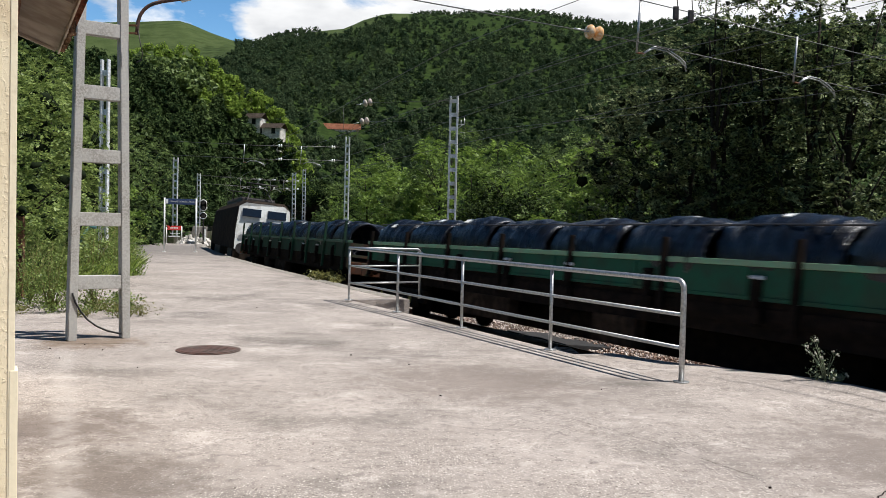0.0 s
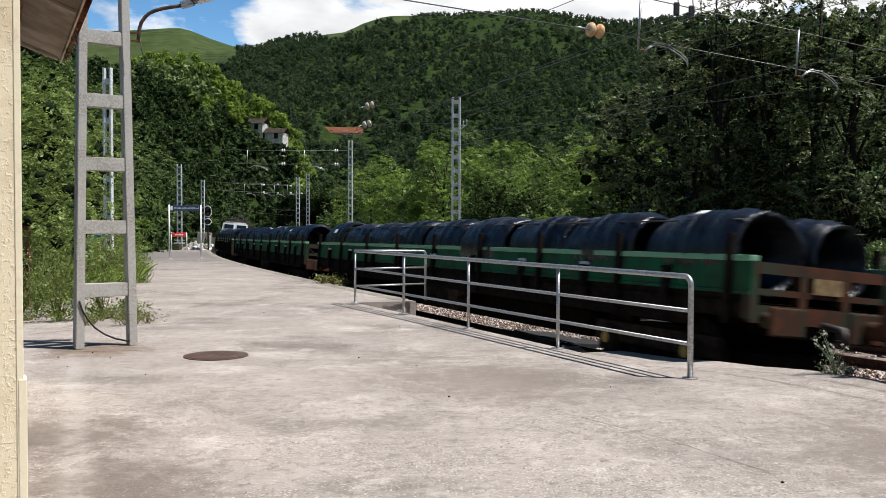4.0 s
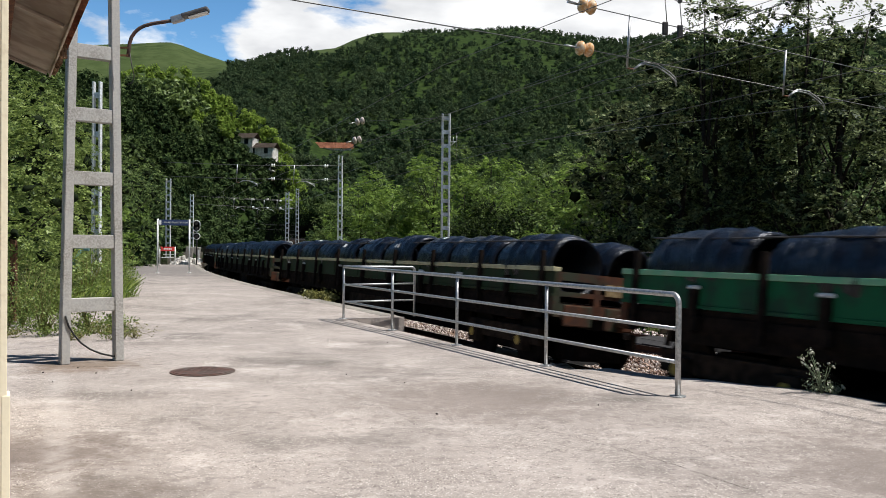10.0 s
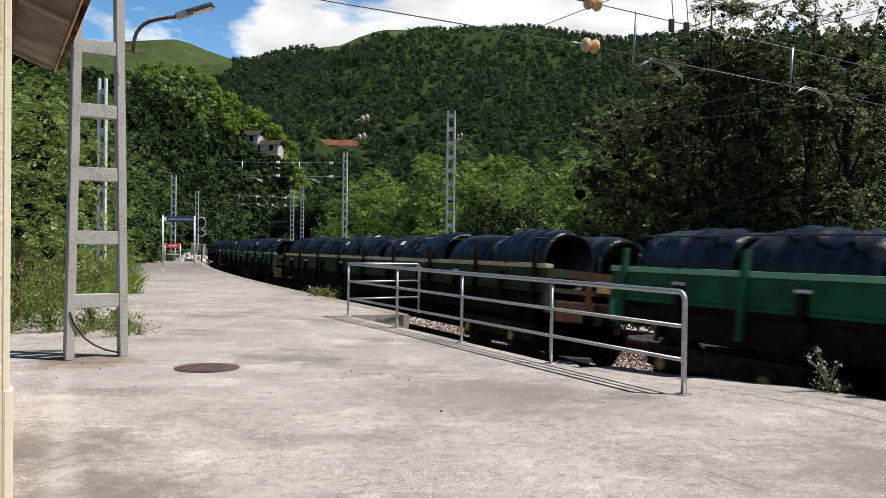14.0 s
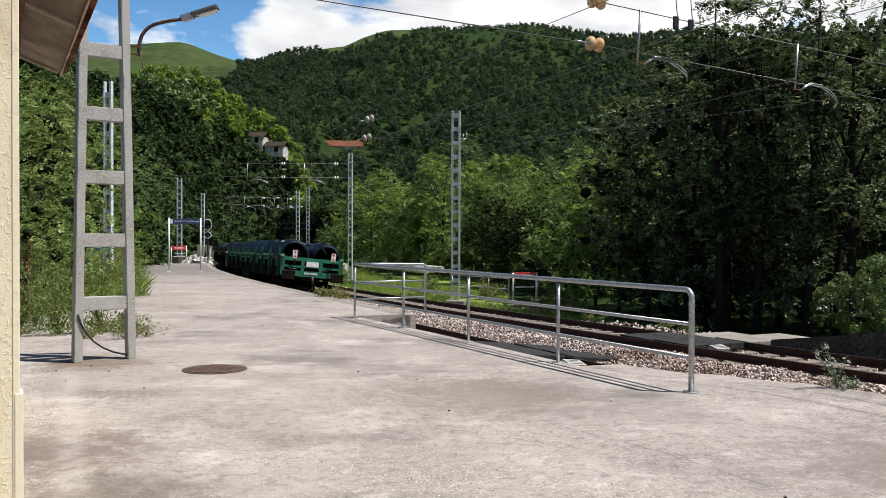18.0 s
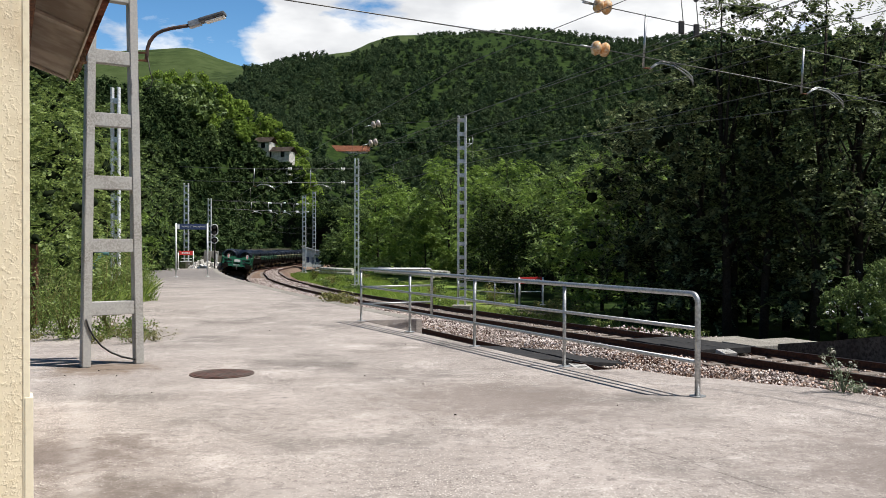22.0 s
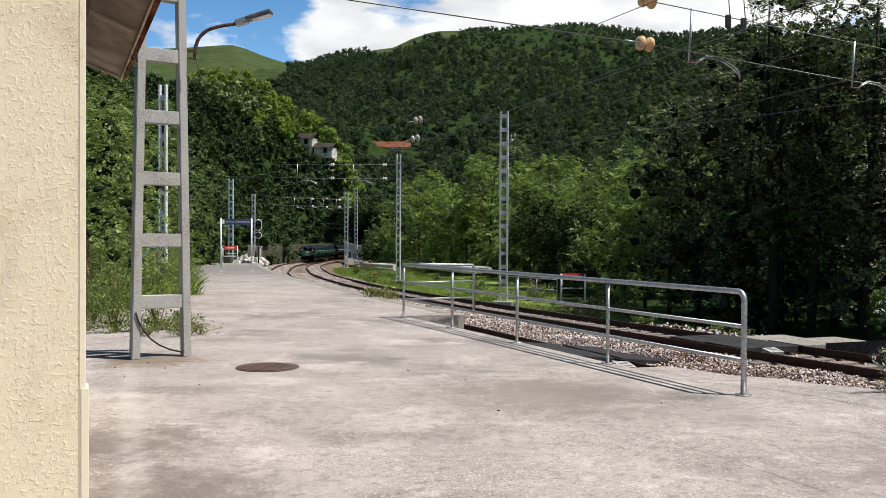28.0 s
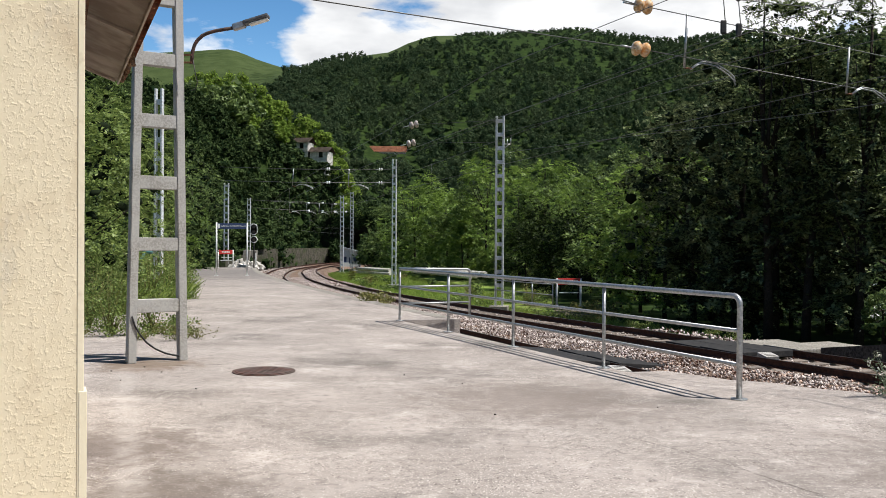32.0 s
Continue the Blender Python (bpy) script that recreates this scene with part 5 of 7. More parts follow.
# the trees' shade round the tunnel mouth is put into this stone's colour
SHADE_STONE = material("shade_dark_stone", (0.020, 0.021, 0.017), 0.97, fine=(0.02, 0.022, 0.015), fine_scale=2.2, broad=(0.03, 0.045, 0.018), broad_scale=0.4, bump=0.08, bump_scale=2.5)
portal = tagged(new("wall_tunnel"), "dark tunnel mouth in a stone face", "tunnel", kind="structure")
S_T = 163.0


def arch(r, x):
    return [(-r - x, -1.0), (-r - x, 3.4)] + [(-(r + x) * math.cos(a), 3.4 + (r + x) * math.sin(a)) for a in (math.pi * k / 12 for k in range(1, 12))] + [(r + x, 3.4), (r + x, -1.0)]


bm = NOBM()
inner, outer = arch(2.6, 0), [(-9, -1.5), (-9, 3.4), (-8.5, 7.2), (-7, 8.2), (-5, 8.4), (-3, 8.5), (-1, 8.5), (0, 8.5), (1, 8.5), (3, 8.5), (5, 8.4), (7, 8.2), (8.5, 7.2), (9, 3.4), (9, -1.5)]
m = line_pose(S_T)
for y in (0.0, 0.8):
    a = [bm.verts.new(m @ Vector((x, y, z))) for x, z in inner]
    b = [bm.verts.new(m @ Vector((x, y, z))) for x, z in outer]
    for k in range(len(a) - 1):
        bm.faces.new((a[k], a[k + 1], b[k + 1], b[k]))
bmesh.ops.recalc_face_normals(bm, faces=bm.faces[:])
part("face", bm, SHADE_STONE, portal)
bm = NOBM()
rings = []
for k in range(12):
    mm = line_pose(S_T + k * 6)
    rings.append([bm.verts.new(mm @ Vector((x, 0, z))) for x, z in inner])
for a, b in zip(rings, rings[1:]):
    for k in range(len(a) - 1):
        bm.faces.new((a[k], a[k + 1], b[k + 1], b[k]))
bm.faces.new(rings[-1])
bmesh.ops.solidify(bm, geom=bm.faces[:], thickness=0.4)
part("lining", bm, BLACK, portal, "near-black tunnel lining")

def creepers():
    g = np.random.default_rng(163)
    n = 120
    x, up = -9.5 + 19 * g.random(n), g.random(n)
    z = np.where(np.abs(x) < 4.2, 6.6 + 3.6 * up, 2.2 + 7.6 * up)
    mm = line_pose(S_T)
    c = np.array([tuple(mm @ Vector((a, -0.5 - 0.8 * g.random(), b))) for a, b in zip(x, z)])
    v, f = leaf_cloud(c, 0.5 + 0.7 * g.random(n), 9000, 0.16, 164)
    tagged(new("creepers", mesh_np("creepers", v, f, LEAF_SPUR)), "dark creepers hanging over the tunnel's stone face", "creepers", kind="stuff")


shed = thing("line_hut", "small white lineside hut with a grey lean-to roof and painted scrawls", "hut", Matrix.Translation((-20.35, 141, -2.2)) @ Matrix.Rotation(radians(6), 4, "Z"))
bm = NOBM()
box(bm, -1.6, 1.6, 0, 3.5, 0, 2.5)
for v in bm.verts:
    if v.co.z > 2:
        v.co.z += 0.55 if v.co.x < 0 else -0.3
part("wall", bm, WHITE, shed)
bm = NOBM()
box(bm, -1.9, 2.0, -0.3, 3.8, 2.5, 2.62)
for v in bm.verts:
    v.co.z += 0.05 - v.co.x * 0.27 + 0.15
part("roof", bm, GALV, shed, "grey sheet roof")
for x, z, w, h in ((-1.1, 0.7, 0.5, 0.9), (-0.2, 0.5, 0.35, 1.0), (0.5, 0.8, 0.6, 0.7)):
    bm = NOBM()
    box(bm, x, x + w, -0.012, -0.003, z, z + h)
    part("scrawl", bm, NAVY, shed, "dark painted scrawl")


POST_WHITE = material("weathered_post", (0.62, 0.60, 0.55), 0.9, fine=(0.36, 0.33, 0.28), fine_scale=3, broad=(0.45, 0.42, 0.36), broad_scale=0.7)


def stack(name, label, a, b, n, r, mat):
    """Long posts lying side by side on the grass."""
    ob = thing(name, label, "stack")
    a, b = Vector(a), Vector(b)
    side = Vector((b.y - a.y, a.x - b.x, 0)).normalized()
    for k in range(n):
        bm = NOBM()
        q = side * (r * 2.1 * (k % 3)) + Vector((0, 0, r * 1.9 * (k // 3)))
        e, f = 0.55 * ((k * 7) % 5 - 2), 0.22 * ((k * 3) % 4 - 1.5)
        tube(bm, [a + q + (b - a).normalized() * e + side * f, b + q + (b - a).normalized() * e * 1.6 - side * f], r * (0.85 + 0.1 * (k % 4)), 8)
        part("post", bm, mat, ob)
    return ob


stack("post_stack", "pale concrete posts stacked on the grass", (-0.6, 75.6, -1.25), (-6.6, 90, -1.3), 6, 0.17, POST_WHITE)
stack("post_stack", "pale concrete posts stacked on the grass", (-8.5, 85.0, -1.35), (-13.0, 93, -1.45), 5, 0.17, POST_WHITE)

HOUSE_WHITE = material("white_render", (0.62, 0.60, 0.56), 0.9, fine=(0.4, 0.38, 0.34), fine_scale=1.2)


def house(foot, turn, w, d, h, label, storeys=1):
    ob = thing("house", label, "house", Matrix.Translation(foot) @ Matrix.Rotation(turn, 4, "Z"))
    bm = NOBM()
    box(bm, -w / 2, w / 2, 0, d, -3, h)
    part("wall", bm, HOUSE_WHITE, ob, "white rendered wall")
    bm = NOBM()
    e = 0.5
    rid = h + d * 0.27
    vs = [bm.verts.new(p) for p in ((-w / 2 - e, -e, h - 0.15), (w / 2 + e, -e, h - 0.15), (w / 2 + e, d / 2, rid), (-w / 2 - e, d / 2, rid), (w / 2 + e, d + e, h - 0.15), (-w / 2 - e, d + e, h - 0.15))]
    bm.faces.new(vs[:4]), bm.faces.new((vs[3], vs[2], vs[4], vs[5]))
    bmesh.ops.solidify(bm, geom=bm.faces[:], thickness=0.18)
    part("roof", bm, TILE if w > 10 else TILE_OLD, ob, "red tiled roof" if w > 10 else "grey-brown tiled roof")
    n = max(2, int(w / 2.6))
    for k in range(n):
        x = -w / 2 + w * (k + 0.5) / n
        bm = NOBM()
        box(bm, x - 0.45, x + 0.45, -0.03, 0.02, h * 0.42, h * 0.42 + 1.2)
        win = part("window", bm, GLASS_DARK, ob)
        bm = NOBM()
        box(bm, x - 0.55, x + 0.55, -0.10, -0.02, h * 0.42 - 0.1, h * 0.42)
        part("sill", bm, CONCRETE_OLD, win)


for az, r, turn, w, d, h, label in ((-11.75, 200, -8, 5.6, 4.4, 2.5, "white house with a brown roof among the trees on the slope"), (-10.55, 199, -8, 6.0, 4.2, 2.3, "white house with a brown roof among the trees on the slope"),
                                    (-6.05, 318, 5, 15.5, 9, 3.2, "long house with a red tiled roof high on the hillside")):
    hx, hy = polar(az, r)
    house((hx, hy, gz(hx, hy) + ((0.2 if az < -11 else 0.9) if r < 210 else -3.0)), radians(turn), w, d, h, label)


# ---- trees and undergrowth ----
def leaf_cloud(centres, radii, count, size, seed, loose=0.55):
    """Leaves as small folded blades scattered in balls round the centres. Returns vertices and faces."""
    g = np.random.default_rng(seed)
    n = len(centres)
    w = radii ** 2
    pick = g.choice(n, count, p=w / w.sum())
    d = g.normal(size=(count, 3))
    d /= np.linalg.norm(d, axis=1, keepdims=True)
    rad = radii[pick][:, None] * (0.45 + 0.6 * g.random((count, 1)) ** 0.6)
    p = centres[pick] + d * rad * np.array([1, 1, 0.85])
    # blades lie roughly across the outward direction, leaning at random
    nrm = d * 0.9 + g.normal(size=(count, 3)) * loose + np.array([0, 0, 0.3])
    nrm /= np.linalg.norm(nrm, axis=1, keepdims=True)
    a = np.cross(nrm, g.normal(size=(count, 3)))
    a /= np.linalg.norm(a, axis=1, keepdims=True)
    b = np.cross(nrm, a)
    s = size * (0.6 + 0.8 * g.random((count, 1)))
    v = np.stack([p - a * s, p + b * s * 0.55 + nrm * s * 0.12, p + a * s, p - b * s * 0.55 + nrm * s * 0.12], 1)
    f = np.arange(count * 4).reshape(-1, 4)
    return v.reshape(-1, 3), f


def spray_cloud(c, r, sprays, per, leaf, seed):
    """Leaves set in pairs along short drooping twigs, which stand out from the clumps' upper and outer sides. Returns vertices and faces."""
    g = np.random.default_rng(seed)
    w = r ** 2
    pick = g.choice(len(c), sprays, p=w / w.sum())
    d = g.normal(size=(sprays, 3))
    d[:, 2] = np.abs(d[:, 2]) * np.where(g.random(sprays) < 0.72, 1, -0.6)
    d /= np.linalg.norm(d, axis=1, keepdims=True)
    root = c[pick] + d * r[pick][:, None] * (0.55 + 0.45 * g.random((sprays, 1)))
    ax = d * np.array([1, 1, 0.45]) + g.normal(size=(sprays, 3)) * 0.35 + np.array([0, 0, -0.12])
    ax /= np.linalg.norm(ax, axis=1, keepdims=True)
    up = np.array([0, 0, 1.0]) + d * 0.55 + g.normal(size=(sprays, 3)) * 0.3
    side = np.cross(up, ax)
    side /= np.linalg.norm(side, axis=1, keepdims=True)
    up = np.cross(ax, side)
    k = np.arange(per)
    u = (k // 2 + 0.6) / (per / 2)
    flip = np.where(k % 2, 1.0, -1.0)
    long = leaf * (3.4 + 1.8 * g.random((sprays, 1)))
    mid = (root[:, None] + ax[:, None] * (u[None] * long)[..., None] - np.array([0, 0, 1.0]) * (0.22 * u ** 2 * long)[..., None]
           + side[:, None] * (flip * leaf * (1.25 - 0.7 * u))[None, :, None])
    a = ax[:, None] * 0.55 + side[:, None] * flip[None, :, None] * 0.8 + g.normal(size=(sprays, per, 3)) * 0.22
    a /= np.linalg.norm(a, axis=2, keepdims=True)
    n = up[:, None] + g.normal(size=(sprays, per, 3)) * 0.28
    b = np.cross(n, a)
    b /= np.linalg.norm(b, axis=2, keepdims=True)
    q = leaf * (0.65 + 0.6 * g.random((sprays, per, 1)))
    fold = n * q * 0.14
    v = np.stack([mid - a * q, mid + b * q * 0.5 + fold, mid + a * q, mid - b * q * 0.5 + fold], 2)
    return v.reshape(-1, 3), np.arange(sprays * per * 4).reshape(-1, 4)


def crown_clumps(g, height, spread, base, n, top=0.8):
    """Centres and sizes of the leaf clumps of one crown."""
    c, r = [], []
    for _ in range(n):
        u = g.random()
        z = base + (height - base) * u
        w = spread * math.sqrt(max(0.05, 1 - (abs(u - 0.42) / 0.62) ** 2)) * (0.35 + 0.65 * math.sqrt(g.random()))
        a = g.random() * 2 * math.pi
        c.append((w * math.cos(a), w * math.sin(a), z))
        r.append(spread * (0.13 + 0.15 * g.random()))
    return np.array(c), np.array(r)


def make_tree(foot, height, spread, leaves, size, mat, seed, label, base=0.25, clumps=34, name="tree", category="tree", group="", heart=0.36, twig=0):
    g = np.random.default_rng(seed)
    ob = thing(name, label, category, Matrix.Translation(foot), group)
    c, r = crown_clumps(g, height - spread * 0.15, spread, height * base, clumps)
    bm = NOBM()
    lean = g.normal(size=2) * 0.04 * height
    tr = max(0.04, height * 0.012)
    trunk = [(lean[0] * k * k, lean[1] * k * k, height * 0.82 * k - 0.3 * (1 - k)) for k in (0, 0.25, 0.5, 0.75, 1)]
    tube(bm, trunk, tr, 8, radii=[tr * q for q in (1.25, 1, 0.75, 0.5, 0.2)])
    for i in range(0, len(c), 7):
        k = min(0.9, max(0.15, (c[i][2] / height) * 0.75))
        p0 = Vector((lean[0] * k * k, lean[1] * k * k, height * 0.82 * k))
        p1 = Vector(c[i])
        mid = p0.lerp(p1, 0.5) + Vector((0, 0, -0.05 * height * 0.3))
        tube(bm, [p0, mid, p1], tr * 0.3, 5, radii=[tr * 0.4, tr * 0.28, tr * 0.1])
    part("trunk", bm, BARK, ob)
    v, f = spray_cloud(c, r, leaves // twig, twig, size, seed + 1) if twig else leaf_cloud(c, r, leaves, size, seed + 1)
    n = 2 * len(f)
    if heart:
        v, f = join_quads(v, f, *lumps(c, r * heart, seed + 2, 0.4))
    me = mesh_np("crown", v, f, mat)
    # the hearts are coloured near-black for the shade inside the crown
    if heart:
        me.materials.append(CROWN_SHADE)
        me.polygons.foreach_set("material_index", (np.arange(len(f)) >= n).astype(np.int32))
    part("crown", me, None, ob)
    return ob


def tree_at(az, r, el, spread, leaves, size, mat, seed, label, base=0.2, clumps=34, group="", name="tree", heart=0.36, twig=0):
    """A tree whose top stands el degrees above the eye's level."""
    x, y = polar(az, r)
    z = gz(x, y)
    top = 1.6 + r * math.tan(radians(el))
    return make_tree((x, y, z), top - z, spread, leaves, size, mat, seed, label, base, clumps, group=group, name=name, heart=heart, twig=twig)


def lumps(c, r, seed, rough=0.22, fine=1, burst=0.0):
    """Rough hearts of leaf clumps, which shade what lies behind them; burst tears them into single sprays. Returns vertices and faces."""
    g = np.random.default_rng(seed)
    bm = NOBM()
    bmesh.ops.create_icosphere(bm, subdivisions=fine, radius=1.0)
    base = np.array([v.co[:] for v in bm.verts])
    tri = np.array([[v.index for v in f.verts] for f in bm.faces])
    bm.free()
    n, k = len(c), len(base)
    turn = g.random(n) * 6.28
    cs, sn = np.cos(turn)[:, None], np.sin(turn)[:, None]
    q = base[None] * (1 + rough * g.normal(size=(n, k, 1)))
    q = np.stack([q[..., 0] * cs - q[..., 1] * sn, q[..., 0] * sn + q[..., 1] * cs, q[..., 2] * (0.75 + 0.3 * g.random((n, 1)))], -1)
    v = c[:, None, :] + q * r[:, None, None]
    f = (tri[None] + (np.arange(n) * k)[:, None, None]).reshape(-1, 3)
    v = v.reshape(-1, 3)
    if burst:
        size = np.repeat(r, len(tri))[:, None, None]
        v = (v[f] + g.normal(size=(len(f), 3, 3)) * size * burst).reshape(-1, 3)
        f = np.arange(len(v)).reshape(-1, 3)
    return v, f


def join_quads(v, f, v2, f2):
    """Leaves (quads) and hearts (triangles) as one set of triangles."""
    t = np.concatenate([f[:, [0, 1, 2]], f[:, [0, 2, 3]]])
    return np.vstack([v, v2]), np.vstack([t, f2 + len(v)])


def hillside(name, label, mat, n, r0, r1, a0, a1, size, clumps, per, blade, seed, keep=None, power=1.0, fine=1, burst=0.11, fat=1.0, shrink=(430, 520, 0.62), core=0.92):
    """A wood seen from afar: many crowns of leafy clumps, joined."""
    g = np.random.default_rng(seed)
    az = np.radians(a0 + (a1 - a0) * g.random(n))
    r = r0 + (r1 - r0) * g.random(n) ** power
    x, y = r * np.sin(az), r * np.cos(az)
    ok = keep(x, y, r, np.degrees(az)) if keep is not None else np.ones(n, bool)
    x, y = x[ok], y[ok]
    z = np.concatenate([ground_z(x[i:i + 2000], y[i:i + 2000]) for i in range(0, len(x), 2000)])
    m = len(x)
    h = size * (0.6 + 0.7 * g.random(m) ** 1.4) * np.interp(np.hypot(x, y), shrink[:2], [1.0, shrink[2]])
    c = np.empty((m, clumps, 3))
    rad = np.empty((m, clumps))
    for j in range(clumps):
        u = (j + 0.5) / clumps
        w = h * 0.42 * (1.05 - u) ** 0.6 * np.sqrt(g.random(m))
        t = g.random(m) * 6.28
        c[:, j, 0], c[:, j, 1] = x + w * np.cos(t), y + w * np.sin(t)
        c[:, j, 2] = z + h * (0.28 + 0.68 * u)
        rad[:, j] = fat * h * (0.17 + 0.13 * g.random(m)) * (1.15 - 0.35 * u)
    c, rad = c.reshape(-1, 3), rad.reshape(-1)
    v, f = leaf_cloud(c, rad * 1.12, m * per, blade, seed + 1, 0.5)
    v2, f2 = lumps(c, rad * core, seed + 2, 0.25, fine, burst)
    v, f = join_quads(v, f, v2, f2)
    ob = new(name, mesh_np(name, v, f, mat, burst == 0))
    return tagged(ob, label, "woods", kind="stuff")


def off_line(x, y, least):
    sel = LINE[(LINE_S > -230) & (LINE_S < 166)][::6]
    d2 = np.min((np.asarray(x)[..., None] - sel[:, 0] - 1.5) ** 2 + (np.asarray(y)[..., None] - sel[:, 1]) ** 2, axis=-1)
    return d2 > np.asarray(least) ** 2


def clear_of_houses(az, r):
    return ~(((az > -12.6) & (az < -9.2) & (r > 184) & (r < 208)) | ((az > -7.7) & (az < -4.3) & (r > 298) & (r < 322)))


def keep_main(x, y, r, az):
    return ~((az < -12.5) & (r > 420)) & clear_of_houses(az, r) & ~((az > -8.6) & (az < -1.4) & (r > np.interp(az, [-8.6, -6.5, -1.4], [512, 470, 486])))


def keep_slope(x, y, r, az):
    return off_line(x, y, np.where(r > 160, 2.5, 8.0)) & clear_of_houses(az, r) & ~((az > -12.4) & (az < -9.2) & (r > 158) & (r < 208)) & ~((az > -17.2) & (az < -5) & (r < 122)) & ~((az > -6) & (r < 150)) & ~((az < -17) & (r < 70))


hillside("hill_woods", "dense green broadleaf woods covering the hillside", LEAF_HILL, 6000, 225, 526, -19.5, 16, 4.8, 3, 38, 0.42, 11, keep_main, 0.72, 1, 0.2, 1.25, (430, 520, 0.62), 0.55)
hillside("hill_woods", "dense green broadleaf woods covering the hillside", LEAF_HILL, 700, 225, 526, 16, 40, 7.0, 4, 40, 0.6, 12, keep_main, 0.72, 1, 0.2, 1.2, (430, 520, 0.62), 0.6)
hillside("slope_woods", "dark green woods on the slope beside the line", LEAF_SPUR, 760, 66, 235, -25, -3, 6.0, 8, 170, 0.20, 21, keep_slope, 0.8, 1, 0.15, 0.9, (150, 182, 0.5), 0.58)
hillside("slope_woods", "dark green woods on the slope beside the line", LEAF_SPUR, 300, 118, 190, -18.5, -9.0, 4.8, 8, 150, 0.19, 22, keep_slope, 1.0, 1, 0.15, 0.9, (150, 182, 0.5), 0.58)
hillside("slope_woods", "dark green woods on the slope beside the line", LEAF_SPUR, 170, 138, 196, -18.0, -12.5, 4.6, 8, 150, 0.20, 24, None, 1.0, 1, 0.15, 0.9, (150, 196, 0.7), 0.58)
hillside("slope_bushes", "low dark bushes on the bank below the houses", LEAF_SPUR, 420, 145, 194, -13.2, -8.7, 3.0, 4, 60, 0.2, 23, lambda x, y, r, az: off_line(x, y, 7.0), 1.0, 1)
hillside("crest_trees", "row of bright green trees along the crest of the spur", LEAF_MID, 44, 180, 194, -18.5, -14.2, 4.8, 8, 120, 0.24, 25,
         lambda x, y, r, az: off_line(x, y, 13.0) & clear_of_houses(az, r), 1.0, 2)

hillside("crest_trees", "row of bright green trees along the crest of the spur", LEAF_CREST, 46, 184, 212, -14.4, -7.8, 5.0, 9, 150, 0.22, 27,
         lambda x, y, r, az: ~((az > -12.6) & (az < -9.2) & (r < 203)), 1.0, 2, 0.12, 0.85, (430, 520, 0.6), 0.75)

hillside("slope_bushes", "low bushes and creepers hanging over the retaining wall", LEAF_SPUR, 900, 80, 165, -20, -8.5, 1.9, 4, 40, 0.16, 29,
         lambda x, y, r, az: off_line(x, y, 7.2) & ~off_line(x, y, 11.0) & (az < np.interp(r, [80, 165], [-14.5, -9.5])), 1.0, 1)

S_BRIGHT = "bright green broadleaf tree beside the railway"
S_DARK = "tall dark broadleaf tree shading the far side of the tracks"
S_LEFT = "leafy green tree behind the platform"
k = 100
# those in LEAF_SHADE are near-black, coloured for the shade below the canopy
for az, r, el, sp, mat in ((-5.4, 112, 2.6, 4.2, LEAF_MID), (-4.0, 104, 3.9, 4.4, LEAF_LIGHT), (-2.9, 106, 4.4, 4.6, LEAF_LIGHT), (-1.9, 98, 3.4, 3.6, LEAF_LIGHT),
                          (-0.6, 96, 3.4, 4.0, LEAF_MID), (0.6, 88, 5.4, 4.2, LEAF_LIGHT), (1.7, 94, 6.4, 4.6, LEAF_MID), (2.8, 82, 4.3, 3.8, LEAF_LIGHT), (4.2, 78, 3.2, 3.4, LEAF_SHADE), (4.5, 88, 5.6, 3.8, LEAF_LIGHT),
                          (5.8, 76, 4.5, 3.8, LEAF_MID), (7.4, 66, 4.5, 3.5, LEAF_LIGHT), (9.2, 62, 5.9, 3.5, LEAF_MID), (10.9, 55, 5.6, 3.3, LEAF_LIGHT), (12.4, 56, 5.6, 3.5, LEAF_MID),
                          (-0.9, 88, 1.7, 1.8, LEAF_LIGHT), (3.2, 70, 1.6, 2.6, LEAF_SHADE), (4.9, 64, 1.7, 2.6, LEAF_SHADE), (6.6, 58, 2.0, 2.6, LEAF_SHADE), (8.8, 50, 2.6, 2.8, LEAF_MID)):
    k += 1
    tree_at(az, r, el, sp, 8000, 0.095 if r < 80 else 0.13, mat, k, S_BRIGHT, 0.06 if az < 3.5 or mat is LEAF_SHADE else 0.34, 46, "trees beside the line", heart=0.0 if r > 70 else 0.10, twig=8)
# bushes added to darken the ground behind, their shade put into leaf colour
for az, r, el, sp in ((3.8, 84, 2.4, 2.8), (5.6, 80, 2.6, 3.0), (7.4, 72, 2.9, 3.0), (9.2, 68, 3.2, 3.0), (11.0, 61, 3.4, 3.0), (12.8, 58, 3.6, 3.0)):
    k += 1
    tree_at(az, r, el, sp, 3600, 0.12, LEAF_SHADE, k, "dark bush whose leaf colour holds the shade under the trees", 0.02, 34, "bushes under the trees", "bush", heart=0.6)
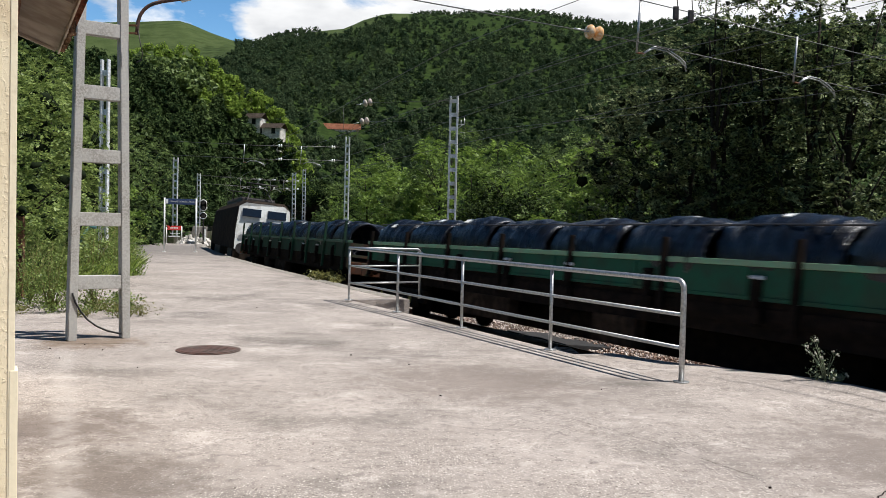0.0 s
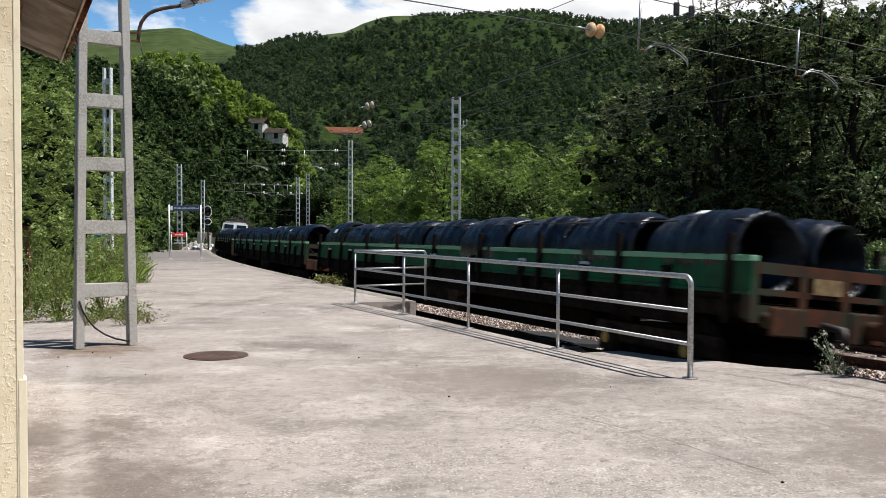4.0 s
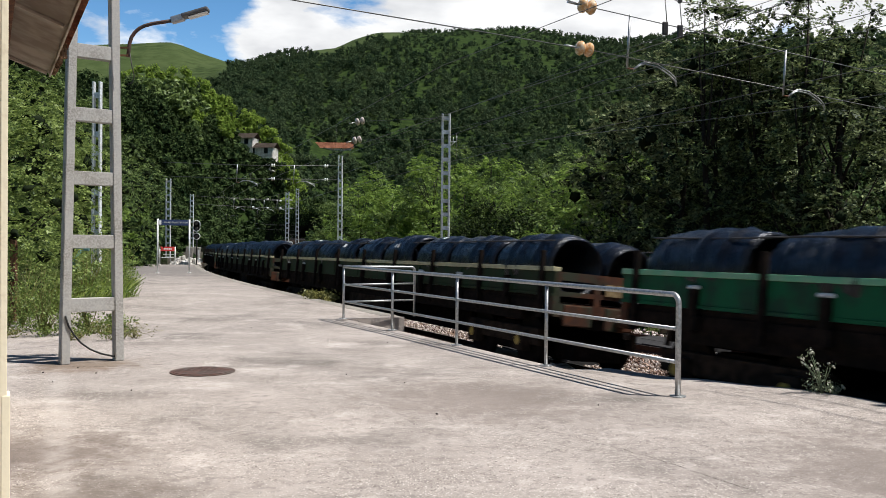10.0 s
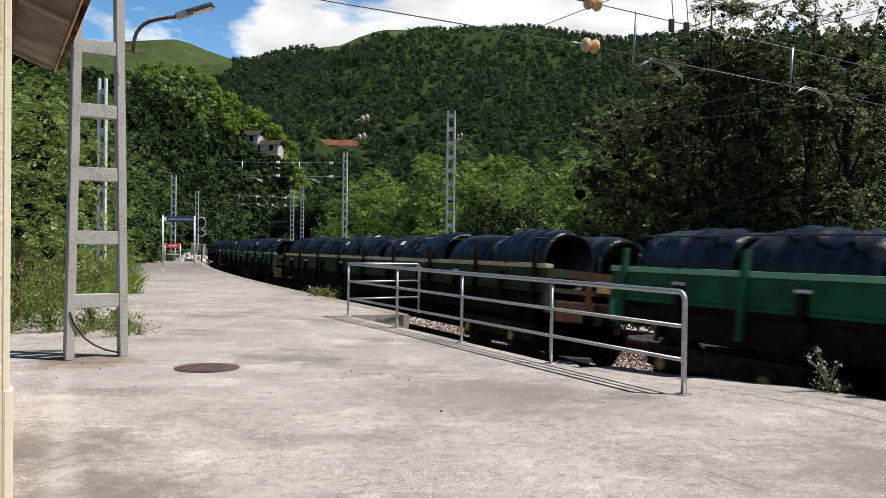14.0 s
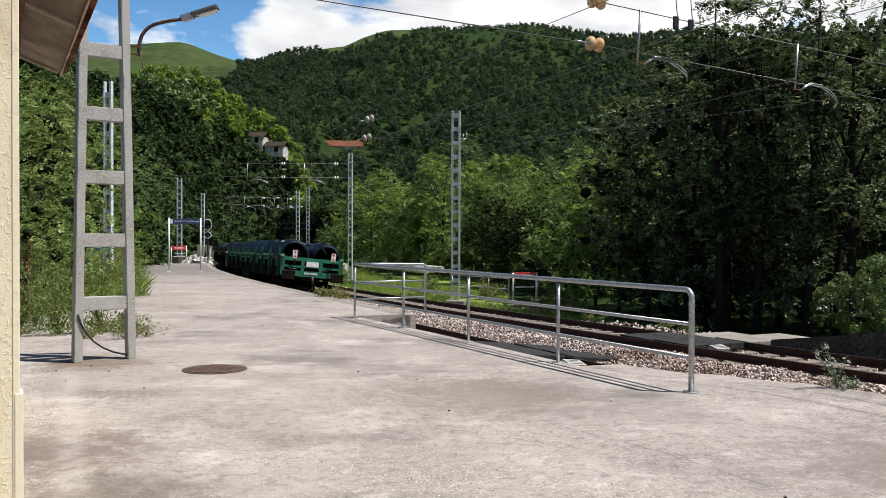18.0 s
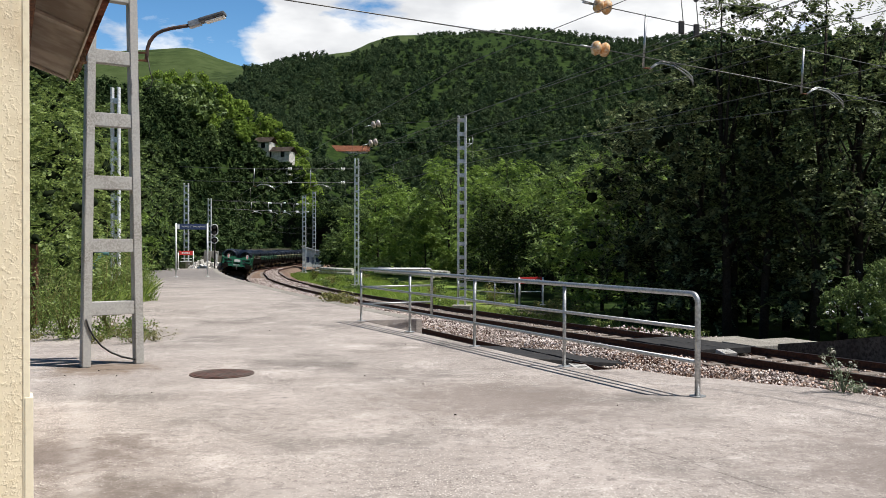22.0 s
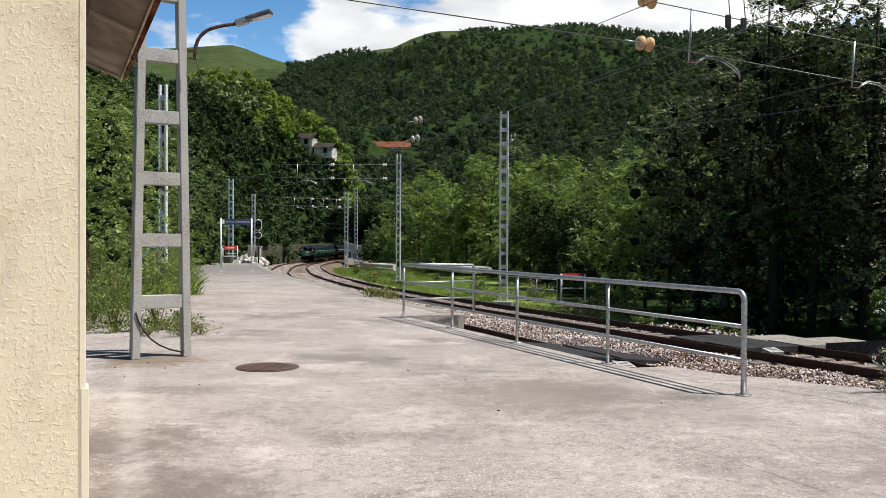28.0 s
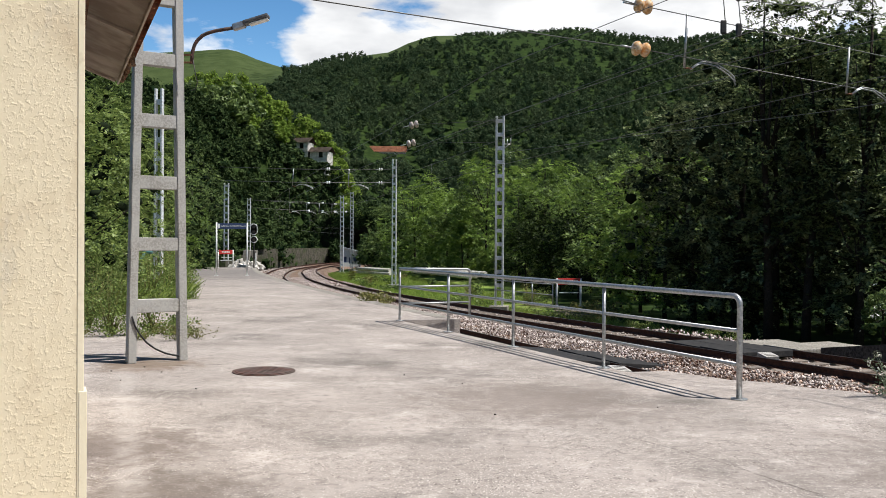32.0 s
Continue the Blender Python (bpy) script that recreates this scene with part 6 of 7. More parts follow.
# low trees take the darker leaf copy in place of shade from above
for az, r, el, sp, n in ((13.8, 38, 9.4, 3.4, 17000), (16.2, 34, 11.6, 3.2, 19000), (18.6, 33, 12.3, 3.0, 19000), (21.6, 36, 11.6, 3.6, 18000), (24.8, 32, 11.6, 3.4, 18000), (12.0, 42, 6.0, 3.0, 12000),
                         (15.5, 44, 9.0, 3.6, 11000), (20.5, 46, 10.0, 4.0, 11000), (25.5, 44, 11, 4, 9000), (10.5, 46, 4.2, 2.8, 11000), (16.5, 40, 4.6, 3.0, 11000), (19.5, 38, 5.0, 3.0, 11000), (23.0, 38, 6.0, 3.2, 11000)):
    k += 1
    tree_at(az, r, el, sp, n, 0.078, (LEAF_DARK if el > 7 else LEAF_SHADED_LOW) if az > 13 else LEAF_LIGHT, k, S_DARK if az > 13 else S_BRIGHT, 0.10 if az > 15 and el > 9 else 0.03, 70, "tall dark trees" if az > 13 else "trees beside the line", heart=0.26 if az > 13 else 0.12, twig=10)
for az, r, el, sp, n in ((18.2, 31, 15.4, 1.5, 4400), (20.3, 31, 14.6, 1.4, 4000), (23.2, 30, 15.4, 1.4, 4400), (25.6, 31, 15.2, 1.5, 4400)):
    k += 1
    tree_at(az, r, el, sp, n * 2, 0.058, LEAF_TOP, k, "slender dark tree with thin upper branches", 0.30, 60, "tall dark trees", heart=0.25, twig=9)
# unseen trees, added right of the view to throw shade on the others
for az, r, el, sp in ((33, 36, 14, 4), (37, 33, 15, 4), (40, 32, 16, 4.5), (47, 34, 16, 4.5), (55, 30, 18, 4.5), (33, 40, 15, 5)):
    k += 1
    tree_at(az, r, el, sp, 4500, 0.14, LEAF_DARK, k, S_DARK, 0.03, 70, "tall dark trees")
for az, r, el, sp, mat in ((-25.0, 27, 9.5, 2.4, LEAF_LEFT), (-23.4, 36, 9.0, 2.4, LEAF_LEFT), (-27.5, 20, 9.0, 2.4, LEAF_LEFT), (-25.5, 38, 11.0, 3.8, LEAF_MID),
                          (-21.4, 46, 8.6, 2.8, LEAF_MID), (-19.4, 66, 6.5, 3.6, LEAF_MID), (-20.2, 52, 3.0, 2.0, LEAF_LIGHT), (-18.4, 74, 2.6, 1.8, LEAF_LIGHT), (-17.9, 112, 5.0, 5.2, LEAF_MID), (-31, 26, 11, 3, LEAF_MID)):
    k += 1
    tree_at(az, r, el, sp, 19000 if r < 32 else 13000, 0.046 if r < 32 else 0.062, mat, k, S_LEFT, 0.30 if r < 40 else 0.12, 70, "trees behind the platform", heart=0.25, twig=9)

# tall trees along the spur's crest, and bushes below the white houses
for k, (az, el, sp) in enumerate(((-18.6, 10.2, 4.0), (-17.6, 10.5, 4.2), (-16.6, 10.7, 4.4), (-15.7, 10.9, 4.6), (-14.9, 10.3, 4.2), (-14.2, 9.8, 4.2), (-13.5, 9.3, 4.0), (-12.8, 9.0, 4.2),
                                  (-12.1, 8.7, 4.0), (-11.4, 8.3, 4.0), (-10.7, 7.8, 3.6), (-10.0, 7.2, 3.4), (-9.2, 6.2, 3.2))):
    tree_at(az, 211 if az > -13 else 203, el, sp, 2400, 0.30, LEAF_CREST, 1200 + 3 * k, "bright green tree on the crest of the spur", 0.08, 40, "trees on the crest")
for k, (az, el) in enumerate(((-12.6, 5.7), (-12.1, 5.5), (-11.6, 5.35), (-11.2, 5.5), (-10.8, 5.25), (-10.4, 5.3), (-10.0, 5.35), (-9.6, 5.2), (-9.2, 5.0))):
    tree_at(az, 193, el, 2.2, 1100, 0.24, LEAF_SPUR, 1260 + 3 * k, "dark bush below the white houses on the slope", 0.05, 24, "bushes below the houses", "bush")

creepers()


# ---- the freight train ----
WAGON_L, PITCH = 19.47, 21.2
GREENS = {"green": material("green_paint", (0.006, 0.085, 0.036), 0.9, 0.1, fine=(0.012, 0.045, 0.026), fine_scale=3, broad=(0.035, 0.045, 0.025), broad_scale=0.9, broad_at=(0.55, 0.8)),
          "pale": material("faded_green_paint", (0.028, 0.070, 0.040), 0.9, 0.1, fine=(0.04, 0.065, 0.036), fine_scale=3, broad=(0.055, 0.042, 0.028), broad_scale=0.9, broad_at=(0.55, 0.8)),
          "teal": material("teal_green_paint", (0.016, 0.085, 0.050), 0.9, 0.1, fine=(0.022, 0.060, 0.038), fine_scale=3, broad=(0.045, 0.042, 0.028), broad_scale=0.9, broad_at=(0.55, 0.8)),
          "deep": material("deep_green_paint", (0.005, 0.038, 0.020), 0.9, 0.0, fine=(0.010, 0.024, 0.014), fine_scale=3, broad=(0.012, 0.014, 0.010), broad_scale=0.9, broad_at=(0.5, 0.75)),
          "olive": material("olive_paint", (0.014, 0.034, 0.013), 0.9, 0.1, fine=(0.022, 0.028, 0.013), fine_scale=3, broad=(0.034, 0.024, 0.013), broad_scale=0.9, broad_at=(0.55, 0.8))}
STRIPES = {"green": material("pale_green_edge", (0.10, 0.30, 0.17), 0.5, fine=(0.16, 0.30, 0.19), fine_scale=5), "pale": material("grey_green_edge", (0.24, 0.33, 0.22), 0.5, fine=(0.2, 0.24, 0.16), fine_scale=5),
           "teal": material("light_green_edge", (0.15, 0.32, 0.19), 0.5, fine=(0.18, 0.27, 0.17), fine_scale=5),
           "deep": material("deep_green_edge", (0.010, 0.075, 0.042), 0.6, fine=(0.02, 0.05, 0.03), fine_scale=5),
           "olive": material("cream_edge", (0.42, 0.40, 0.24), 0.5, fine=(0.3, 0.27, 0.16), fine_scale=5)}
TOP, HALF = 1.77, 1.17
TAG = WHITE
END_RUST = material("rusted_end", (0.075, 0.026, 0.011), 0.88, 0.1, fine=(0.045, 0.021, 0.013), fine_scale=6, broad=(0.03, 0.034, 0.02), broad_scale=1.8, broad_at=(0.44, 0.56))
BOGIE_RUST = material("dusty_brown_steel", (0.034, 0.024, 0.018), 0.95, fine=(0.018, 0.013, 0.010), fine_scale=6, broad=(0.055, 0.038, 0.026), broad_scale=1.6, broad_at=(0.5, 0.7))
END_CREAM = material("weathered_cream", (0.24, 0.17, 0.085), 0.9, fine=(0.14, 0.09, 0.045), fine_scale=9)
TAIL_GREEN = material("brighter_end_green", (0.008, 0.150, 0.078), 0.7, fine=(0.010, 0.11, 0.06), fine_scale=4, broad=(0.03, 0.07, 0.04), broad_scale=2.0, broad_at=(0.55, 0.8))
YELLOW = material("yellow_paint", (0.45, 0.30, 0.04), 0.6, fine=(0.25, 0.16, 0.03), fine_scale=12)


def coil_mesh(seed, length):
    """A coil of wire rod lying along y: uneven turns outside, a round hollow inside, frayed ends."""
    g = np.random.default_rng(seed)
    n, k = 23, 26
    ro, ri = 0.60, 0.47
    prof = []
    for i in range(n):
        u = i / (n - 1)
        prof.append((-length / 2 + length * u, ro * (1.03 - 0.17 * (abs(u - 0.47) * 2) ** 3) + g.normal() * 0.017))
    v, f = [], []
    tw = g.normal(size=(n, k)) * 0.006
    for i, (y, r) in enumerate(prof):
        for j in range(k):
            a = 2 * math.pi * j / k
            rr = r + tw[i][j]
            yy = y + (0.03 * math.sin(3 * a + seed) + g.normal() * 0.012 if i in (0, n - 1) else 0)
            v.append((rr * math.cos(a), yy, rr * math.sin(a) * 0.97))
    for i in (n, 0):
        y = length / 2 if i else -length / 2
        for j in range(k):
            a = 2 * math.pi * j / k
            v.append((ri * math.cos(a), y * 0.985 + g.normal() * 0.012, ri * math.sin(a)))
    for i in range(n - 1):
        for j in range(k):
            f.append((i * k + j, i * k + (j + 1) % k, (i + 1) * k + (j + 1) % k, (i + 1) * k + j))
    a0, a1, o0, o1 = n * k, n * k + k, 0, (n - 1) * k  # a0: ring at +y, a1: ring at -y
    for j in range(k):
        q = (j + 1) % k
        f.append((o1 + j, o1 + q, a0 + q, a0 + j))
        f.append((a0 + j, a0 + q, a1 + q, a1 + j))
        f.append((a1 + j, a1 + q, o0 + q, o0 + j))
    me = mesh_np("coil", np.array(v), np.array(f)[:, ::-1], WIRE_COIL, True)
    return me


COILS = [coil_mesh(40 + k, 1.95) for k in range(5)]


def wheelset(parent, y, r=0.46):
    bm = NOBM()
    tube(bm, [(-0.9, y, r), (0.9, y, r)], 0.075, 8)
    ax = part("wheelset", bm, GRIME, parent)
    for x in (-0.9, 0.77):
        bm = NOBM()
        disc(bm, Matrix.Translation((x, y, r)) @ Matrix.Rotation(radians(90), 4, "Y"), r, 0.13, 24)
        part("wheel", bm, GRIME, ax)


def wagon(style, seed, tail=False, tall=False):
    g = np.random.default_rng(seed)
    paint, edge = GREENS[style], STRIPES[style]
    words = {"green": "bright green", "deep": "deep green", "pale": "faded green", "teal": "grey-green", "olive": "dirty olive-green"}[style]
    ob = thing("flat_wagon", "%s bogie wagon loaded with two rows of black wire coils" % words, "freight wagon", group="wagons of the freight train")
    h = WAGON_L / 2
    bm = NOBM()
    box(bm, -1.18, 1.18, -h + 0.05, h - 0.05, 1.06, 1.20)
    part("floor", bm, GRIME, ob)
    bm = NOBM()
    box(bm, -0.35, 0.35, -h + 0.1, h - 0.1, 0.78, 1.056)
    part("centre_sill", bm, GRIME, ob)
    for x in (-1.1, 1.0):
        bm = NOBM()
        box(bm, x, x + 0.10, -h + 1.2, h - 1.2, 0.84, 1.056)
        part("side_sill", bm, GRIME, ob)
    for sg in (-1, 1):
        bm = NOBM()
        box(bm, sg * HALF - 0.04, sg * HALF + 0.04, -h, h, 1.33, TOP - 0.075, bevel=0.012)
        for k in range(9):
            y = -h + 0.9 + k * (WAGON_L - 1.8) / 8
            box(bm, sg * (HALF + 0.045) - 0.02, sg * (HALF + 0.045) + 0.02, y + 0.5, y + 0.56, 1.34, TOP - 0.1)
        box(bm, sg * HALF - 0.055, sg * HALF + 0.055, -h, h, 1.29, 1.335)
        part("side_board", bm, paint, ob)
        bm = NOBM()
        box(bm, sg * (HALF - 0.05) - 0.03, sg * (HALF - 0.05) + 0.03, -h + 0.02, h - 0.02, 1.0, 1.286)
        part("lower_sill", bm, GRIME, ob, "near-black lower sill")
        bm = NOBM()
        box(bm, sg * HALF - 0.07, sg * HALF + 0.07, -h, h, TOP - 0.075, TOP, bevel=0.012)
        part("top_edge", bm, edge, ob)
        for k in range(9):
            y = -h + 0.35 + k * (WAGON_L - 0.7) / 8
            bm = NOBM()
            box(bm, sg * (HALF + 0.085) - 0.035, sg * (HALF + 0.085) + 0.035, y - 0.045, y + 0.045, 0.92, TOP + (0.55 if tall else 0.26), bevel=0.01)
            part("stake", bm, paint if tall or tail else GRIME, ob)
        for k in range(9):
            y = -h + 1.55 + k * (WAGON_L - 3.1) / 8
            x = sg * (HALF + 0.09)
            bm = NOBM()
            box(bm, x - 0.05, x + 0.05, y - 0.055, y + 0.055, 0.98, 1.54, bevel=0.012)
            box(bm, x - 0.045, x + 0.045, y - 0.11, y + 0.11, 1.02, 1.20, bevel=0.012)
            ratchet = part("ratchet", bm, GRIME, ob)
            # most bars are pale: the highlight on the ratchet's top, put into colour
            bm = NOBM()
            tube(bm, [(x, y - 0.10, 1.565), (x, y + 0.10, 1.565)], 0.026, 8)
            part("handle", bm, MAST_STEEL if k % 3 else GRIME, ratchet, "lashing handle, pale on most ratchets for a highlight")
    for sg in (-1, 1):
        bm = NOBM()
        e = sg * h
        box(bm, -HALF, HALF, min(e, e - sg * 0.10), max(e, e - sg * 0.10), 0.96, 1.18)
        for x in (-1.2, -0.42, 0.30, 1.08):
            box(bm, x, x + 0.12, min(e, e - sg * 0.14), max(e, e - sg * 0.14), 1.0, 1.66)
        box(bm, -HALF, HALF, min(e, e - sg * 0.08), max(e, e - sg * 0.08), 1.56, 1.70)
        box(bm, -HALF, HALF, min(e, e - sg * 0.06), max(e, e - sg * 0.06), 1.30, 1.38)
        part("end_frame", bm, TAIL_GREEN if tail else END_RUST, ob)
        bm = NOBM()
        box(bm, -0.22, 0.26, min(e + sg * 0.004, e + sg * 0.022), max(e + sg * 0.004, e + sg * 0.022), 1.36, 1.56)
        part("end_plate", bm, END_CREAM if not tail else WHITE, ob, "weathered pale lettering plate")
        for x in (-0.95, 0.95):
            bm = NOBM()
            tube(bm, [(x, e, 1.0), (x, e + sg * 0.36, 1.0)], 0.10, 12)
            m = Matrix.Translation((x, e + sg * 0.36, 1.0))
            box(bm, -0.26, 0.26, -0.03, 0.03, -0.17, 0.17, m, 0.02)
            part("buffer", bm, GRIME if tail else END_RUST, ob)
        bm = NOBM()
        tube(bm, [(0, e, 0.98), (0, e + sg * 0.32, 0.95), (0.02, e + sg * 0.38, 0.7)], 0.05, 8)
        part("coupling", bm, DARK, ob)
        bogie = part("bogie", box(box(NOBM(), -1.02, -0.9, sg * (h - 2.1) - 1.4, sg * (h - 2.1) + 1.4, 0.42, 0.72, None, 0.03), 0.9, 1.02, sg * (h - 2.1) - 1.4, sg * (h - 2.1) + 1.4, 0.42, 0.72, None, 0.03), BOGIE_RUST, ob)
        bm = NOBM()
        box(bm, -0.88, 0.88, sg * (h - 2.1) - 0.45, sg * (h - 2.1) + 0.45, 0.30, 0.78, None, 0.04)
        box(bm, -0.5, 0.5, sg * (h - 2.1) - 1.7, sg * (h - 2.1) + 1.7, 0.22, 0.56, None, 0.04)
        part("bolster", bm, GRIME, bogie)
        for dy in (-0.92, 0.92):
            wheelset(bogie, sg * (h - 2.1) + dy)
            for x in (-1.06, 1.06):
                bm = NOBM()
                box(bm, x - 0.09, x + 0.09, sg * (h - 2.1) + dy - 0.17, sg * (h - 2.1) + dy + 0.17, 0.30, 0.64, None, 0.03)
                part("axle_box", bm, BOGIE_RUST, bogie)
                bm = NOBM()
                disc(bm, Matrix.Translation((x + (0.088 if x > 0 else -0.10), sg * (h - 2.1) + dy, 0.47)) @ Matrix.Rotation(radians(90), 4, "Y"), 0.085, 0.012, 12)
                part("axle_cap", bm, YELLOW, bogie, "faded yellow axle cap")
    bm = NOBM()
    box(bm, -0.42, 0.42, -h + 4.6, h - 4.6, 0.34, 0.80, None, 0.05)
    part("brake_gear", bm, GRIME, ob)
    for y, w in ((-3.6, 1.5), (-1.4, 2.3), (1.7, 1.8)):
        bm = NOBM()
        box(bm, 0.55, 1.0, y, y + w, 0.40, 0.86, None, 0.04)
        tube(bm, [(0.5, y + w + 0.5, 0.6), (1.05, y + w + 0.5, 0.6)], 0.2, 12)
        part("air_tank", bm, BOGIE_RUST, ob)
    for x, w in ((-1.0, 1.9), (-1.0, 1.1)):
        bm = NOBM()
        y = g.uniform(-3, 3)
        box(bm, x - 0.12, x + 0.1, y, y + w, 0.42, 0.86, None, 0.03)
        part("equipment_box", bm, BOGIE_RUST, ob)
    n = 9
    step = (WAGON_L - 0.55) / n
    for row in (-1, 1):
        for k in range(n):
            c = part("coil", COILS[int(g.integers(5))], None, ob)
            y = -h + 0.275 + step * (k + 0.5) + g.normal() * 0.03
            fat = 1 + g.normal() * 0.03
            c.matrix_basis = (Matrix.Translation((row * 0.605, y, 1.78 + g.normal() * 0.02)) @ Matrix.Rotation(g.normal() * 0.025, 4, "Z") @ Matrix.Rotation(g.normal() * 0.03, 4, "X")
                              @ Matrix.Rotation(g.random() * 6.28, 4, "Y") @ Matrix.Diagonal((fat, 1.0, fat, 1)))
            if g.random() < 0.55:
                bm = NOBM()
                a = g.uniform(0.45, 1.7)
                m = Matrix.Translation((row * (0.605 + 0.61 * fat * math.cos(a)), y + g.uniform(-0.35, 0.35), c.matrix_basis.translation.z + 0.61 * fat * math.sin(a))) @ Matrix.Rotation((math.pi / 2 - a) * row, 4, "Y")
                box(bm, -0.06, 0.06, -0.09, 0.09, -0.004, 0.014, m)
                part("tag", bm, TAG, ob, "white paper tag")
        bm = NOBM()
        x, z = row * (0.605 + 0.622 * math.cos(0.82)), 1.78 + 0.622 * 0.97 * math.sin(0.82)
        tube(bm, [(x + 0.01 * math.sin(2.1 * q), -h + 0.4 + q * (WAGON_L - 0.8) / 14, z + 0.008 * math.sin(3.3 * q)) for q in range(15)], 0.012, 6)
        part("lashing_cable", bm, DARK, ob, "dark steel lashing cable")
    if tail:
        for x in (-0.72, 0.80):
            m = Matrix.Translation((x, -h - 0.12, 1.80))
            bm = NOBM()
            box(bm, -0.085, 0.085, -0.012, 0.012, -0.15, 0.17, m)
            b = part("tail_board", bm, WHITE, ob, "white tail board with two red triangles")
            bm = NOBM()
            for z0, z1, z2 in ((-0.12, 0.02, 1), (0.14, 0.0, 1)):
                vs = [bm.verts.new(m @ Vector(p)) for p in ((-0.06, -0.016, z0), (0.06, -0.016, z0), (0, -0.016, 0.01))]
                bm.faces.new(vs)
            part("red_mark", bm, RED, b)
            bm = NOBM()
            box(bm, -0.02, 0.02, -0.02, 0.02, -0.45, -0.18, m)
            part("bracket", bm, GRIME, b)
        for k in range(6):
            bm = NOBM()
            box(bm, -0.28 + k * 0.09, -0.22 + k * 0.09, -h - 0.012, -h - 0.004, 1.06, 1.13)
            part("mark", bm, WHITE, ob)
    return ob


LOCO_GREY = material("locomotive_grey", (0.020, 0.017, 0.014), 0.95, 0.0, fine=(0.034, 0.026, 0.020), fine_scale=2.5, broad=(0.012, 0.010, 0.009), broad_scale=0.8)
LOCO_WHITE = material("locomotive_white", (0.66, 0.68, 0.66), 0.4, fine=(0.5, 0.5, 0.47), fine_scale=3)


def locomotive():
    ob = thing("locomotive", "grey electric locomotive with a white cab front and two windscreens", "locomotive")
    L, w = 17.4, 1.42
    h = L / 2
    out = [(-w, 1.0), (w, 1.0), (w + 0.02, 2.2), (w - 0.08, 3.2), (w - 0.42, 3.55), (-w + 0.42, 3.55), (-w + 0.08, 3.2), (-w - 0.02, 2.2)]
    bm = NOBM()
    rings = [[bm.verts.new((x, y, z)) for x, z in out] for y in (-h + 0.5, h - 0.5)]
    for k in range(8):
        bm.faces.new((rings[0][k], rings[0][(k + 1) % 8], rings[1][(k + 1) % 8], rings[1][k]))
    bm.faces.new(rings[0][::-1]), bm.faces.new(rings[1])
    bmesh.ops.recalc_face_normals(bm, faces=bm.faces[:])
    part("body", bm, LOCO_GREY, ob)
    for sg in (-1, 1):
        bm = NOBM()
        a = [bm.verts.new((x * 1.003, sg * (h - 0.5), z + 0.003)) for x, z in out]
        b = [bm.verts.new((x * 0.96, sg * (h - (0.02 if z < 2.3 else 0.28)), min(z, 3.42))) for x, z in out]
        for k in range(8):
            bm.faces.new((a[k], a[(k + 1) % 8], b[(k + 1) % 8], b[k]))
        bmesh.ops.recalc_face_normals(bm, faces=bm.faces[:])
        part("nose", bm, LOCO_GREY, ob)
        bm = NOBM()
        b = [bm.verts.new((x * 0.955, sg * (h - (0.015 if z < 2.3 else 0.275)), min(z, 3.41))) for x, z in out]
        bm.faces.new(b[::sg])
        bmesh.ops.solidify(bm, geom=bm.faces[:], thickness=0.05)
        cab = part("cab_front", bm, LOCO_WHITE, ob, "white cab front")
        for x in (-0.64, 0.64):
            bm = NOBM()
            q = sg * (h + 0.0)
            box(bm, x - 0.47, x + 0.47, -0.03, 0.03, -0.21, 0.21, Matrix.Translation((0, sg * (h - 0.14), 2.90)) @ Matrix.Rotation(radians(13) * sg, 4, "X"), 0.015)
            part("windscreen", bm, GLASS_DARK, cab)
        for x in (-1.05, 1.05):
            bm = NOBM()
            disc(bm, Matrix.Translation((x, sg * (h - 0.03), 1.62)) @ Matrix.Rotation(radians(90) * sg, 4, "X"), 0.15, 0.06, 16)
            part("headlamp", bm, GALV, cab)
            bm = NOBM()
            tube(bm, [(x, sg * (h - 0.1), 1.06), (x, sg * (h + 0.5), 1.06)], 0.12, 12)
            disc(bm, Matrix.Translation((x, sg * (h + 0.5), 1.06)) @ Matrix.Rotation(radians(-90) * sg, 4, "X"), 0.28, 0.04, 16)
            part("buffer", bm, DARK, ob)
        bm = NOBM()
        box(bm, -1.4, 1.4, sg * (h - 0.35) - 0.3, sg * (h - 0.35) + 0.3, 0.45, 1.05, None, 0.04)
        part("snow_plough", bm, LOCO_GREY, ob)
        bogie = part("bogie", box(NOBM(), -1.2, 1.2, sg * 5.2 - 2.3, sg * 5.2 + 2.3, 0.45, 0.95, None, 0.05), DARK, ob)
        for dy in (-1.5, 0, 1.5):
            wheelset(bogie, sg * 5.2 + dy, 0.55)
        z = 3.6
        y = sg * 5.4
        for p in (((-0.7, y - 0.5, z), (-0.5, y + 0.6, z + 0.55)), ((0.7, y - 0.5, z), (0.5, y + 0.6, z + 0.55)), ((-0.5, y + 0.6, z + 0.55), (-0.6, y - 0.6, z + 0.95)),
                  ((0.5, y + 0.6, z + 0.55), (0.6, y - 0.6, z + 0.95)), ((-0.85, y - 0.6, z + 0.97), (0.85, y - 0.6, z + 0.97)), ((-0.7, y - 0.5, z), (0.7, y - 0.5, z))):
            bm = NOBM()
            tube(bm, p, 0.035, 6)
            part("pantograph_bar", bm, DARK, ob)
    bm = NOBM()
    box(bm, -0.9, 0.9, -5, 5, 3.52, 3.80, None, 0.05)
    for k in range(8):
        box(bm, -0.95, 0.95, -4.6 + k * 1.25, -4.3 + k * 1.25, 3.78, 3.86)
    part("roof_equipment", bm, DARK, ob)
    return ob


STYLES = ("green", "olive", "green", "olive", "olive", "pale", "green", "green", "teal", "deep")
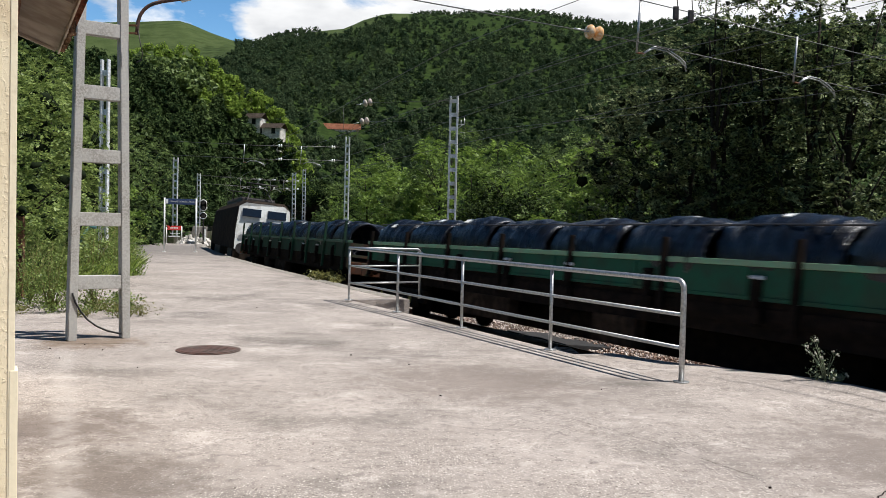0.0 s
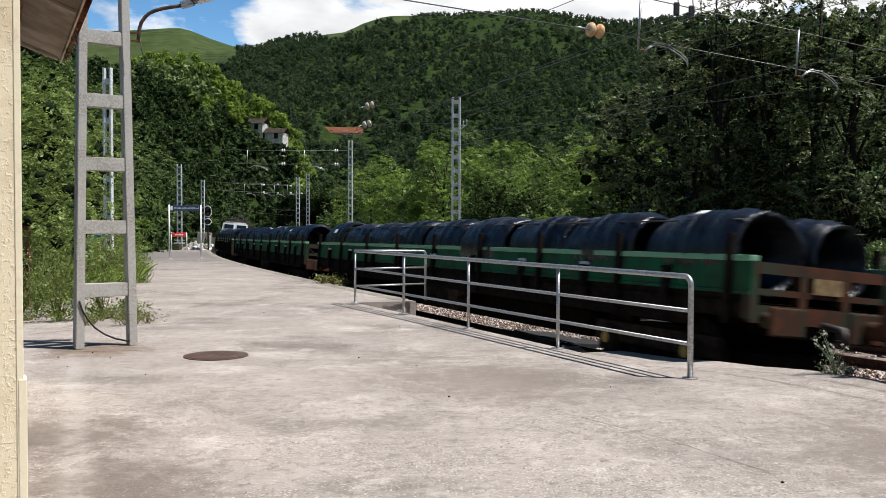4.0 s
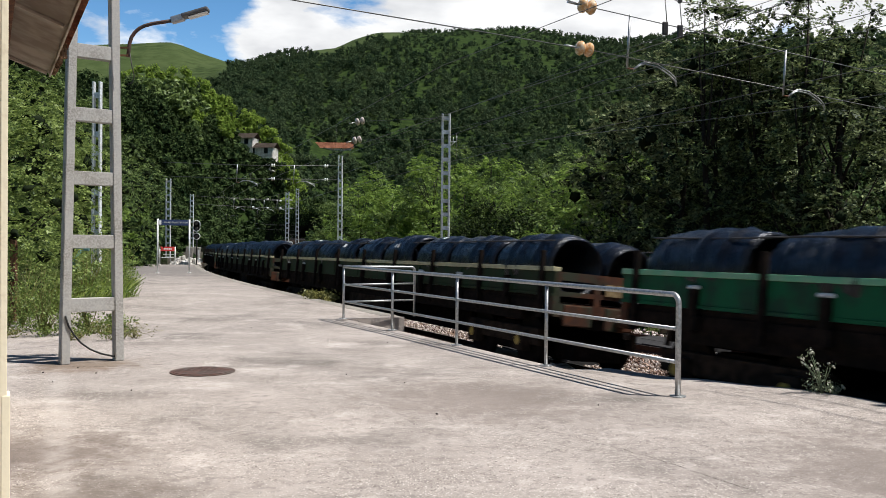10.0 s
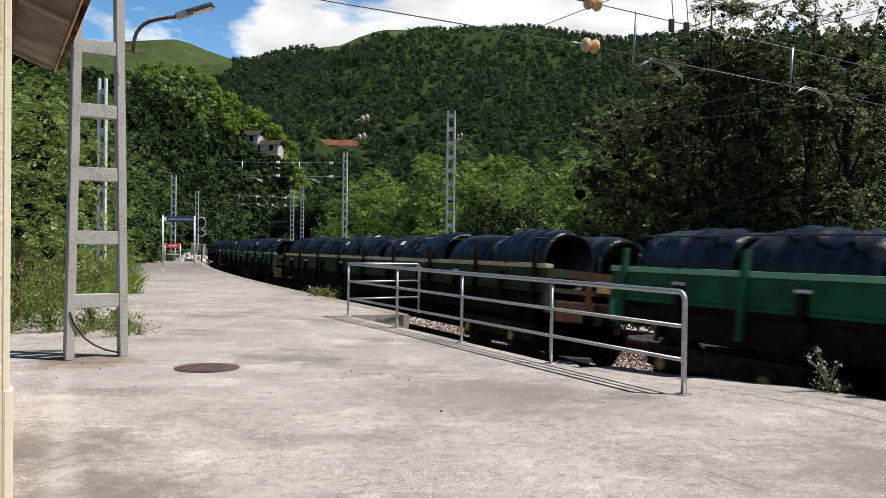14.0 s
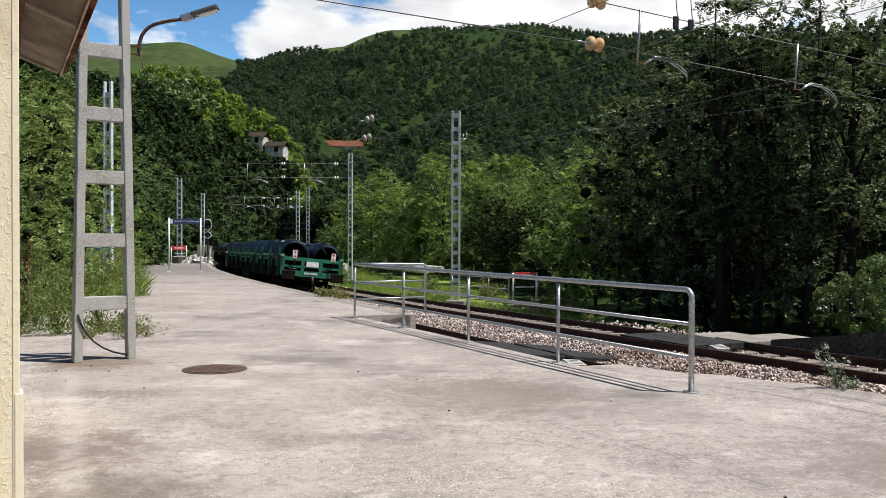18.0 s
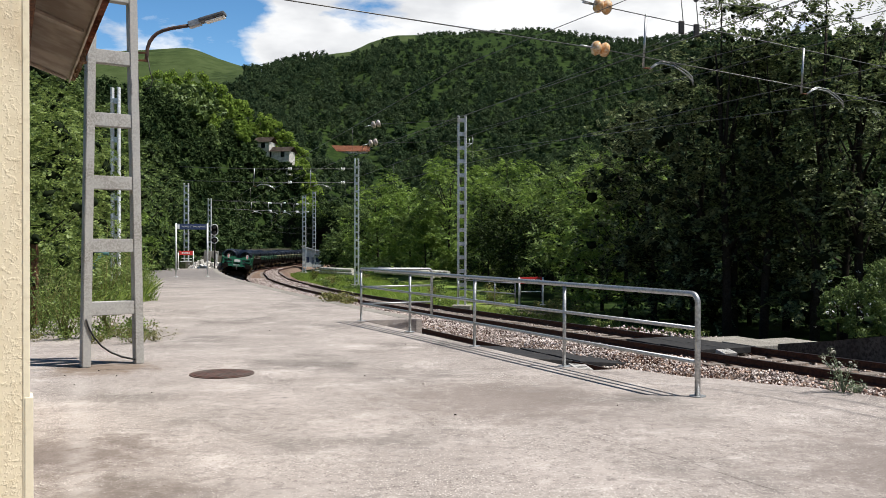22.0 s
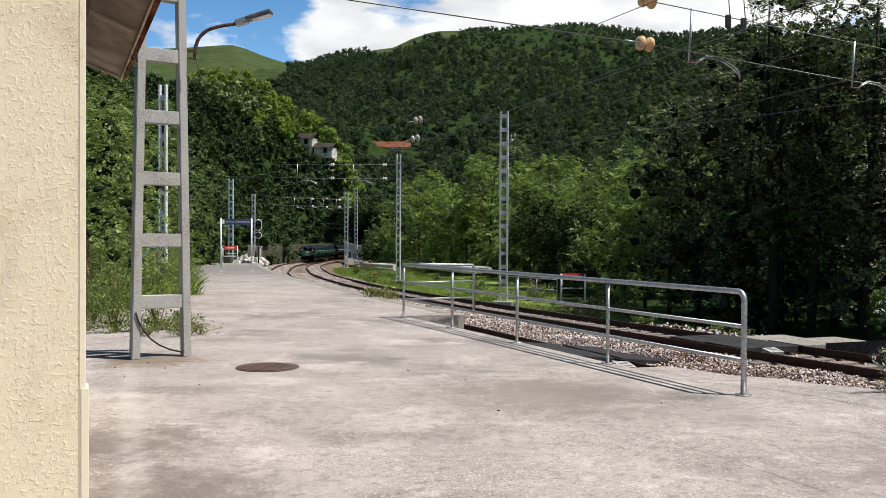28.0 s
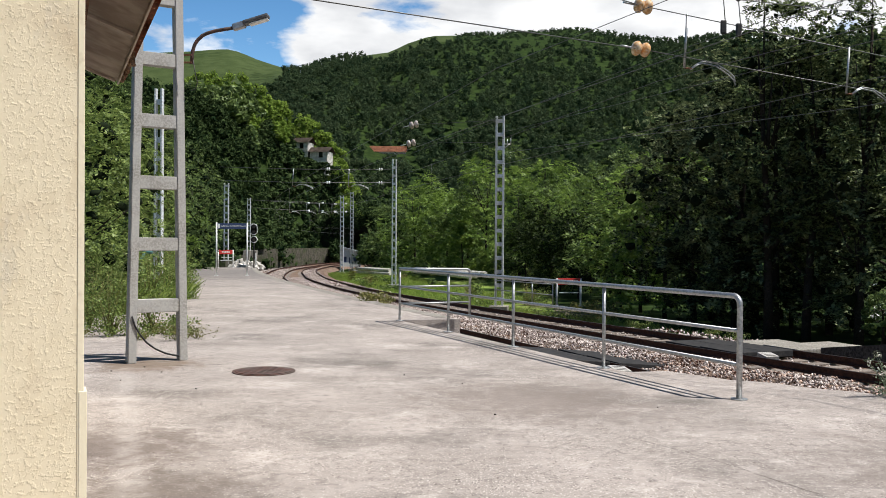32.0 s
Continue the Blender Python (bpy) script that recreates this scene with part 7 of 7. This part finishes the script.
WAGONS = [wagon(st, 500 + k, k == 0, k == 9) for k, st in enumerate(STYLES)]
LOCO = locomotive()


def tail_at(t):
    """Where the last wagon's rear end is along the line, t seconds on."""
    ts = [0, 0.51, 2.24, 5.83, 7.74, 9.66, 11.62, 13.615, 15.6, 16.6, 18, 19, 21, 24, 25, 28.5, 29.5, 32]
    vs = [-174.45, -168.25, -147.05, -104.65, -83.45, -62.25, -41.05, -19.85, 1.2, 11.55, 26.35, 36.8, 57.6, 86.5, 96.2, 130, 139.3, 162.5]
    return float(np.interp(t, ts, vs))


def smooth_tail(t):
    return sum(tail_at(min(32.0, max(0.0, t + d))) * w for d, w in ((-0.3, 0.25), (0, 0.5), (0.3, 0.25))) if 0.4 < t < 31.6 else tail_at(t)


def ride(s, reach):
    """The pose of a vehicle whose middle is at s and whose bogies stand reach before and behind it."""
    a, b = on_line(s - reach)[0], on_line(s + reach)[0]
    d = b - a
    h = math.atan2(d.x, d.y)
    return (Matrix.Translation((a + b) / 2) @ Matrix.Rotation(-h, 4, "Z") @ Matrix.Rotation(math.atan2(d.z, math.hypot(d.x, d.y)), 4, "X")
            @ Matrix.Rotation(cant(s), 4, "Y"))


def motions():
    times = [k * 0.5 for k in range(65)]
    for k, w in enumerate(WAGONS):
        walk(w, [(t, ride(smooth_tail(t) + k * PITCH + WAGON_L / 2, WAGON_L / 2 - 2.1)) for t in times])
    walk(LOCO, [(t, ride(smooth_tail(t) + len(WAGONS) * PITCH + 8.7, 5.2)) for t in times])


# ---- weeds, grass and small things ----
SEED_HEAD = material("woolly_seed_heads", (0.55, 0.53, 0.46), 0.95, fine=(0.38, 0.36, 0.30), fine_scale=60)
LEAF_THISTLE = foliage("thistle_leaves", (0.06, 0.085, 0.045), (0.26, 0.30, 0.19), 0.3)


def weed(foot, height, spread, leaves, size, mat, seed, label, stems=7, name="weed"):
    g = np.random.default_rng(seed)
    ob = thing(name, label, "plant", Matrix.Translation(foot))
    tips = []
    for k in range(stems):
        bm = NOBM()
        a = g.random() * 6.28
        rr = spread * (0.25 + 0.75 * g.random())
        p = Vector((rr * math.cos(a), rr * math.sin(a), height * (0.55 + 0.45 * g.random())))
        tube(bm, [(0, 0, -0.02), (p.x * 0.35, p.y * 0.35, p.z * 0.5), p], 0.006, 5, radii=[0.005 + height * 0.004, 0.004 + height * 0.002, 0.002])
        part("stem", bm, BARK if mat is LEAF_MID else (LEAF_THISTLE if mat is LEAF_THISTLE else LEAF_DRY), ob)
        tips += [p, p * 0.75, p * 0.5] + ([Vector((p.x * 0.85, p.y * 0.85, p.z * 0.28)), Vector((p.x * 0.6, p.y * 0.6, p.z * 0.12))] if height > 0.3 else [])
    if mat is LEAF_THISTLE:
        for p in tips[::5]:
            bm = NOBM()
            for q in range(3):
                bmesh.ops.create_icosphere(bm, subdivisions=1, radius=0.008 + 0.006 * g.random(), matrix=Matrix.Translation(p + Vector(g.normal(size=3) * 0.016)))
            part("seed_head", bm, SEED_HEAD, ob, "pale woolly seed heads")
    c = np.array([tuple(t) for t in tips])
    v, f = leaf_cloud(c, np.full(len(c), spread * 0.26), leaves, size, seed + 1)
    part("foliage", mesh_np("foliage", v, f, mat), None, ob)
    return ob


weed((4.10, 8.85, 0.085), 0.44, 0.20, 380, 0.012, LEAF_THISTLE, 801, "straggly green thistle growing at the platform edge", 9)
weed((4.18, 8.78, 0.085), 0.14, 0.17, 260, 0.013, LEAF_THISTLE, 802, "small green weed in the ballast", 6)
weed((-3.0, 25.6, -0.1), 0.26, 0.6, 420, 0.035, LEAF_DRY, 803, "dry yellow-green weeds at the platform edge", 16)
weed((-2.6, 24.6, -0.1), 0.2, 0.45, 240, 0.035, LEAF_DRY, 804, "dry yellow-green weeds at the platform edge", 12)
for k, (x, y, h, s) in enumerate(((-6.9, 14.7, 0.75, 0.45), (-6.2, 14.6, 0.85, 0.5), (-5.65, 15.0, 0.80, 0.42), (-7.6, 15.3, 0.95, 0.55), (-5.1, 14.9, 0.35, 0.3), (-6.6, 15.4, 1.15, 0.5), (-7.2, 16.0, 1.3, 0.6))):
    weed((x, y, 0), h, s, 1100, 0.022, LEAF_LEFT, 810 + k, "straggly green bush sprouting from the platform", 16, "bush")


g = np.random.default_rng(31)
for k in range(14):
    x, y = -7.6 + 3.0 * g.random(), 13.9 + 1.5 * g.random()
    weed((x, y, 0), 0.10 + 0.16 * g.random(), 0.25 + 0.25 * g.random(), 160, 0.018, LEAF_DRY if k % 3 else LEAF_LEFT, 870 + k, "dry low weeds round the bushes on the platform", 9, "dry_weed")


def grass_patch(name, label, n, place, height, seed, mat):
    """Blades of grass, joined; place(rng, n) gives x, y and z."""
    g = np.random.default_rng(seed)
    x, y, z = place(g, n)
    a = g.random(n) * 6.28
    h = height * (0.35 + 0.9 * g.random(n) ** 1.5) * np.clip(1.25 - 0.016 * np.hypot(x, y), 0.45, 1.0)
    lean = g.normal(size=(n, 2)) * 0.52 * h[:, None]
    w = 0.005 + 0.005 * h
    v = np.empty((n, 4, 3))
    v[:, 0] = np.stack([x - w * np.cos(a), y - w * np.sin(a), z], -1)
    v[:, 1] = np.stack([x + w * np.cos(a), y + w * np.sin(a), z], -1)
    v[:, 2] = np.stack([x + w * 0.6 * np.cos(a) + lean[:, 0] * 0.5, y + w * 0.6 * np.sin(a) + lean[:, 1] * 0.5, z + h * 0.6], -1)
    v[:, 3] = np.stack([x + lean[:, 0], y + lean[:, 1], z + h], -1)
    ob = new(name, mesh_np(name, v.reshape(-1, 3), np.arange(n * 4).reshape(-1, 4), mat))
    return tagged(ob, label, "grass", kind="stuff")


def beside(s0, s1, o0, o1, track, dz=0.0):
    def place(g, n):
        s, o = s0 + (s1 - s0) * g.random(n), o0 + (o1 - o0) * g.random(n)
        tab = [on_line(k, 0, 0, track) for k in np.arange(s0, s1 + 1.5, 1.0)]
        out = np.empty((n, 3))
        for i in range(n):
            p, h = tab[int(s[i] - s0)]
            out[i] = (p.x + o[i] * math.cos(h) + (s[i] - s0) % 1 * math.sin(h), p.y - o[i] * math.sin(h) + (s[i] - s0) % 1 * math.cos(h), 0)
        zz = ground_z(out[:, 0], out[:, 1]) + dz
        return out[:, 0], out[:, 1], zz
    return place


grass_patch("grass", "bright green long grass on the far verge", 36000, beside(40, 112, 2.4, 11, 2), 0.75, 901, GRASS_LEAF)
grass_patch("grass", "sparse green grass beyond the far platform", 1500, beside(8, 40, 2.3, 4.5, 2), 0.30, 902, GRASS_LEAF)
grass_patch("grass", "uneven tall green grass on the verge", 14000, beside(16, 44, 2.5, 6.5, 2), 0.50, 904, GRASS_LEAF)


def left_bank(g, n):
    y = 13 + 57 * g.random(n) ** 1.5
    x = np.interp(y, [13, 19, 25, 50, 70], [-9.6, -8.0, -8.7, -16.9, -23.6]) + 0.5 * np.sin(y * 1.3) + 0.3 * np.sin(y * 3.7) - 5.0 * g.random(n) ** 1.3
    return x, y, np.maximum(ground_z(x, y), -0.009 * np.maximum(0, y - 15) - 0.02)


grass_patch("grass", "tall green weeds and grass behind the platform", 60000, left_bank, 0.38, 903, GRASS_LEAF)
g = np.random.default_rng(66)
for k in range(46):
    y = 15.5 + 35 * g.random() ** 2.0
    x = float(np.interp(y, [13, 19, 25, 50], [-9.6, -8.1, -8.8, -17.0])) - 0.1 - 2.0 * g.random() ** 1.3
    weed((x, y, -0.05), 0.6 + 0.9 * g.random(), 0.35 + 0.45 * g.random(), 700, 0.026 + 0.0004 * y, LEAF_LEFT if k % 3 else LEAF_DRY, 840 + k,
         "tall leafy weeds growing behind the platform" if k % 3 else "tall yellowing weeds behind the platform", 11, "weed_clump")

g = np.random.default_rng(68)
for k in range(34):
    y = 15.8 + 12 * g.random() ** 1.4
    x = float(np.interp(y, [13, 19, 25, 50], [-9.0, -8.0, -8.8, -17.0])) + 0.3 - 3.4 * g.random() ** 1.2
    weed((x, y, -0.05), 0.9 + 1.3 * g.random(), 0.4 + 0.4 * g.random(), 900, 0.028, LEAF_LEFT if k % 4 else LEAF_LIGHT, 2040 + 3 * k,
         "tall sunlit weeds crowding behind the platform", 12, "weed_clump")


def left_fringe(g, n):
    y = 15.2 + 14 * g.random(n) ** 1.3
    x = np.interp(y, [13, 19, 25, 50], [-9.0, -7.9, -8.7, -16.9]) + 0.25 * np.sin(y * 2.3) - 3.5 * g.random(n) ** 1.2
    return x, y, np.full(n, -0.03) - 0.009 * np.maximum(0, y - 15)


grass_patch("grass", "tall sunlit grass crowding the platform's back edge", 9000, left_fringe, 0.7, 905, GRASS_LEAF)

for k, (az, r, h, s) in enumerate(((24.5, 26.5, 0.9, 0.55), (25.5, 25.6, 1.2, 0.7), (26.8, 26.4, 1.7, 0.9), (28.0, 25.6, 1.9, 1.0))):
    wx, wy = polar(az, r)
    ob = make_tree((wx, wy, -0.8), h + 0.3, s, 4200, 0.034, LEAF_MID, 890 + 3 * k, "leafy bush with white flowers at the edge of the woods", 0.04, 36, "bush", "bush", heart=0.0)
    c = np.random.default_rng(k).normal(size=(14, 3)) * np.array([s * 0.45, s * 0.45, 0.3]) + np.array([-0.2, -0.3, h * 0.6])
    v, f = leaf_cloud(c, np.full(14, 0.05), 60, 0.022, 895 + k)
    part("flowers", mesh_np("flowers", v, f, WHITE), None, ob, "small white flowers")
for k, (s, o) in enumerate(((12.0, 2.6), (16.5, 2.4), (13.6, 3.0), (24.0, 2.5))):
    p = on_line(s, o, -0.2, 2)[0]
    weed(p, 0.22, 0.4, 260, 0.022, LEAF_LEFT, 930 + k, "tuft of bright green weeds beside the ballast", 9, "weed_clump")

g = np.random.default_rng(412)
for k in range(26):
    s = 24 + 62 * g.random()
    p, h = on_line(s, 0, 0, 2)
    o = 3.0 + 6.5 * g.random()
    x, y = p.x + o * math.cos(h), p.y - o * math.sin(h)
    weed((x, y, float(gz(x, y)) - 0.03), 0.45 + 0.75 * g.random() ** 2, 0.45 + 0.6 * g.random(), 520, 0.034 + 0.0006 * s, (LEAF_LEFT, LEAF_MID, LEAF_DRY)[k % 3], 950 + k,
         ("tall leafy weeds in the grass of the verge", "low green bush in the grass of the verge", "yellowing weeds in the grass of the verge")[k % 3], 10, "weed_clump")

for k, (x, y, hh, sp) in enumerate(((1.5, 83.5, 3.6, 1.6), (3.2, 80.0, 2.3, 1.3), (4.6, 74.5, 2.9, 1.4), (-2.2, 92.0, 2.6, 1.6), (-5.5, 97.0, 2.2, 1.7), (0.0, 88.0, 2.0, 1.5), (6.6, 69.0, 1.9, 1.3))):
    make_tree((x, y, float(gz(x, y)) - 0.05), hh, sp, 3600, 0.075, LEAF_LIGHT if k % 2 else LEAF_LEFT, 990 + 3 * k, "bright green bush at the edge of the verge", 0.04, 30, "bush", "bush", heart=0.0)

# odd steel things among the weeds
TEAL = material("teal_paint", (0.05, 0.17, 0.17), 0.6, fine=(0.07, 0.13, 0.12), fine_scale=6)
ob = thing("steel_frame", "old teal steel frame leaning among the weeds", "frame")
for p in (((-8.42, 21, 1.40), (-7.90, 21, 1.34)), ((-8.08, 21, 1.34), (-8.36, 21, 0.85)), ((-8.36, 21, 0.85), (-8.40, 21.0, 0.0))):
    bm = NOBM()
    tube(bm, p, 0.045, 8)
    part("bar", bm, TEAL, ob)
ob = thing("rusty_post", "rust-brown steel post beside the building", "post")
bm = NOBM()
box(bm, -7.88, -7.77, 16.95, 17.05, 0, 1.58, None, 0.01)
part("shaft", bm, RUST, ob)
bm = NOBM()
box(bm, -7.90, -7.75, 16.93, 17.07, 1.58, 1.61, None, 0.01)
part("cap", bm, RUST, ob)

# heap of pale rubble at the platform end
heap = tagged(new("rubble_heap"), "heap of pale broken stone at the platform end", "rubble", kind="stuff")
g = np.random.default_rng(77)
bm = NOBM()
for k in range(90):
    a, r = g.random() * 6.28, 1.5 * math.sqrt(g.random())
    q = 0.13 + 0.14 * g.random()
    m = Matrix.Translation((-19.9 + r * math.cos(a), 75.0 + r * math.sin(a) * 0.8, -0.6 + (1.5 - r) * 0.75 * g.random())) @ Euler(g.random(3) * 6).to_matrix().to_4x4()
    box(bm, -q, q, -q * 0.7, q * 0.7, -q * 0.6, q * 0.6, m, q * 0.2)
part("stone", bm, HOUSE_WHITE, heap)

# black cable drooping from the mast to the ground, and cracks in the paving
cable = thing("cable", "black cable drooping from the mast down to the platform", "cable")
bm = NOBM()
tube(bm, [(-4.50, 11.2, 0.62), (-4.47, 11.22, 0.50), (-4.42, 11.25, 0.39), (-4.35, 11.31, 0.27), (-4.26, 11.38, 0.18), (-4.15, 11.47, 0.11), (-4.04, 11.56, 0.07), (-3.92, 11.66, 0.045)], 0.012, 8)
part("sheath", bm, RUBBER, cable)


def crack(points, width, seed):
    g = np.random.default_rng(seed)
    bm = NOBM()
    prev = None
    pts = [Vector((*p, 0.004)) for p in points]
    n = 26
    for k in range(n + 1):
        u = k / n * (len(pts) - 1)
        i = min(int(u), len(pts) - 2)
        p = pts[i].lerp(pts[i + 1], u - i)
        d = (pts[i + 1] - pts[i]).normalized()
        side = Vector((-d.y, d.x, 0))
        p = p + side * g.normal() * 0.006
        w = width * (0.4 + g.random())
        cur = (bm.verts.new(p - side * w), bm.verts.new(p + side * w))
        if prev:
            bm.faces.new((prev[0], prev[1], cur[1], cur[0]))
        prev = cur
    ob = thing("crack", "thin dark crack in the platform concrete", "crack", group="cracks in the platform")
    part("gap", bm, GRIME, ob)


crack(((1.0, 7.6), (1.7, 6.6), (2.2, 5.6)), 0.0022, 1)
crack(((2.75, 5.2), (3.1, 5.6), (3.6, 5.9)), 0.005, 2)
crack(((2.78, 8.95), (3.2, 9.35), (3.75, 9.85)), 0.003, 3)
crack(((-4.6, 11.0), (-4.0, 11.05), (-3.2, 11.3)), 0.006, 4)
g = np.random.default_rng(5)
for k in range(15):
    x, y = g.uniform(-3.4, 3.0), g.uniform(5.2, 16)
    if k > 10:
        x, y = g.uniform(-4.6, -3.6), g.uniform(9.5, 11)
    ob = thing("pebble", "small dark pebble lying on the platform", "pebble", Matrix.Translation((x, y, 0.008)), "pebbles on the platform")
    bm = NOBM()
    q = g.uniform(0.5, 1.0)
    box(bm, -0.010 * q, 0.010 * q, -0.007 * q, 0.007 * q, -0.008, 0.004 * q, Matrix.Rotation(g.random() * 3, 4, "Z"), 0.002)
    part("stone", bm, GRIME, ob)

motions()
